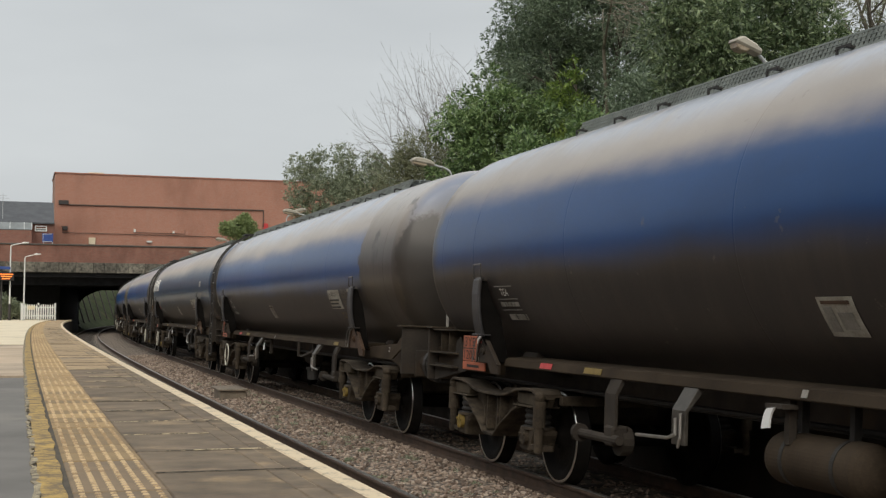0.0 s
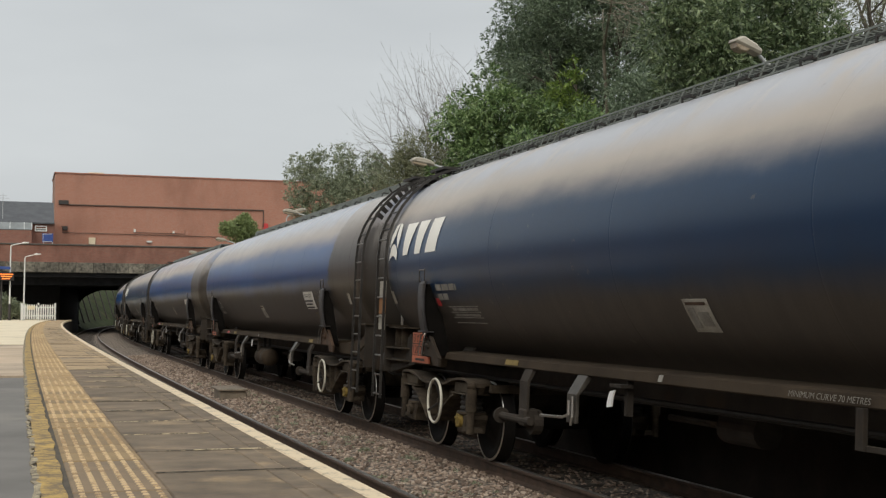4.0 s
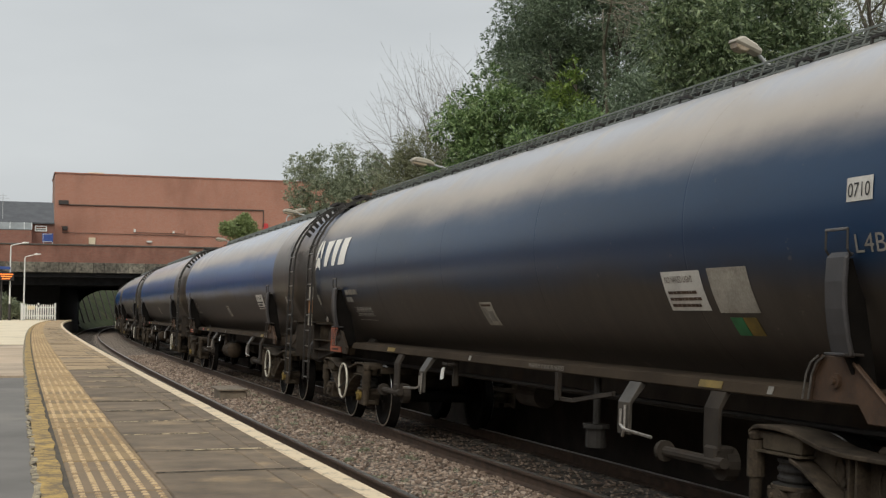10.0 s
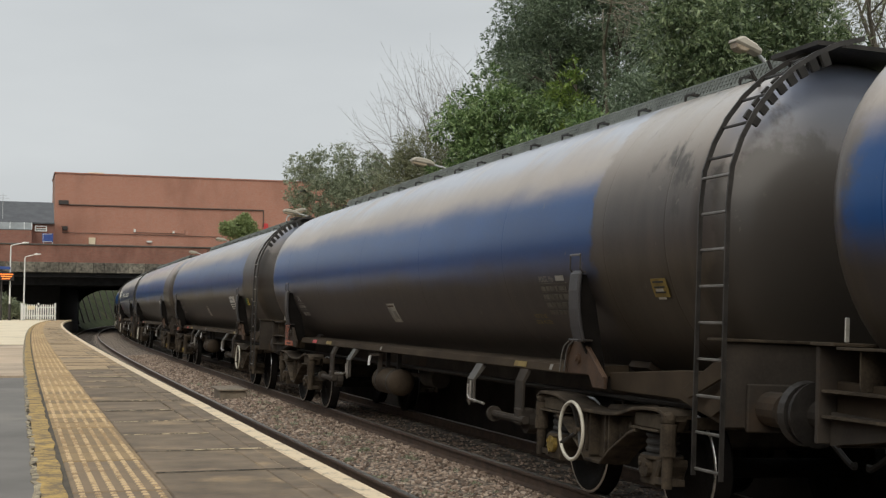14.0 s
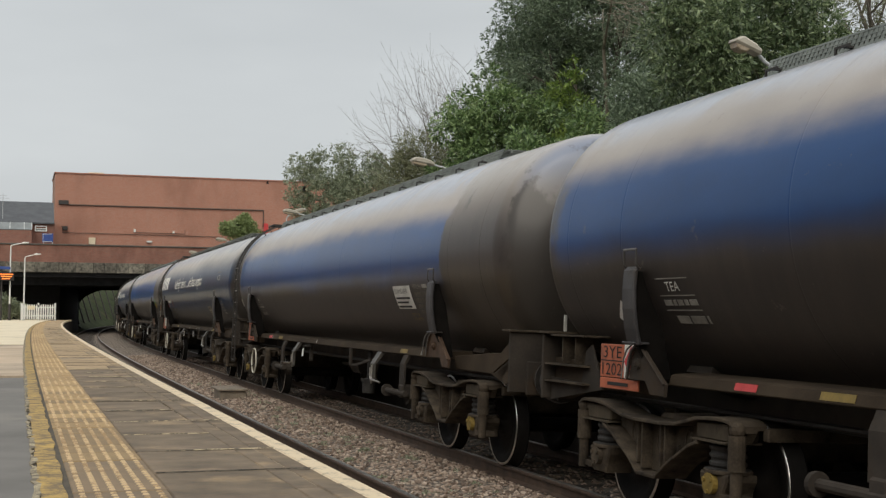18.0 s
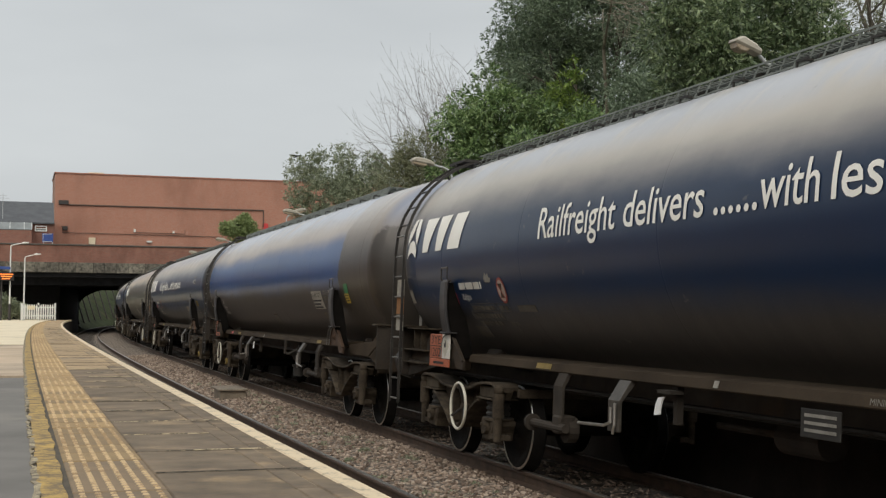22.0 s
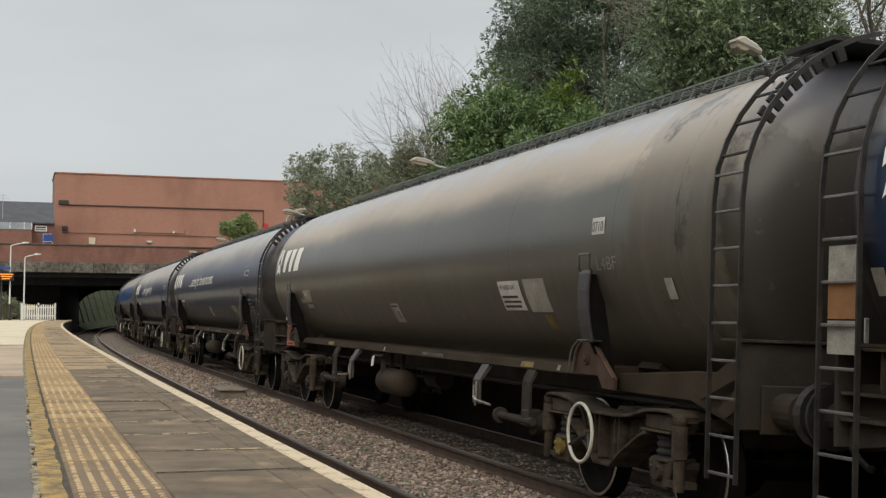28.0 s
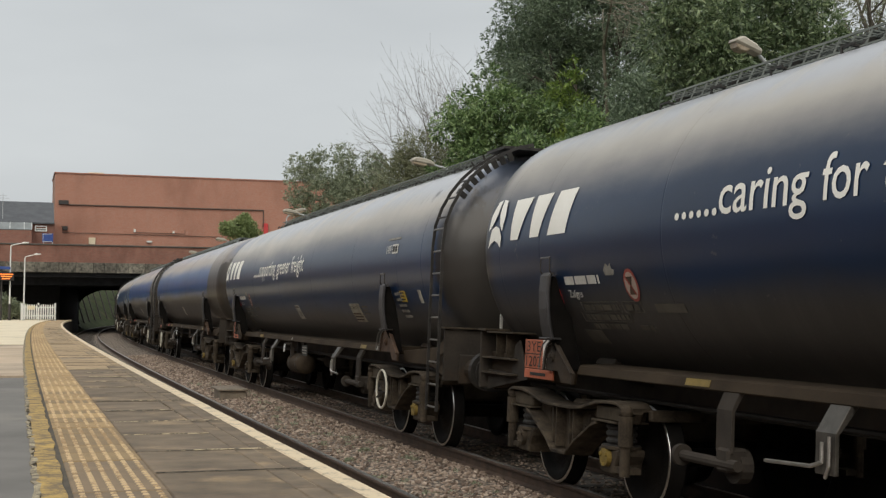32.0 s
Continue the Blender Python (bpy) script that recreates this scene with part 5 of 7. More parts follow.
def add_end(wagon, end):
    """Headstock, end platform, buffers, coupling and their brackets."""
    e = end
    def head(bm):
        box(bm, -1.25, 1.25, *sorted((e * 9.04, e * 9.08)), 0.91, 1.545, 0.006)
    part("head_flange", bmade(f"head_flange{e}", CAST, lambda bm: box(bm, -1.27, 1.27, *sorted((e * 8.86, e * 9.12)), 1.548, 1.572, 0.004)), parent=wagon)
    part("headstock", bmade(f"headstock{e}", GRIME, head), parent=wagon, label="dusty steel headstock plate")
    if e < 0:
        # slanting gussets from the sill up to the headstock
        for k, (a, q, c) in enumerate(((8.36, 1.14, 0.0), (8.66, 1.02, 0.04))):
            part("gusset", bmade(f"lead_gusset{k}", SILL, lambda bm: prism(bm, [(e * a, q), (e * (a + 0.14), q - 0.05), (e * 9.03, 1.28 - 0.2 * k), (e * 9.03, 1.46 - 0.2 * k)], -1.22 + c, -1.195 + c, "x", 0.004)), parent=wagon)
    else:
        part("end_web", bmade("end_web", GRIME, lambda bm: prism(bm, [(7.85, 1.06), (8.10, 1.46), (8.22, 1.40), (8.30, 1.10), (9.03, 1.12), (9.03, 0.90)], -1.16, -1.14, "x")), parent=wagon)
        for k, y in enumerate((8.36, 8.66)):
            part("fin", bmade(f"end_fin{k}", CAST, lambda bm: prism(bm, [(-1.21, 1.52), (-0.85, 1.52), (-1.02, 1.40), (-1.06, 1.27), (-1.21, 1.27)], y - 0.008, y + 0.008, "y")), parent=wagon)
        for k, z in enumerate((1.255, 1.09)):
            part("rib", bmade(f"end_rib{k}", CAST, lambda bm: box(bm, -1.24, -1.0, 8.12, 9.02, z - 0.009, z + 0.009)), parent=wagon)
        part("end_step", bmade(f"end_step{e}", CAST, lambda bm: box(bm, -1.26, -0.5, 8.06, 8.85, 1.525, 1.545, 0.004)), parent=wagon, label="flat end step plate")
        part("lamp_iron", bmade(f"lamp_iron{e}", WHITE, lambda bm: box(bm, -1.01, -0.975, e * 9.1, e * 9.115, 1.574, 1.74, 0.005)), parent=wagon, label="white lamp bracket")
    part("end_sill", bmade(f"end_sill{e}", SILL, lambda bm: prism(bm, [(e * 6.85, 1.22), (e * 8.2, 1.30), (e * 9.03, 1.32), (e * 9.03, 0.91), (e * 8.80, 0.92), (e * 8.16, 1.06), (e * 6.9, 1.06)], -1.12, -1.02, "x", 0.01)), parent=wagon)
    part("end_sill", bmade(f"end_sillr{e}", GRIME, lambda bm: prism(bm, [(e * 6.85, 1.22), (e * 8.2, 1.30), (e * 9.03, 1.32), (e * 9.03, 0.91), (e * 8.80, 0.92), (e * 8.16, 1.06), (e * 6.9, 1.06)], 1.02, 1.12, "x", 0.01)), parent=wagon)
    for side in (-1, 1):
        bf = part("buffer", bmade(f"buffer{side}{e}", GRIME, lambda bm: (rod(bm, (side * 0.87, e * 9.08, 1.06), (side * 0.87, e * 9.36, 1.06), 0.13, 16), rod(bm, (side * 0.87, e * 9.3, 1.06), (side * 0.87, e * 9.58, 1.06), 0.10, 14), box(bm, side * 0.87 - 0.19, side * 0.87 + 0.19, *sorted((e * 9.08, e * 9.12)), 0.88, 1.24, 0.01))), parent=wagon)
        part("buffer_head", bmade(f"buffer_head{side}{e}", LADDER, lambda bm: rod(bm, (side * 0.87, e * 9.58, 1.06), (side * 0.87, e * 9.635, 1.06), 0.235, 20, 0.22)), parent=bf)
    part("coupling", bmade(f"coupling{e}", BLACK, lambda bm: (rod(bm, (0, e * 9.05, 1.02), (0, e * 9.5, 0.98), 0.05, 8), rod(bm, (-0.09, e * 9.4, 0.98), (-0.09, e * 9.66, 0.92), 0.025, 6), rod(bm, (0.09, e * 9.4, 0.98), (0.09, e * 9.66, 0.92), 0.025, 6))), parent=wagon)
    def hose(bm):
        pts = [(-0.45, e * (9.08 + 0.5 * math.sin(k * 0.3)), 0.98 - 0.30 * math.sin(k * 0.34)) for k in range(7)]
        tube(bm, pts, 0.024, 6)
    part("brake_hose", bmade(f"brake_hose{e}", BLACK, hose), parent=wagon)


def add_ladder(wagon, e, plates):
    y = e * 8.99 - 0.17
    xs = -1.40
    lad = part("ladder", bmade(f"stile0{e}", LADDER, lambda bm: stile(bm, y - 0.2)), parent=wagon, label="dark steel end ladder over the tank")
    part("stile", bmade(f"stile1{e}", LADDER, lambda bm: stile(bm, y + 0.2)), parent=lad)
    for k in range(9):
        z = 0.60 + k * 0.27
        part("rung", bmade(f"rung{e}{k}", DULL if k < 9 else LADDER, lambda bm: rod(bm, (xs, y - 0.2, z), (xs, y + 0.2, z), 0.012, 6)), parent=lad)
    for k in range(6):
        a = 0.32 + 0.19 * k
        part("rung", bmade(f"rungc{e}{k}", LADDER, lambda bm: rod(bm, (-1.42 * math.cos(a), y - 0.2, Z_T + 1.42 * math.sin(a)), (-1.42 * math.cos(a), y + 0.2, Z_T + 1.42 * math.sin(a)), 0.012, 6)), parent=lad)
    for k, (z0, z1, m) in enumerate(((1.95, 2.18, PLATE), (1.72, 1.94, RUSTCARD), (1.50, 1.71, PLATE)) if plates else ()):
        part("ladder_plate", bmade(f"ladder_plate{e}{k}", m, lambda bm: box(bm, xs + 0.02, xs + 0.026, y - 0.16, y + 0.16, z0, z1)), parent=lad)


def stile(bm, y):
    inner = [(-1.395, 0.55), (-1.395, 2.55)] + [(-1.412 * math.cos(a), Z_T + 1.412 * math.sin(a)) for a in [0.25 + 0.16 * k for k in range(8)]]
    outer = [(-1.43, 0.55), (-1.43, 2.55)] + [(-1.45 * math.cos(a), Z_T + 1.45 * math.sin(a)) for a in [0.25 + 0.16 * k for k in range(8)]]
    prism(bm, outer + inner[::-1], y - 0.008, y + 0.008, "y")


def add_walkway(wagon, e, slotted):
    y0, y1 = (-8.6, 6.4) if e < 0 else (-6.4, 8.6)
    zt = Z_T + R_T
    def deck(bm):
        for x in (-0.30, 0.0, 0.30):
            box(bm, x - 0.012, x + 0.012, y0, y1, zt + 0.012, zt + 0.045)
        n = int((y1 - y0) / 0.075)
        for k in range(n):
            y = y0 + k * 0.075
            box(bm, -0.36, 0.36, y, y + 0.035, zt + 0.045, zt + 0.06)
    w = part("walkway", bmade(f"walkway{e}", GRATE, deck), parent=wagon, label="open grating walkway along the tank top")
    def kick(bm):
        # leaning edge of the walkway: slotted plate, or open rails and bars
        def lean(z):
            return -0.455 + (z - zt + 0.06) * 0.45
        rails = ((-0.085, -0.065), (-0.035, -0.027), (0.005, 0.013), (0.045, 0.065)) if slotted else ((-0.080, -0.062), (-0.02, -0.012), (0.052, 0.074))
        for z0, z1 in rails:
            a, b = lean(zt + z0), lean(zt + z1)
            prism(bm, [(a - 0.006, zt + z0), (a + 0.006, zt + z0), (b + 0.006, zt + z1), (b - 0.006, zt + z1)], y0, y1, "y")
        step, wide = (0.06, 0.040) if slotted else (0.20, 0.028)
        for k in range(int((y1 - y0) / step)):
            y = y0 + k * step
            a, b = lean(zt - 0.07), lean(zt + 0.055)
            vs = [bm.verts.new((x + q, yy, z)) for x, z in ((a, zt - 0.07), (b, zt + 0.055)) for q in (-0.003, 0.003) for yy in (y, y + wide)]
            for f in ((0, 1, 5, 4), (2, 6, 7, 3), (0, 4, 6, 2), (1, 3, 7, 5)):
                bm.faces.new([vs[v] for v in f])
    part("kick_plate", bmade(f"kick_plate{e}{slotted}", GRATE if slotted else GRATING, kick), parent=w, label="grey slotted edge plate" if slotted else "dark open grating edge")
    k = 0
    y = y0 + 0.5
    while y < y1:
        part("walkway_bracket", bmade(f"walkway_bracket{e}{k}{slotted}", BLACK, lambda bm: (box(bm, -0.550, -0.535, y - 0.08, y + 0.10, zt - 0.072, zt - 0.054), box(bm, -0.550, -0.535, y + 0.08, y + 0.10, zt - 0.115, zt - 0.072), box(bm, -0.54, -0.44, y - 0.02, y + 0.02, zt - 0.072, zt - 0.055), prism(bm, [(-0.44, zt - 0.10), (-0.40, zt + 0.01), (0.42, zt + 0.01), (0.42, zt - 0.10), (0.38, zt - 0.08), (0.38, zt - 0.02), (-0.36, zt - 0.02), (-0.39, zt - 0.08)], y - 0.02, y + 0.02, "y"))), parent=w)
        y += 0.95
        k += 1
    # end platform with upright guard bars by the ladder
    def guard(bm):
        yy = e * 9.0
        for k in range(7 if e < 0 else 2):
            a = 0.95 + k * 0.12
            r0, r1 = R_T - 0.02, R_T + 0.13
            rod(bm, (-r0 * math.cos(a), yy - 0.28 * e, Z_T + r0 * math.sin(a)), (-r1 * math.cos(a), yy - 0.28 * e, Z_T + r1 * math.sin(a)), 0.014, 5)
        box(bm, -0.62, 0.62, *sorted((e * 8.6, e * 9.25)), Z_T + R_T - 0.02, Z_T + R_T + 0.015)
        for k in range(8 if e < 0 else 0):
            a = 0.55 + 0.085 * k
            r0, r1 = 1.30, 1.43
            y2, y3 = sorted((e * 9.20, e * 9.23))
            vs = [bm.verts.new((-r * math.cos(q), yy2, Z_T + r * math.sin(q))) for r in (r0, r1) for q in (a, a + 0.05) for yy2 in (y2, y3)]
            bmesh.ops.convex_hull(bm, input=vs)
    part("end_landing", bmade(f"end_landing{e}", BLACK, guard), parent=w, label="black landing at the ladder head")


def add_gear(wagon, flip, blue, curve, board, late):
    """Sills, hangers, brake cylinder, air reservoirs, levers and pipes below the tank."""
    f = flip
    for side in (-1, 1):
        def sill(bm):
            prism(bm, [(side * 0.80, 1.28), (side * 1.10, 1.265), (side * 1.135, 1.25), (side * 1.158, 1.176), (side * 1.15, 1.166), (side * 1.05, 1.166), (side * 0.80, 1.2)], -6.6, 6.6, "y", 0.004)
        part("side_sill", bmade(f"side_sill{side}", SILL, sill), parent=wagon, label="dusty brown longitudinal sill")
    part("centre_sill", bmade("centre_sill", GRIME, lambda bm: (box(bm, -0.35, 0.35, -9.0, 9.0, 0.92, 1.12, 0.01),)), parent=wagon)
    for k, (y, long) in enumerate(((-4.65 if late else -4.85, 0), (-3.12 if late else -3.45, 1), (2.45, 1), (3.8, 0))):
        def hanger(bm):
            prism(bm, [(-1.15, 1.17), (-1.26, 0.99), (-1.26, 0.72), (-1.23, 0.72), (-1.23, 0.98), (-1.08, 1.17)] if long else [(-1.15, 1.17), (-1.21, 1.04), (-1.21, 0.72), (-1.18, 0.72), (-1.18, 1.03), (-1.10, 1.17)], y - 0.11, y + 0.11, "y", 0.004)
        h = part("hanger", bmade(f"hanger{k}{late}", HANGER if long else GRIME, hanger), parent=wagon, label="rubbed grey steel hanger" if long else "")
        if long:
            d = 1 if y > 0 else -1
            part("lever", bmade(f"lever{k}{late}", WORN, lambda bm: tube(bm, [(-1.285, y, 0.93), (-1.285, y, 0.80), (-1.30, y + d * 0.10, 0.765), (-1.31, y + d * 0.62, 0.745)], 0.014, 6)), parent=h, label="worn bright release lever")
            part("lever_guide", bmade(f"lever_guide{k}{late}", WORN, lambda bm: tube(bm, [(-1.28, y - 0.07, 0.97), (-1.28, y - 0.07, 0.78), (-1.27, y - 0.02, 0.70)], 0.013, 6)), parent=h)
        else:
            d = 0.72 if y < 0 else 0.62
            part("valve", bmade(f"valve{k}{late}", GRIME, lambda bm: (rod(bm, (-1.12, y, 0.62), (-1.02, y, 0.62), 0.13, 14), rod(bm, (-1.2, y - 0.2, 0.64), (-1.2, y + d, 0.64), 0.042, 10), rod(bm, (-1.2, y + d, 0.64), (-1.2, y + d + 0.05, 0.64), 0.085, 18), box(bm, -1.23, -1.06, y - 0.10, y + 0.08, 0.58, 0.76, 0.02))), parent=h)
            part("cap_ring", bmade(f"cap_ring{k}{late}", WORN, lambda bm: tube(bm, [(-1.2 + 0.07 * math.cos(q * 0.5236), y + d + 0.055, 0.64 + 0.07 * math.sin(q * 0.5236)) for q in range(13)], 0.008, 5)), parent=h)
    z0, yw = (0.90, 1.72) if f > 0 else (0.93, 1.28)
    def dial(bm):
        pts = [(yw + 0.13 * math.cos(q * 0.16 + 0.1) - 0.13, z0 + 0.19 * math.sin(q * 0.16 + 0.1)) for q in range(7)]
        prism(bm, pts + [(a - 0.095, q + 0.012) for a, q in pts[::-1]], -1.245, -1.230, "x")
    part("load_dial", bmade(f"load_dial{f}", BRIGHT, dial), parent=wagon, label="white curved load indicator plate")
    part("dial_bracket", bmade(f"dial_bracket{f}", GRIME, lambda bm: (box(bm, -1.23, -1.1, yw - 0.24, yw - 0.02, 1.10, 1.13), box(bm, -1.12, -1.06, yw - 0.16, yw - 0.10, 0.85, 1.17))), parent=wagon)
    if f > 0:
        # an open pipe frame and a valve box stand in place of the reservoir
        part("pipe_frame", bmade("pipe_frame", GRIME, lambda bm: (box(bm, -1.22, -1.18, -1.92, -1.84, 0.90, 1.17, 0.004), box(bm, -1.20, -1.17, -2.2, -1.92, 0.90, 0.94, 0.004), prism(bm, [(-2.2, 0.90), (-2.2, 0.94), (-3.10, 1.06), (-3.10, 1.02)], -1.20, -1.17, "x"))), parent=wagon)
        part("valve_box", bmade("valve_box", BLACK, lambda bm: (rod(bm, (-1.02, -2.40, 0.50), (-1.02, -2.40, 0.72), 0.10, 14), rod(bm, (-1.02, -2.40, 0.72), (-1.02, -2.40, 1.15), 0.035, 10), rod(bm, (-1.02, -2.40, 0.68), (-1.02, -2.40, 0.72), 0.13, 14))), parent=wagon)
    for k, y in enumerate((0.90,) if f < 0 else ()):
        def tankm(bm):
            rings = [(-0.60, 0.05), (-0.585, 0.10), (-0.555, 0.145), (-0.52, 0.175), (-0.48, 0.19), (0.48, 0.19), (0.52, 0.175), (0.555, 0.145), (0.585, 0.10), (0.60, 0.05)]
            hoops = [[bm.verts.new((-0.95 + r * math.cos(q * math.tau / 44), y + u, 0.74 + r * math.sin(q * math.tau / 44))) for q in range(44)] for u, r in rings]
            for ha, hb in zip(hoops, hoops[1:]):
                for q in range(44):
                    bm.faces.new((ha[q], hb[q], hb[(q + 1) % 44], ha[(q + 1) % 44]))
            bm.faces.new(hoops[0])
            bm.faces.new(hoops[-1][::-1])
            bmesh.ops.recalc_face_normals(bm, faces=bm.faces)
        part("air_reservoir", bmade(f"air_reservoir{k}{f}", SILL, tankm), parent=wagon, label="grimy cylindrical air reservoir")
        for q in (-0.3, 0.3):
            part("reservoir_strap", bmade(f"reservoir_strap{f}{q}", BLACK, lambda bm: (rod(bm, (-0.95, y + q - 0.02, 0.74), (-0.95, y + q + 0.02, 0.74), 0.195, 44), box(bm, -0.98, -0.92, y + q - 0.025, y + q + 0.025, 0.9, 1.18))), parent=wagon)
    part("brake_cylinder", bmade("brake_cylinder", GRIME, lambda bm: (rod(bm, (-0.3, 0.6, 0.80), (-0.3, 1.2, 0.80), 0.14, 16), rod(bm, (-0.3, 1.2, 0.80), (-0.3, 2.3, 0.80), 0.03, 8))), parent=wagon)
    for k, x in enumerate((-0.8, -0.5, 0.5)):
        part("brake_pipe", bmade(f"brake_pipe{k}", BLACK, lambda bm: rod(bm, (x, -8.6, 0.98 - 0.05 * k), (x, 8.6, 0.98 - 0.05 * k), 0.022, 6)), parent=wagon)
    if board:
        part("data_board", bmade("data_board", BLACK, lambda bm: box(bm, -1.195, -1.18, -0.75, -0.3, 0.93, 1.125, 0.004)), parent=wagon, label="small black data board")
        part("data_line", bmade("data_board_lines", FADED, lambda bm: [box(bm, -1.199, -1.196, -0.71, -0.35, z, z + 0.022) for z in (0.97, 1.02, 1.07)]), parent=wagon, label="lines of small white writing")
    marks = [(4.12, 4.50, OCHRE), (-4.9, -4.55, OCHRE), (0.86, 0.93, FADED), (-5.6, -5.53, FADED)] + ([(5.28, 5.58, RED)] if blue else [])
    for y0, y1, m in marks:
        part("sill_mark", bmade(f"sill_mark{y0}", m, lambda bm: prism(bm, [(-1.140, 1.243), (-1.157, 1.188), (-1.161, 1.189), (-1.144, 1.244)], y0, y1, 'y')), parent=wagon)
    if curve:
        me = lettering("curve_note", FADED, "MINIMUM CURVE 70 METRES", -1.0, 1.190, 0.062, 0.92, 1.163, shear=0.25, bend=False)
        part("curve_note", me, parent=wagon, label="small white stencilled note on the sill")


def add_placard(wagon, front, plain):
    """Orange hazard panel on the trailing end, with a flame diamond beside it, before or behind the strap's foot."""
    y = 7.19 if front else 7.38
    dx = 0.0 if front else 0.10
    p = part("hazard_panel", bmade(f"hazard_panel{front}", ORANGE, lambda bm: box(bm, dx - 1.345, dx - 1.325, y - 0.12, y + 0.34, 1.19, 1.48, 0.004)), parent=wagon, label="orange hazard code panel")
    part("contact_panel", bmade(f"contact_panel{front}", ORANGE, lambda bm: box(bm, dx - 1.345, dx - 1.325, y - 0.40, y + 0.34, 1.09, 1.182, 0.004)), parent=wagon, label="orange strip with small writing")
    part("contact_line", bmade(f"contact_line{front}", INK, lambda bm: box(bm, dx - 1.349, dx - 1.346, y - 0.22, y + 0.18, 1.12, 1.15)), parent=wagon)
    part("panel_rule", bmade(f"panel_rule{front}", INK, lambda bm: (box(bm, dx - 1.349, dx - 1.346, y - 0.11, y + 0.33, 1.330, 1.340),)), parent=p)
    part("panel_code", lettering(f"panel_code{front}", INK, "3YE", y + 0.27, 1.36, 0.15, 0.36, 1.35 - dx, bend=False), parent=p)
    part("panel_number", lettering(f"panel_number{front}", INK, "1202", y + 0.29, 1.21, 0.15, 0.39, 1.35 - dx, bend=False), parent=p)
    d = part("hazard_card", bmade(f"hazard_card{front}", WHITE, lambda bm: box(bm, dx - 1.345, dx - 1.325, y - 0.40, y - 0.13, 1.19, 1.48, 0.004)), parent=wagon, label="white card with flame sign")
    part("diamond", bmade(f"diamond{plain}{front}", CREAM if plain else RED, lambda bm: prism(bm, [(y - 0.265, 1.20), (y - 0.14, 1.335), (y - 0.265, 1.47), (y - 0.39, 1.335)], dx - 1.349, dx - 1.346, "x")), parent=d, label="pale diamond" if plain else "red diamond")
    part("flame", bmade(f"flame{front}", INK, lambda bm: prism(bm, [(y - 0.23, 1.33), (y - 0.24, 1.38), (y - 0.26, 1.37), (y - 0.265, 1.42), (y - 0.29, 1.38), (y - 0.295, 1.34), (y - 0.265, 1.32)], dx - 1.353, dx - 1.350, "x")), parent=d)


def pale_card(wagon, bar, script):
    a = bar("pale_label", GREYCARD, 6.06, 5.46, -0.53, -0.30, "grimy tin card with type code", cut=4)
    part("type_code", lettering("card_code", WHITE, "TEA", 6.02, -0.405, 0.11, 0.24, 0.011), parent=a)
    script("card_line", FADED, 6.00, 5.50, -0.50, -0.455, "", a, 0.009)
    bar("lower_card", STAIN, 6.00, 5.42, -0.67, -0.545, "dark strip with running number", cut=2)
    script("card_number", FADED, 5.94, 5.46, -0.645, -0.57, "", None, 0.009)
    for ya, yb, va, vb in ((6.36, 6.08, -0.455, -0.448), (6.36, 6.08, -0.545, -0.538), (6.36, 6.353, -0.545, -0.455), (6.087, 6.08, -0.545, -0.455)):
        bar("volume_frame", FADED, ya, yb, va, vb)
    script("volume_figures", FADED, 6.33, 6.11, -0.525, -0.47)


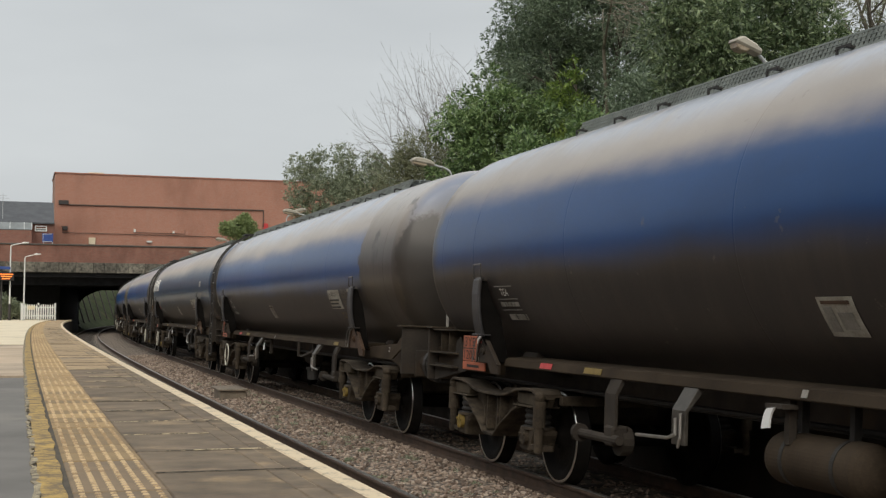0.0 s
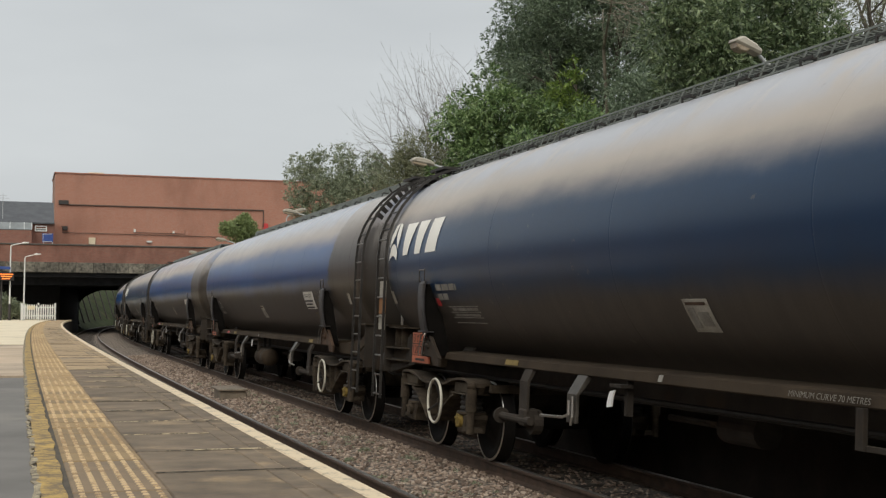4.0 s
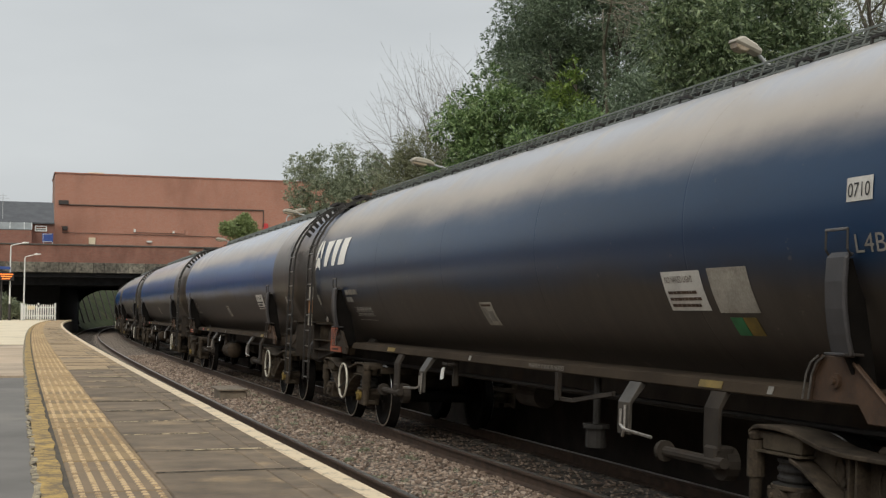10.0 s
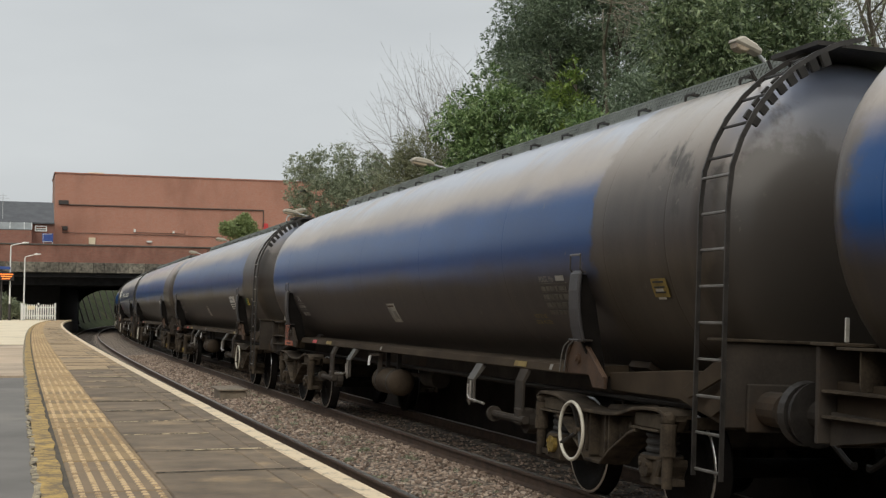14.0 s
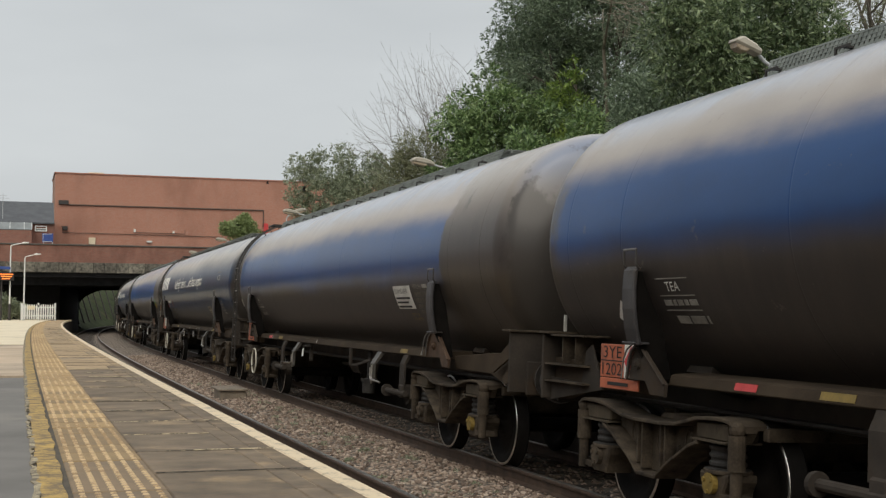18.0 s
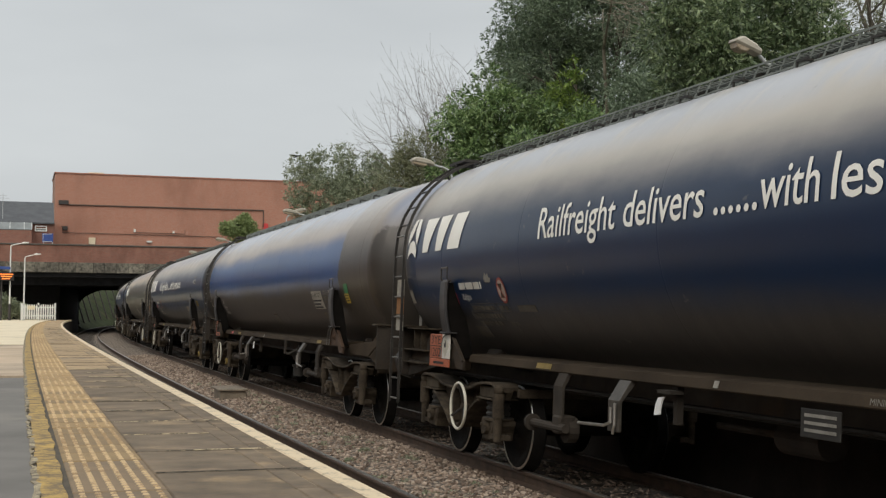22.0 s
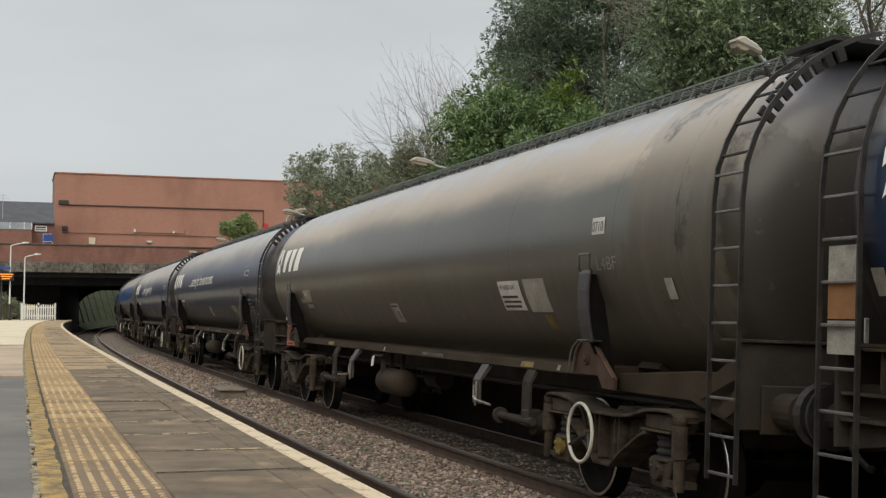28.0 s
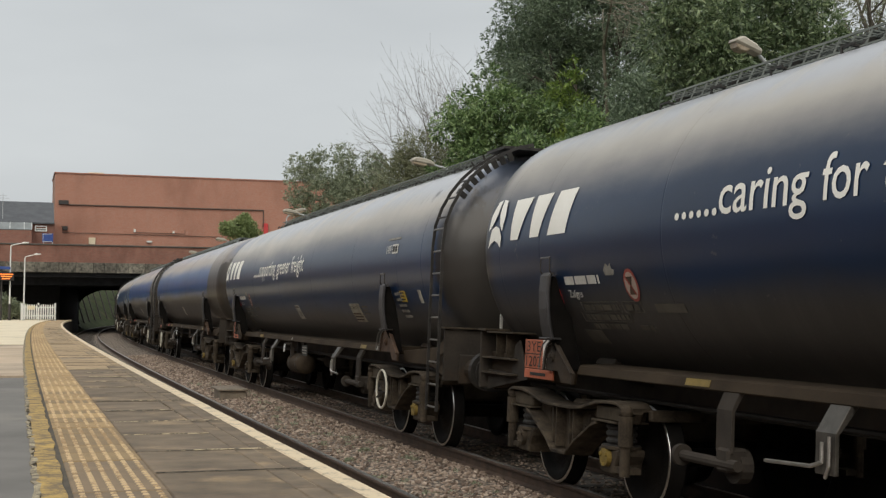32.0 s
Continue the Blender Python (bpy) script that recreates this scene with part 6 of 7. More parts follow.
def add_marks(wagon, kind, words, lad, idx):
    """Writing and labels on the near side of the tank."""
    def bar(name, mat, y0, y1, v0, v1, label="", parent=None, lift=0.004, cut=1):
        return part(name, patch(f"{name}{mat.name}{y0:.2f}{y1:.2f}{v0:.2f}{v1:.2f}", mat, y1, y0, v0, v1, lift, 0.003, cut), parent=parent or wagon, label=label)
    def script(name, mat, y0, y1, v0, v1, label="", parent=None, lift=0.004):
        rng = random.Random(round(1000 * (abs(y0) + 3 * abs(v0))))
        verts, faces, y = [], [], y0
        while y > y1 + 0.02:
            q = max(y1, y - (v1 - v0) * rng.uniform(0.9, 3.2))
            k = len(verts)
            verts += [on_tank(yy, v, lf) for lf in (lift, lift + 0.003) for yy, v in ((y, v0), (q, v0), (q, v1), (y, v1))]
            faces += [(k + 4, k + 5, k + 6, k + 7), (k, k + 1, k + 5, k + 4), (k + 1, k + 2, k + 6, k + 5), (k + 2, k + 3, k + 7, k + 6), (k + 3, k, k + 4, k + 7)]
            y = q - (v1 - v0) * 0.45
        ob = part(name, once(f"{name}{mat.name}{y0:.2f}{y1:.2f}{v0:.2f}{v1:.2f}", lambda: grid_mesh(name, verts, faces, mat)), parent=parent or wagon, label=label)
        ob["kind"] = "stuff"
        return ob
    if kind == "blue":
        part("type_code", lettering("type_code", WHITE, "TEA", 6.48, -0.510, 0.115, 0.225), parent=wagon, label="white stencilled type code")
        bar("stencil_rule", FADED, 6.62, 6.10, -0.408, -0.400)
        bar("stencil_rule", FADED, 6.62, 6.05, -0.553, -0.545)
        script("stencil_line", FADED, 6.58, 6.05, -0.635, -0.585, "line of small white figures")
        bar("stencil_rule", FADED, 6.60, 6.03, -0.682, -0.674)
        script("number_line", FADED, 6.48, 5.98, -0.80, -0.73, "white running number")
    else:
        if kind != "slate":
            dy = -0.6 if idx == 11 else 0.0
            script("number_line", WHITE if words else FADED, 6.62 + dy, 5.86 + dy, -0.42, -0.34, "white running number")
            if not words:
                script("number_line", FADED, 6.62, 6.20, -0.54, -0.46)
            part("class_code", lettering(f"class_code{dy}", WHITE, "Zafgns", 6.60 + dy, -0.545, 0.105, 0.30), parent=wagon, label="white stencilled class letters") if words else None
        if words:
            ink = FADED if idx == 11 else STAIN
            bar("red_label", RED, 7.02 + dy, 6.80 + dy, -0.60, -0.46, "red label with pale lines", cut=2)
            script("red_label_line", PLATE, 6.99 + dy, 6.83 + dy, -0.525, -0.505, "", None, 0.009)
            bar("blank_plate", STAIN, 6.66 + dy, 6.28 + dy, -1.06, -0.90, "", cut=3)
            for k, (ya, yb, va, vb) in enumerate(((6.42, 5.62, -0.60, -0.595), (6.42, 5.62, -0.70, -0.695), (6.50, 5.50, -0.80, -0.795), (5.56, 5.20, -0.60, -0.595), (5.56, 5.20, -0.70, -0.695), (6.42, 6.415, -0.70, -0.60), (5.62, 5.615, -0.70, -0.60), (5.56, 5.555, -0.70, -0.60), (5.20, 5.195, -0.70, -0.60), (6.50, 6.495, -0.80, -0.70), (5.50, 5.495, -0.80, -0.70))):
                bar("table_rule", ink, ya + dy, yb + dy, va, vb)
            for k in range(3):
                script("table_figures", ink, 6.36 + dy + 0.06 * (k == 1), 5.66 + dy - 0.12 * (k == 1), -0.68 - 0.1 * k, -0.625 - 0.1 * k)
            script("table_figures", ink, 5.50 + dy, 5.25 + dy, -0.68, -0.625)
            script("table_figures", ink, 5.42 + dy, 5.18 + dy, -0.88, -0.83)
        for k in range(4 if kind == "navy" and not words else 0):
            bar("load_grid_rule", FADED, 6.35, 5.30, -0.64 - 0.075 * k, -0.63 - 0.075 * k)
        if kind == "navy" and not words:
            script("load_grid_text", FADED, 6.25, 5.35, -0.69, -0.655)
            script("load_grid_text", FADED, 6.25, 5.35, -0.765, -0.735)
        if words:
            part("ring_sign", flat_shape(f"ring_sign{dy}", SIGNRED, [[(0.13 * math.cos(q * 0.3927), 0.17 + 0.15 * math.sin(q * 0.3927)) for q in range(16)]], 5.25 + 1.3 * dy, -0.62), parent=wagon, label="red round sign with pale centre")
            part("ring_centre", flat_shape(f"ring_centre{dy}", SIGNPALE, [[(0.105 * math.cos(q * 0.3927), 0.17 + 0.122 * math.sin(q * 0.3927)) for q in range(16)]], 5.25 + 1.3 * dy, -0.62, 0.009), parent=wagon)
            part("gear_sign", flat_shape(f"gear_sign{dy}", FADED, [[(0.10 * math.cos(q * 0.3927) * (1.2 if q % 2 else 0.8), 0.17 + 0.10 * math.sin(q * 0.3927) * (1.2 if q % 2 else 0.8)) for q in range(9)]], 5.62 + 1.2 * dy, -0.52), parent=wagon)
            bar("type_box", STAIN, 4.95, 4.45, -0.70, -0.62)
            part("ring_glyph", flat_shape(f"ring_glyph{dy}", RUSTY, [[(-0.06, 0.09), (0.06, 0.09), (0.015, 0.17), (0.06, 0.25), (-0.06, 0.25), (-0.015, 0.17)]], 5.25 + 1.3 * dy, -0.62, 0.012), parent=wagon)
            part("ring_slash", flat_shape(f"ring_slash{dy}", SIGNRED, [[(-0.075, 0.245), (-0.06, 0.26), (0.075, 0.095), (0.06, 0.08)]], 5.25 + 1.3 * dy, -0.62, 0.014), parent=wagon)
        pale_card(wagon, bar, script) if idx == 12 else None
        if idx in (1, 17, 21):
            bar("red_label", RED, 6.75, 6.60, -0.62, -0.52)
    part("warning_diamond", flat_shape("warning_diamond", WHITE, [[(0, 0), (0.17, 0.17), (0.0, 0.34), (-0.17, 0.17)]], 7.38, -0.92), parent=wagon, label="white environmental hazard diamond")
    part("fish_mark", flat_shape("fish_mark", INK, [[(-0.05, 0.12), (0.07, 0.12), (0.02, 0.15), (0.0, 0.2), (-0.03, 0.15)]], 7.42, -0.90, 0.009, 2), parent=wagon)
    # plates beside the leading strap
    if kind == "blue":
        y = -4.75 if idx == 3 else -4.60
        fresh = idx in (2, 3, 4, 5, 7, 8, 12)
        if idx not in (6, 15, 18):
            a = bar("notice_plate", WHITE if fresh else PLATE, y, y - 0.80, -0.66, -0.33, "white notice plate with black writing", cut=4)
            part("notice_words", lettering("notice_words", INK, "NO NAKED LIGHT", y - 0.05, -0.435, 0.095, 0.62, 0.011), parent=a)
            for k, (u, w) in enumerate(((0.05, 0.70), (0.05, 0.58), (0.05, 0.66))):
                script("notice_line", INK, y - u, y - w, -0.515 - k * 0.062, -0.487 - k * 0.062, "", a, 0.009)
        part("shunt_note", lettering("shunt_note", OCHRE, "NOT TO BE", y - 0.48, -0.77, 0.065, 0.33), parent=wagon, label="small yellow stencilled note")
        part("shunt_note", lettering("shunt_note_b", OCHRE, "LOOSE SHUNTED", y - 0.45, -0.84, 0.065, 0.42), parent=wagon)
        part("pool_words", lettering("pool_words", FADED, "POOL No", y - 0.96, -0.38, 0.085, 0.36), parent=wagon, label="white stencilled pool mark")
        bar("pool_number", FADED, y - 1.38, y - 1.58, -0.375, -0.325)
        for k in range(4):
            bar("pool_rule", STAIN, y - 0.94, y - 1.62, -0.402 - k * 0.085, -0.396 - k * 0.085)
            script("pool_line", STAIN, y - 0.96, y - 1.58 - 0.02 * (k % 3), -0.472 - k * 0.085, -0.427 - k * 0.085)
    else:
        y, low = (-4.0, -0.22) if words else (-4.16, 0.0)
        a = bar("notice_plate", GREYCARD if words else WHITE if idx in (4, 12) else PLATE, y, y - 0.62, low - 0.68, low - 0.35, "soiled notice plate with faint writing", cut=4)
        part("notice_words", lettering(f"notice_words_small{low}", RUSTY, "NO NAKED LIGHT", y - 0.05, low - 0.44, 0.075, 0.45, 0.011), parent=a)
        for k in range(3):
            script("notice_line", RUSTY, y - 0.05, y - 0.52 - 0.04 * (k % 2), low - 0.535 - k * 0.055, low - 0.51 - k * 0.055, "", a, 0.009)
        if idx in (1, 4, 12, 17):
            bar("data_plate", PLATE, y - 0.74, y - 1.30, -0.70, -0.34, "yellowed blank plate", cut=4)
        else:
            for k in range(3):
                script("data_line", STAIN, y - 0.74, y - 1.08 + 0.06 * (k % 2), low - 0.42 - k * 0.06, low - 0.39 - k * 0.06)
        if not words:
            bar("yellow_tag", OCHRE, y - 1.02, y - 1.2, -0.90, -0.74, "", cut=2)
            if idx == 4:
                bar("green_tag", GREEN, y - 0.84, y - 1.01, -0.90, -0.74, "", cut=2)
    # running digits on the sill, chalked white
    for y, digit, x in {1: ((-7.98, "2", 1.131),), 2: ((5.20, "3", 1.163), (-6.12, "5", 1.163)), 3: ((5.20, "6", 1.163), (-6.12, "4", 1.163)), 8: ((5.20, "6", 1.163),), 6: ((-6.12, "5", 1.163),), 0: ((-7.98, "2", 1.131),)}.get(idx, ()):
        part("sill_digit", lettering(f"sill_digit{digit}{y}", WHITE, digit, y, 1.182, 0.095, 0.07, x, shear=0.2, bend=False), parent=wagon)
    # small picture label near the middle of the tank
    if idx not in (8, 9, 11):
        v = -1.02 if idx == 10 else -0.85
        c = {-1: 0.25, 0: 0.90, 3: -0.65, 10: -0.5}.get(idx, 0.0)
        m = bar("mid_label", STAIN if idx in (10, 18) else PLATE, c + 0.43, c + 0.04, v - 0.03, v + 0.27, "small soiled label with faded picture", cut=4)
        bar("label_picture", STAIN if idx in (10, 18) else FADED, c + 0.25, c + 0.09, v + 0.03, v + 0.16, "", m, 0.009, 2)
        bar("label_line", STAIN if idx in (10, 18) else FADED, c + 0.39, c + 0.29, v + 0.01, v + 0.20, "", m, 0.009, 2)
        bar("label_line", RUSTY, c + 0.39, c + 0.08, v + 0.22, v + 0.245, "", m, 0.009)
    beside = idx in (7, 16)
    if idx in (7, 10, 16):
        bar("green_label", GREEN, *((-7.12, -7.24, -0.56, -0.40) if beside else (-7.15, -7.40, -0.40, -0.24)), "", cut=2)
    if idx in (7, 10, 11, 6, 14):
        yy = -7.95 if idx == 6 else -7.25 if beside else -7.12
        yl = bar("yellow_label", OCHRE if idx == 6 else YELLOW, yy, yy - 0.26, -0.56, -0.40, "", cut=2)
        for k in range(3):
            bar("label_line", INK, yy - 0.04, yy - 0.22, -0.525 + 0.045 * k, -0.51 + 0.045 * k, "", yl, 0.009)
    bar("end_sticker", PLATE, *((-8.0, -8.13) if lad < 0 else (8.66, 8.54)), -0.58, -0.40, "small pale warning sticker", cut=2)
    if kind != "blue":
        if words:
            part("load_code", lettering("load_code_high", WHITE, "L4BF", -6.62, 0.13, 0.165, 0.25), parent=wagon, label="white stencilled loading code")
            lp = bar("load_plate", WHITE, -6.92, -7.20, 0.12, 0.25, "small white date plate", cut=2)
            script("date_figures", INK, -6.95, -7.17, 0.145, 0.225, "", lp, 0.009)
            script("load_line", FADED, -6.62, -7.26, 0.315, 0.345)
            for k in range(5):
                script("tare_line", FADED, -6.86 - 0.02 * k, -7.22 - 0.02 * k, -0.46 - k * 0.085, -0.42 - k * 0.085)
        else:
            part("load_code", lettering("load_code", FADED, "L4BF", -6.78, -0.30, 0.17, 0.40), parent=wagon, label="white stencilled loading code")
            lp = bar("load_plate", WHITE, -6.72, -6.98, 0.02, 0.17, "small white date plate", cut=2)
            part("date_figures", lettering("date_figures", INK, "0710", -6.74, 0.045, 0.13, 0.22, 0.011), parent=lp)
        # emblem: three petals, then three plain slanting blocks
        em = [[(0.02, -0.02), (0.10, 0.03), (0.20, 0.06), (0.30, 0.03), (0.38, -0.02), (0.40, 0.09), (0.31, 0.19), (0.20, 0.22), (0.09, 0.19)], [(0.0, 0.17), (0.10, 0.24), (0.17, 0.34), (0.20, 0.52), (0.09, 0.50), (0.0, 0.34)], [(0.24, 0.52), (0.36, 0.50), (0.43, 0.32), (0.40, 0.15), (0.31, 0.23), (0.24, 0.36)]]
        part("emblem", flat_shape(f"emblem{idx in (11, 12)}", LOGO, em, 8.62 - 0.13 * (idx in (11, 12)), 0.035), parent=wagon, label="white three-petal emblem")
        for k, (y0, w) in enumerate(((8.04, 0.41), (7.48, 0.37), (6.95, 0.43))):
            sl, nip = 0.13, (0.10, 0.07, 0.0)[k]
            part("logo_block", flat_shape(f"logo_block{k}{idx in (11, 12)}", LOGO, [[(nip, 0.0), (w - nip, 0.0), (w + sl, 0.44), (sl - nip * 0.6, 0.44)]], y0 - 0.13 * (idx in (11, 12)), 0.075), parent=wagon, label="white slanting block of the operator's sign")
    if words:
        y0, y1 = {9: (4.07, -3.38), 11: (4.42, -2.95), 13: (4.36, -1.20), 14: (4.44, -0.92)}[idx]
        def weight(w):
            return sum(0.50 if c == "." else 0.62 if c in "filtr" else 1.35 if c in "mw" else 0.86 if w == "congestion" else 1.0 for c in w)
        bits = words.replace(DOTS, DOTS + " ").split()
        gaps = [0.0 if w == DOTS else 0.55 for w in bits[:-1]] + [0.0]
        k = (y0 - y1) / (sum(weight(w) for w in bits) + sum(gaps))
        y = y0
        for w, g in zip(bits, gaps):
            part("slogan_word" if w != DOTS else "slogan_dots", lettering(f"word{w}{y:.2f}", LOGO, w, y, 0.055, 0.45, weight(w) * k * 0.97, bold=0.003), parent=wagon, label="white painted word of a slogan")
            y -= (weight(w) + g) * k


def build_wagon(idx, kind, lad, words):
    tone = {"blue": "blue tank wagon under dust and grime", "navy": "navy tank wagon with white emblem", "slate": "dark grey tank wagon with white emblem"}[kind]
    if words:
        tone = "navy tank wagon with emblem and slogan"
    tone += ", ladder at leading end" if lad < 0 else ", ladder at trailing end"
    w = thing("tank_wagon", wagon_pose(idx, 0.0), tone, "tank wagon", "wagons of the train")
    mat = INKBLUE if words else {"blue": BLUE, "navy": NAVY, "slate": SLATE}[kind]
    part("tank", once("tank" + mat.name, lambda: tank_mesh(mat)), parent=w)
    wheels = []
    for e in (-1, 1):
        wheels += add_bogie(w, e * BOGIE, lad == e, (-1, 0, 1)[(idx * 5 + e) % 3])
        for side in (-1, 1):
            add_saddle(w, side, e)
        add_end(w, e)
    add_gear(w, lad, kind == 'blue', idx in (1, 4, 9, 12, 13), bool(words), idx in (13, 14))
    add_ladder(w, lad, kind != 'blue' and lad > 0)
    add_walkway(w, lad, kind == "blue")
    add_placard(w, idx == 9, bool(words))
    add_marks(w, kind, words, lad, idx)
    return w, wheels


TRAIN = [(-1, "blue", -1, ""), (0, "blue", 1, ""), (1, "navy", 1, ""), (2, "blue", -1, ""), (3, "blue", 1, ""), (4, "navy", 1, ""), (5, "blue", -1, ""), (6, "blue", -1, ""), (7, "blue", -1, ""), (8, "blue", 1, ""), (9, "navy", 1, "Railfreight delivers " + DOTS + "with less congestion"), (10, "blue", 1, ""), (11, "navy", 1, "Railfreight delivers " + DOTS + "with less emissions"), (12, "slate", -1, ""), (13, "navy", -1, DOTS + "caring for the environment"), (14, "navy", -1, DOTS + "supporting greener freight"), (15, "blue", 1, ""), (16, "blue", -1, ""), (17, "navy", 1, ""), (18, "blue", 1, ""), (19, "blue", -1, ""), (20, "blue", 1, ""), (21, "navy", -1, ""), (22, "blue", 1, "")]
WAGONS, WHEELS = [], []
for idx, kind, lad, words in TRAIN:
    w, ws = build_wagon(idx, kind, lad, words)
    WAGONS.append((idx, w))
    WHEELS += ws


# ---- platform furniture ----
def swan_lamp(s, d, reach, height, head_len, turn, base_z=TOP, tilt=12.0, label="galvanised lamp post with beige swan-neck lantern"):
    """A post with a curved neck; the head hangs out towards local -x."""
    lp = thing("lamp_post", stand(s, d, base_z, turn), label, "lamp post", "platform lamps")
    bm = bmesh.new()
    rod(bm, (0, 0, 0), (0, 0, 1.1), 0.085, 12)
    rod(bm, (0, 0, 1.1), (0, 0, height - 0.35), 0.055, 12, 0.04)
    part("post", bm, GALV, lp)
    bm = bmesh.new()
    pts = [(0, 0, height - 0.36), (0, 0, height - 0.2), (-0.05, 0, height - 0.08), (-0.16, 0, height - 0.01), (-reach, 0, height + reach * math.tan(radians(tilt)))]
    tube(bm, pts, 0.026, 8)
    part("neck", bm, GALV, lp)
    m = Matrix.Translation(pts[-1]) @ Matrix.Rotation(radians(tilt), 4, "Y")
    bm = bmesh.new()
    L = head_len
    poly = [(0.02, -0.03), (0.02, 0.04), (-0.10, 0.09), (-0.30, 0.115), (-L + 0.08, 0.10), (-L, 0.03), (-L, -0.01), (-L + 0.05, -0.02)]
    prism(bm, poly, -0.12, 0.12, "y", 0.03)
    bmesh.ops.transform(bm, verts=bm.verts, matrix=m)
    h = part("lantern", bm, LAMPHEAD, lp, "weathered beige lantern shell")
    bm = bmesh.new()
    prism(bm, [(-0.16, -0.022), (-L + 0.03, -0.022), (-L + 0.06, -0.075), (-0.30, -0.10), (-0.20, -0.08)], -0.10, 0.10, "y", 0.015)
    bmesh.ops.transform(bm, verts=bm.verts, matrix=m)
    part("bowl", bm, DIFFUSER, h, "yellowed lamp bowl")
    return lp


swan_lamp(16.0, 4.0, 0.27, 4.41, 0.43, 0.0, tilt=19.0)
for s in (31.0, 48.5, 69.0, 85.0, 103.0):
    swan_lamp(s, 4.1, 0.50, 4.43, 0.58, 0.0, tilt=8.0)
swan_lamp(52.5, 3.9, 0.25, 4.75, 0.60, 150.0)


def near_lamps():
    for x, y, hgt, reach in ((-0.21, 99.0, 5.35, 0.75), (0.80, 102.0, 4.65, 0.65)):
        lp = thing("lamp_post", pose(x, y, TOP), "slim pale lamp post with straight outreach arm", "lamp post", "near platform lamps")
        bm = bmesh.new()
        rod(bm, (0, 0, 0), (0, 0, 1.2), 0.10, 10)
        part("base_sleeve", bm, PIPE if x < 0 else GALV, lp, "dark sleeve at the foot")
        bm = bmesh.new()
        rod(bm, (0, 0, 1.2), (0, 0, hgt), 0.06, 10, 0.045)
        part("post", bm, WHITEP, lp)
        bm = bmesh.new()
        tube(bm, [(0, 0, hgt), (0.08, 0, hgt + 0.10), (reach, 0, hgt + 0.25)], 0.032, 8)
        part("arm", bm, WHITEP, lp)
        bm = bmesh.new()
        prism(bm, [(reach, hgt + 0.22), (reach, hgt + 0.32), (reach + 0.15, hgt + 0.37), (reach + 0.5, hgt + 0.33), (reach + 0.5, hgt + 0.26)], -0.1, 0.1, "y", 0.02)
        part("lantern", bm, WHITEP, lp)


near_lamps()


def picket_fence():
    f = thing("picket_fence", pose(0.63, 100.0, TOP), "white-painted wooden picket fence and gate across platform end", "fence")
    n = 15
    bm = bmesh.new()
    prism(bm, [(-0.045, 0.08), (0.045, 0.08), (0.045, 1.12), (0.0, 1.2), (-0.045, 1.12)], -0.012, 0.012, "y")
    pk = mesh_of("picket", bm, WHITEP)
    for k in range(n):
        part("picket", pk, parent=f, m=pose(0.08 + k * 2.25 / (n - 1), 0, 0))
    for z in (0.3, 0.92):
        bm = bmesh.new()
        box(bm, 0.0, 2.34, 0.013, 0.055, z, z + 0.09)
        part("fence_rail", bm, WHITEP, f)
    for x in (0.0, 1.18, 2.36):
        bm = bmesh.new()
        box(bm, x - 0.06, x + 0.06, 0.056, 0.17, 0, 1.28, 0.01)
        part("fence_post", bm, WHITEP, f)
    bm = bmesh.new()
    box(bm, 0.42, 0.95, -0.04, -0.013, 0.80, 1.08, 0.01)
    part("notice", bm, PALE, f, "pale notice on the fence")
    bm = bmesh.new()
    box(bm, 1.13, 1.23, -0.03, -0.0125, 0.98, 1.14)
    part("latch", bm, PIPE, f)


picket_fence()


def departure_board():
    b = thing("departure_board", pose(-0.44, 98.6, TOP), "dark departure board with glowing orange lines on post", "departure board")
    bm = bmesh.new()
    rod(bm, (-0.35, 0.1, 0), (-0.35, 0.1, 3.95), 0.06, 10)
    part("post", bm, PIPE, b)
    bm = bmesh.new()
    box(bm, -0.55, 0.5, -0.12, 0.12, 2.86, 3.46, 0.02)
    c = part("casing", bm, BLACK, b)
    for k in range(3):
        bm = bmesh.new()
        box(bm, -0.48 + 0.08 * k, 0.43 - 0.07 * (k % 2) - 0.2 * (k == 2), -0.128, -0.121, 3.29 - k * 0.16, 3.36 - k * 0.16)
        part("lit_line", bm, LED, c, "orange glowing line of text")
    bm = bmesh.new()
    box(bm, -0.6, 0.25, -0.05, 0.05, 3.68, 3.88, 0.01)
    part("name_board", bm, BLUEP, b, "blue sign plate")


departure_board()


BOXSTONE = surface("dusty_concrete", (0.13, 0.105, 0.078), (0.27, 0.225, 0.17), 5, 40, 0.9, 0, 0.5, 0.01)


def cable_box():
    c = thing("track_cable_box", stand(28.3, -1.82, -0.10), "weathered concrete cable box lying in ballast", "cable box")
    bm = bmesh.new()
    box(bm, -0.28, 0.28, -0.5, 0.5, -0.03, 0.18, 0.015)
    part("body", bm, BOXSTONE, c)
    bm = bmesh.new()
    box(bm, -0.31, 0.31, -0.56, 0.9, 0.183, 0.225, 0.01)
    part("lid", bm, BOXSTONE, c)


cable_box()


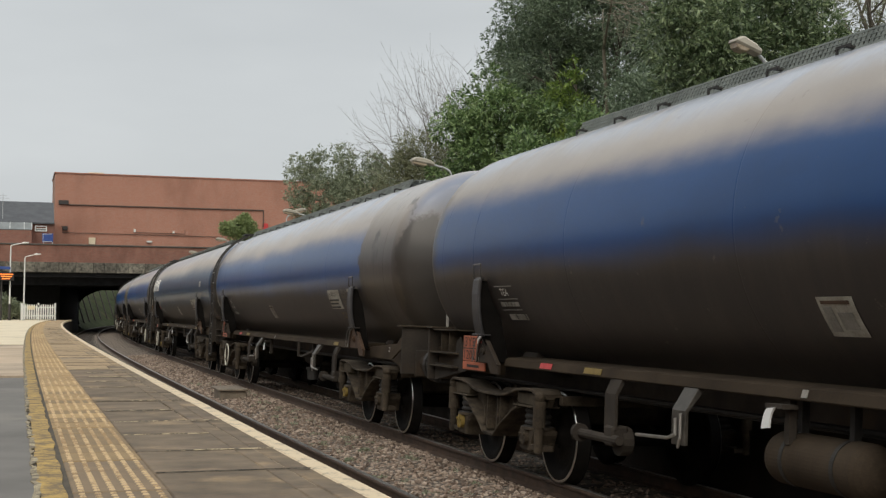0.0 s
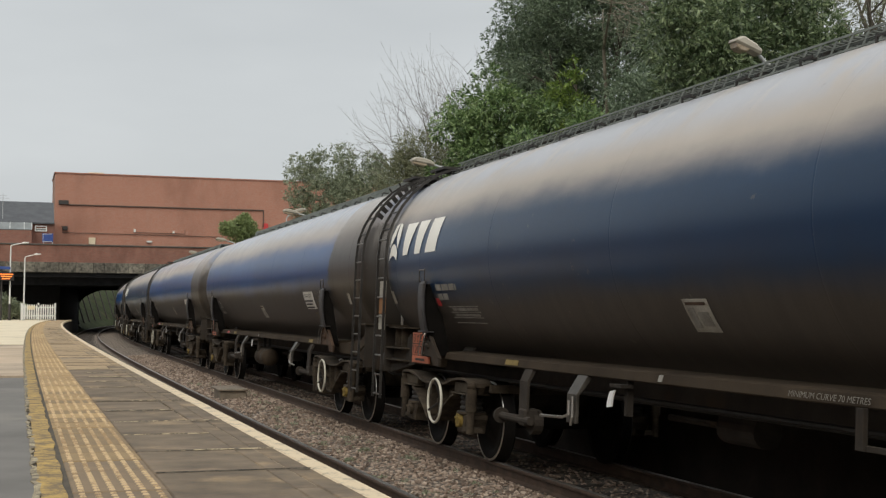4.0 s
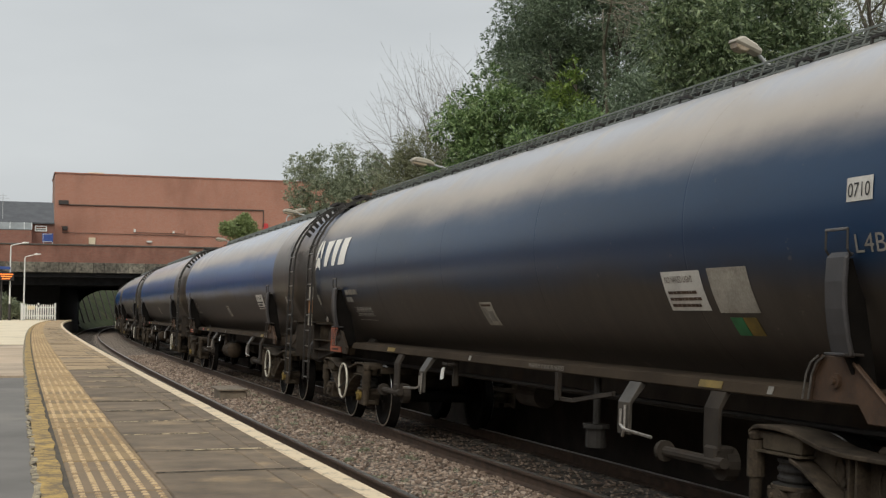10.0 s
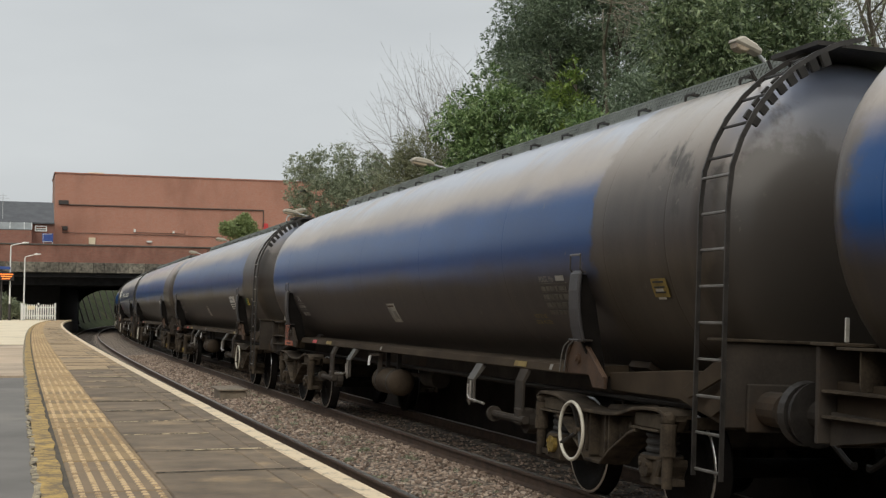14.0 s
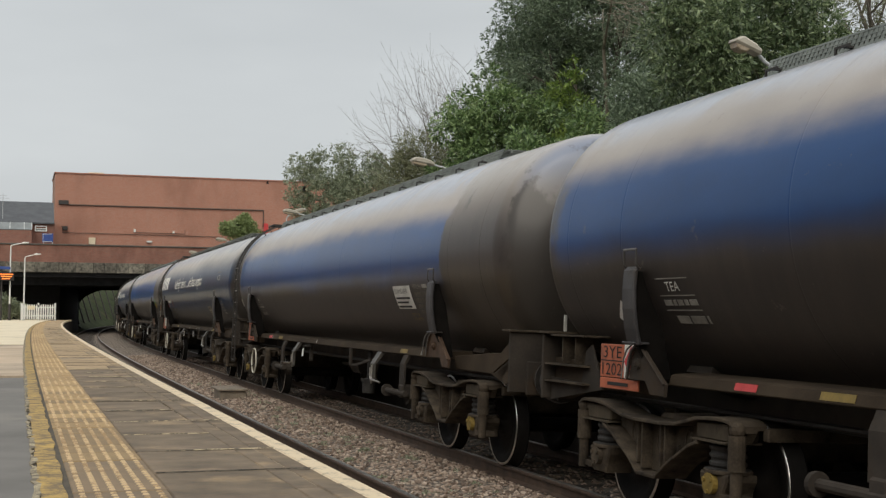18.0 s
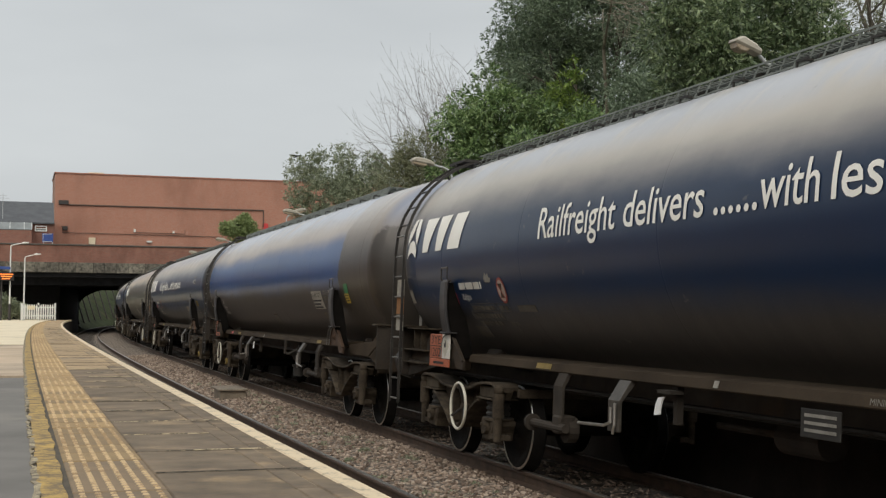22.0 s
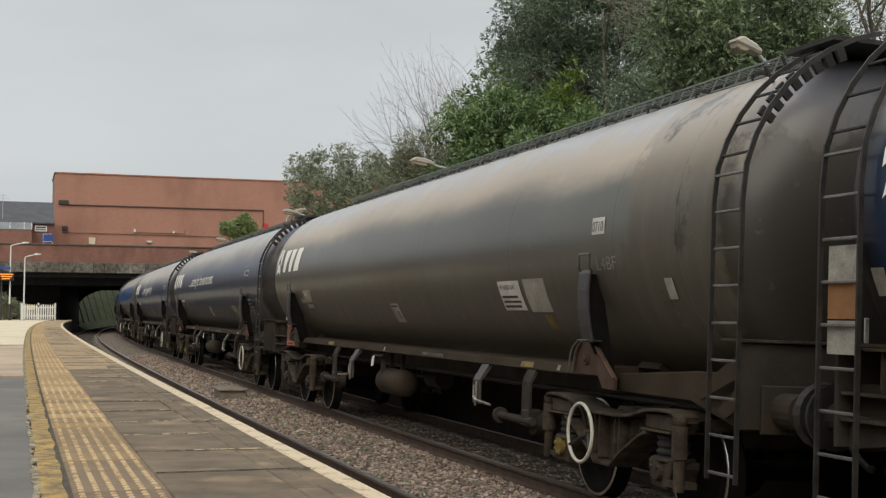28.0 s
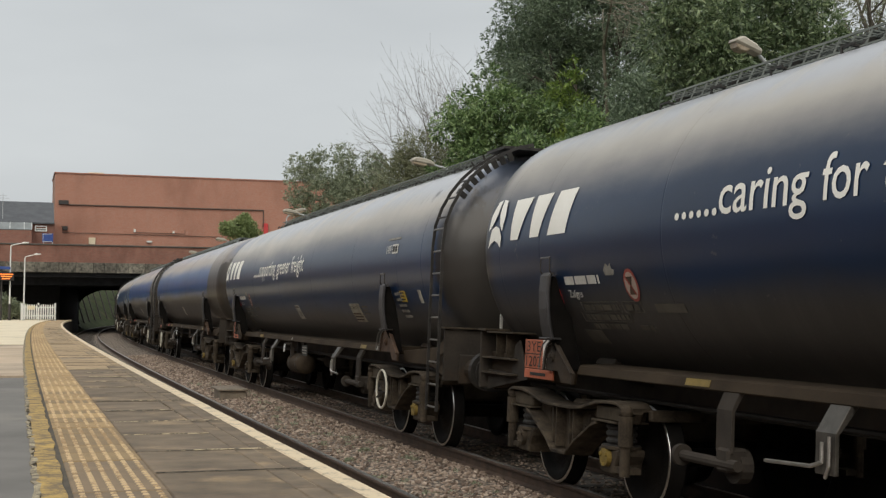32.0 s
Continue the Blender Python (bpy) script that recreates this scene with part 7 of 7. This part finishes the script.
# ---- trees and shrubs ----
def leaves(rng, blobs, n, length, width, droop=0.2, shell=0.55, spray=6, reach=1.3):
    """Leaves in sprays round twig ends, scattered through ellipsoids (x, y, z, rx, ry, rz), denser near their skins."""
    blobs = np.array(blobs, float)
    vol = blobs[:, 3] * blobs[:, 4] + blobs[:, 4] * blobs[:, 5]
    k = max(1, n // spray)
    pick = rng.choice(len(blobs), k, p=vol / vol.sum())
    b = blobs[pick]
    u = rng.normal(size=(k, 3))
    u /= np.linalg.norm(u, axis=1)[:, None]
    r = shell + (1 - shell) * rng.random(k) ** 0.6
    r *= 1 + 0.12 * np.sin(7 * u[:, 0] + 3 * pick) * np.sin(6 * u[:, 2] + pick) + rng.normal(0, 0.05, k)
    c = np.repeat(b[:, :3] + u * b[:, 3:] * r[:, None], spray, 0)
    n = k * spray
    u = np.repeat(u + rng.normal(0, 0.35, (k, 3)), spray, 0)
    size = np.repeat(rng.uniform(0.65, 1.35, k), spray)
    ax = u * 0.75 + rng.normal(0, 0.55, (n, 3))
    ax[:, 2] -= droop
    ax /= np.linalg.norm(ax, axis=1)[:, None]
    side = np.cross(ax, rng.normal(size=(n, 3)) + np.array((0, 0, 1.2)))
    side /= np.linalg.norm(side, axis=1)[:, None] + 1e-9
    L = (length * size * rng.uniform(0.7, 1.3, n))[:, None]
    W = (width * size * rng.uniform(0.75, 1.25, n))[:, None]
    c = c + ax * L * reach * rng.uniform(0.2, 0.8, n)[:, None]
    v = np.stack([c - ax * L / 2, c + side * W / 2, c + ax * L / 2, c - side * W / 2], 1).reshape(-1, 3)
    f = np.arange(4 * n).reshape(-1, 4)
    return v, f


def crown(parent, name, rng, blobs, n, length, width, mat, **kw):
    v, f = leaves(rng, blobs, n, length, width, **kw)
    ob = part(name, grid_mesh(name, v.tolist(), f.tolist(), mat), parent=parent)
    return ob


def limb(bm, rng, p, d, length, r, depth, gnarl=0.25, spread=0.55, fork=2, seg=5):
    """A tapering limb that forks into smaller ones."""
    p, d = Vector(p), Vector(d).normalized()
    steps = 3
    for k in range(steps):
        q = p + d * (length / steps)
        rod(bm, p, q, r * (1 - 0.12 * k), seg, r * (1 - 0.12 * (k + 1)))
        p = q
        d = (d + Vector(rng.normal(0, gnarl, 3)) * 0.5).normalized()
        r *= 0.94
        if depth > 0 and k > 0:
            for _ in range(fork - 1):
                e = (d + Vector(rng.normal(0, spread, 3))).normalized()
                limb(bm, rng, p, e, length * 0.62, r * 0.55, depth - 1, gnarl, spread, fork, max(3, seg - 1))
    if depth > 0:
        limb(bm, rng, p, d, length * 0.7, r * 0.7, depth - 1, gnarl, spread, fork, max(3, seg - 1))


def tree(name, seed, x, y, z, label, category, trunk_h, trunk_r, crowns, bark=BARK, depth=2):
    rng = np.random.default_rng(seed)
    t = thing(name, pose(x, y, z), label, category, "trees on the bank")
    bm = bmesh.new()
    rod(bm, (0, 0, -0.4), (0.1, 0.05, trunk_h * 0.5), trunk_r, 10, trunk_r * 0.8)
    for k in range(4):
        a = k * 1.57 + rng.uniform(-0.4, 0.4)
        limb(bm, rng, (0.1, 0.05, trunk_h * (0.35 + 0.05 * k)), (math.cos(a) * 0.6, math.sin(a) * 0.6, 1.0), trunk_h * 0.28, trunk_r * 0.5, depth)
    part("trunk", bm, bark, t)
    for nm, blobs, n, ln, wd, mat, kw in crowns:
        crown(t, nm, rng, blobs, n, ln, wd, mat, **kw)
    return t


def blobs_in(rng, n, cx, cy, cz, rx, ry, rz, s0, s1):
    out = []
    for _ in range(n):
        u = rng.normal(size=3)
        u /= np.linalg.norm(u)
        k = rng.random() ** 0.4
        s = rng.uniform(s0, s1)
        out.append((cx + u[0] * rx * k, cy + u[1] * ry * k, cz + u[2] * rz * k, s, s, s * 0.85))
    return out


R1 = np.random.default_rng(21)
# tall dark evergreens
tree("evergreen_tree", 1, 18.6, 40.0, 4.2, "tall dark evergreen tree with dense crown", "tree", 7.0, 0.30, [("crown", blobs_in(R1, 170, 0.0, 0, 7.0, 3.5, 2.8, 5.8, 0.45, 1.1), 130000, 0.115, 0.040, LEAF_DARK, {"shell": 0.3})])
tree("evergreen_tree", 2, 19.5, 33.0, 4.3, "tall dark evergreen tree with dense crown", "tree", 7.0, 0.30, [("crown", blobs_in(R1, 150, 0, 0, 5.8, 3.7, 2.8, 5.6, 0.45, 1.1), 100000, 0.115, 0.040, LEAF_DARK, {"shell": 0.3})])
tree("winter_tree", 9, 20.5, 27.0, 4.3, "tall twiggy brown winter tree", "tree", 8.0, 0.16, [("crown", blobs_in(R1, 60, 0, 0, 5.6, 3.2, 2.6, 3.6, 0.4, 0.9), 16000, 0.11, 0.026, LEAF_BROWN, {"shell": 0.2})], TWIG)
# broad laurels in front of them
tree("laurel_bush", 3, 14.9, 38.2, 3.6, "broad glossy green laurel bush", "bush", 3.2, 0.12, [("crown", blobs_in(R1, 90, 0.0, 0.0, 3.1, 2.3, 1.7, 2.7, 0.3, 0.7), 46000, 0.155, 0.050, LEAF_LAUREL, {}), ("young_growth", blobs_in(R1, 20, 1.5, -1.0, 4.6, 0.8, 0.3, 1.7, 0.14, 0.30), 2200, 0.15, 0.045, LEAF_BRIGHT, {})])
tree("laurel_bush", 4, 15.2, 33.0, 3.6, "broad glossy green laurel bush", "bush", 3.0, 0.12, [("crown", blobs_in(R1, 70, 0.0, 0.0, 2.0, 2.2, 1.7, 1.9, 0.3, 0.65), 26000, 0.155, 0.054, LEAF_LAUREL, {})])
tree("laurel_bush", 5, 14.6, 23.6, 3.6, "tall glossy green laurel bush", "bush", 3.2, 0.12, [("crown", blobs_in(R1, 90, 0.0, 0.0, 3.6, 2.1, 1.6, 2.2, 0.28, 0.6), 44000, 0.115, 0.042, LEAF_PALE, {})])
tree("laurel_bush", 6, 15.6, 28.0, 3.6, "broad dark green laurel bush", "bush", 3.0, 0.12, [("crown", blobs_in(R1, 70, 0.0, 0.0, 2.2, 2.0, 1.6, 2.2, 0.3, 0.65), 30000, 0.12, 0.044, LEAF_DARK, {})])
# shrubs along the bank and smaller trees further off
tree("brown_shrub", 7, 15.0, 47.0, 4.1, "twiggy brown winter shrub", "bush", 2.6, 0.08, [("crown", blobs_in(R1, 60, 0, 0, 2.6, 1.9, 1.4, 1.9, 0.3, 0.65), 34000, 0.11, 0.026, LEAF_BROWN, {"shell": 0.2})], TWIG)
tree("brown_shrub", 8, 13.9, 17.6, 3.4, "twiggy brown winter shrub", "bush", 4.0, 0.045, [("crown", blobs_in(R1, 30, 0.2, -0.3, 3.9, 1.3, 1.2, 1.0, 0.25, 0.5), 7000, 0.09, 0.022, LEAF_BROWN, {"shell": 0.2})], TWIG)
tree("olive_tree", 10, 16.4, 67.0, 4.2, "rounded olive-green evergreen tree", "tree", 4.0, 0.2, [("crown", blobs_in(R1, 100, 0, 0, 4.1, 3.0, 2.4, 2.3, 0.3, 0.75), 42000, 0.14, 0.048, LEAF_OLIVE, {"shell": 0.35})])
tree("round_bush", 11, 17.2, 103.0, 4.4, "small round bright green bush", "bush", 2.6, 0.12, [("crown", blobs_in(R1, 26, 0, 0, 3.7, 1.45, 1.1, 1.0, 0.22, 0.55) + blobs_in(R1, 10, 0.1, 0, 4.6, 0.6, 0.5, 0.6, 0.2, 0.4), 18000, 0.16, 0.07, LEAF_ROUND, {})])
tree("brown_shrub", 12, 16.2, 58.0, 4.0, "twiggy brown winter shrub", "bush", 2.4, 0.08, [("crown", blobs_in(R1, 40, 0, 0, 2.2, 2.0, 2.6, 1.5, 0.3, 0.7), 12000, 0.12, 0.03, LEAF_BROWN, {"shell": 0.2})], TWIG)


tree("evergreen_tree", 14, 18.3, 43.0, 4.2, "slim dark evergreen tree among taller ones", "tree", 5.5, 0.16, [("crown", blobs_in(R1, 90, 0.0, 0, 6.6, 1.7, 1.5, 3.6, 0.4, 0.9), 60000, 0.13, 0.044, LEAF_DARK, {"shell": 0.3})])


def hanging_twigs():
    # pale brown dead boughs that hang out of the evergreen
    rng = np.random.default_rng(77)
    t = thing("dead_bough", pose(14.9, 31.0, 3.6), "pale leafless boughs hanging out of an evergreen", "tree", "trees on the bank")
    bm = bmesh.new()
    rod(bm, (2.8, 5.4, -0.4), (1.7, 4.0, 6.1), 0.07, 7, 0.05)
    rod(bm, (1.7, 4.0, 6.1), (0.3, 0.5, 6.7), 0.05, 7, 0.02)
    for k in range(11):
        limb(bm, rng, (0.3 + 0.09 * (k - 5), 0.5, 6.6 - 0.12 * (k % 4)), (rng.uniform(-0.7, 0.7), -0.6, rng.uniform(-0.9, 0.1)), 0.62, 0.016, 3, 0.3, 0.40, 2, 4)
    part("bough", bm, BOUGH, t)


hanging_twigs()


def bare_tree():
    rng = np.random.default_rng(31)
    for k, (x, y, z, h) in enumerate(((16.5, 48.5, 3.9, 7.0), (16.9, 46.2, 3.9, 6.4), (15.9, 51.0, 3.9, 5.6))):
        t = thing("bare_tree", pose(x, y, z), "leafless winter tree with fine upright twigs", "tree", "trees on the bank")
        bm = bmesh.new()
        rod(bm, (0, 0, -0.3), (0, 0, 1.6), 0.11, 8, 0.09)
        for j in range(17):
            a = j * 0.9 + rng.uniform(-0.3, 0.3)
            limb(bm, rng, (0, 0, 1.2 + 0.08 * j), (math.cos(a) * 0.42, math.sin(a) * 0.42, 1.0), h * 0.40, 0.026, 3, 0.25, 0.42, 2, 4)
        part("trunk", bm, TWIG, t)


bare_tree()


def left_shrubs():
    rng = np.random.default_rng(41)
    for k, (x, y, w, h) in enumerate(((-2.6, 104.5, 1.3, 1.6), (-0.9, 104.6, 1.1, 1.0), (0.3, 104.8, 0.8, 0.75))):
        t = thing("green_shrub", pose(x, y, TOP), "dense green shrub behind the platform end", "bush", "shrubs at platform end")
        bm = bmesh.new()
        for j in range(4):
            limb(bm, rng, (0, 0, 0), (rng.uniform(-0.4, 0.4), rng.uniform(-0.4, 0.4), 1.0), h * 0.7, 0.04, 1)
        part("stems", bm, BARK, t)
        crown(t, "crown", rng, blobs_in(rng, 16, 0, 0, h, w * 0.7, 0.6, h * 0.7, 0.35, 0.6), 5000, 0.16, 0.08, LEAF_OLIVE)
    # slender leaning trunks on the slope beyond the bridge
    for k in range(8):
        s = 144 + 6 * k
        t = thing("slender_tree", stand(s, -6.3 - 0.1 * k, 0.3), "slender leaning trunk on the cutting slope", "tree", "trunks beyond bridge")
        bm = bmesh.new()
        rod(bm, (0, 0, -0.5), (-2.2, 0, 6.5), 0.10, 6, 0.06)
        part("trunk", bm, PIPE, t, "dark wet trunk")
        crown(t, "crown", rng, blobs_in(rng, 6, -2.3, 0, 6.6, 1.0, 1.0, 0.8, 0.5, 0.9), 700, 0.3, 0.14, LEAF_OLIVE)


left_shrubs()


def ballast_weeds():
    """Low moss and seedlings that have taken hold between the stones."""
    rng = np.random.default_rng(55)
    clumps = []
    for _ in range(90):
        s, d = 12.0 + 22.0 * rng.random(), rng.uniform(-2.2, -1.15)
        x, y, _h = line(s, d)
        r = rng.uniform(0.03, 0.09)
        clumps.append((float(x), float(y), float(np.interp(d, [-2.45, -1.95, -1.5, -1.05], [-0.15, -0.10, -0.075, -0.10])) + 0.015, r, r, 0.02))
    v, f = leaves(rng, clumps, 5200, 0.022, 0.010, droop=-0.3, shell=0.1, spray=4)
    tagged(part("ballast_weeds", grid_mesh("ballast_weeds", v.tolist(), f.tolist(), LEAF_OLIVE)), "low green weeds and moss in the ballast", "weeds", kind="stuff")


ballast_weeds()


def bird(size):
    """A small dark bird with two wings that beat."""
    b = thing("flying_bird", pose(0, 0, 0), "small dark bird in flight with spread wings", "bird", "birds over the station")
    bm = bmesh.new()
    bmesh.ops.create_icosphere(bm, subdivisions=2, radius=1.0, matrix=Matrix.Diagonal((0.05 * size, 0.15 * size, 0.045 * size, 1)))
    prism(bm, [(-0.03 * size, -0.10 * size), (0.03 * size, -0.10 * size), (0.05 * size, -0.24 * size), (-0.05 * size, -0.24 * size)], -0.008, 0.008, "z")
    part("body", bm, BLACK, b)
    wings = []
    for side in (-1, 1):
        bm = bmesh.new()
        prism(bm, [(0, 0.07 * size), (side * 0.14 * size, 0.10 * size), (side * 0.32 * size, -0.02 * size), (side * 0.14 * size, -0.06 * size), (0, -0.06 * size)], -0.006, 0.006, "z")
        wings.append((part("wing", bm, BLACK, b), side))
    return b, wings


BIRDS = [bird(1.0), bird(0.55)]


def motions():
    """The train runs past along its curve, and every wheelset turns."""
    times = [0.5 * k for k in range(65)]
    for idx, w in WAGONS:
        walk(w, [(t, wagon_pose(idx, t)) for t in times])
    s0 = travelled(0.0)
    lead = {}
    for w, sgn in WHEELS:
        if sgn not in lead:
            rows = []
            for k in range(0, 961, 2):
                t = k / FPS
                rows.append((t, Matrix.Translation((0, sgn * AXLE, R_W)) @ Matrix.Rotation((travelled(t) - s0) / R_W, 4, "X")))
            walk(w, rows)
            lead[sgn] = w
        else:
            src = lead[sgn].animation_data
            w.rotation_mode = "QUATERNION"
            w.animation_data_create()
            w.animation_data.action = src.action
            w.animation_data.action_slot = src.action_slot
    # two birds leave the olive tree and cross the sky
    flights = ([(0.0, (14.3, 66.4, 8.1)), (21.2, (14.3, 66.4, 8.1)), (21.6, (12.6, 64.41, 8.78)), (22.1, (13.21, 62.15, 9.5)), (22.6, (13.75, 59.88, 10.15)), (22.8, (14.55, 58.57, 10.68)), (23.0, (15.38, 57.23, 11.17)), (23.2, (15.99, 55.92, 11.7)), (23.6, (16.73, 53.28, 13.2)), (23.8, (16.93, 51.95, 14.07)), (24.4, (17.64, 48.74, 16.93)), (32.0, (30.0, 5.0, 55.0))],
               [(0.0, (15.0, 66.2, 8.2)), (17.5, (15.0, 66.2, 8.2)), (18.0, (12.4, 66.5, 8.4)), (18.4, (10.08, 66.87, 8.93)), (18.8, (7.85, 67.1, 9.54)), (19.0, (6.75, 67.18, 9.84)), (19.2, (5.71, 67.25, 10.09)), (19.4, (4.62, 67.31, 10.31)), (20.6, (-1.84, 67.27, 11.56)), (32.0, (-70.0, 72.0, 25.0))])
    for (b, wings), rows in zip(BIRDS, flights):
        keys, turn = [], 0.0
        for k, (t, p) in enumerate(rows):
            q = rows[min(k + 1, len(rows) - 1)][1]
            d = Vector(q) - Vector(p)
            if d.length > 0.1:
                turn = math.degrees(math.atan2(-d.x, d.y))
            keys.append((t, pose(*p, 12, 0, turn)))
        walk(b, keys)
        for w, side in wings:
            walk(w, [(t / 10, pose(0, 0, 0.02, 0, side * -(10 + 38 * math.sin(t * 2.1)), 0)) for t in range(0, 321)])


motions()
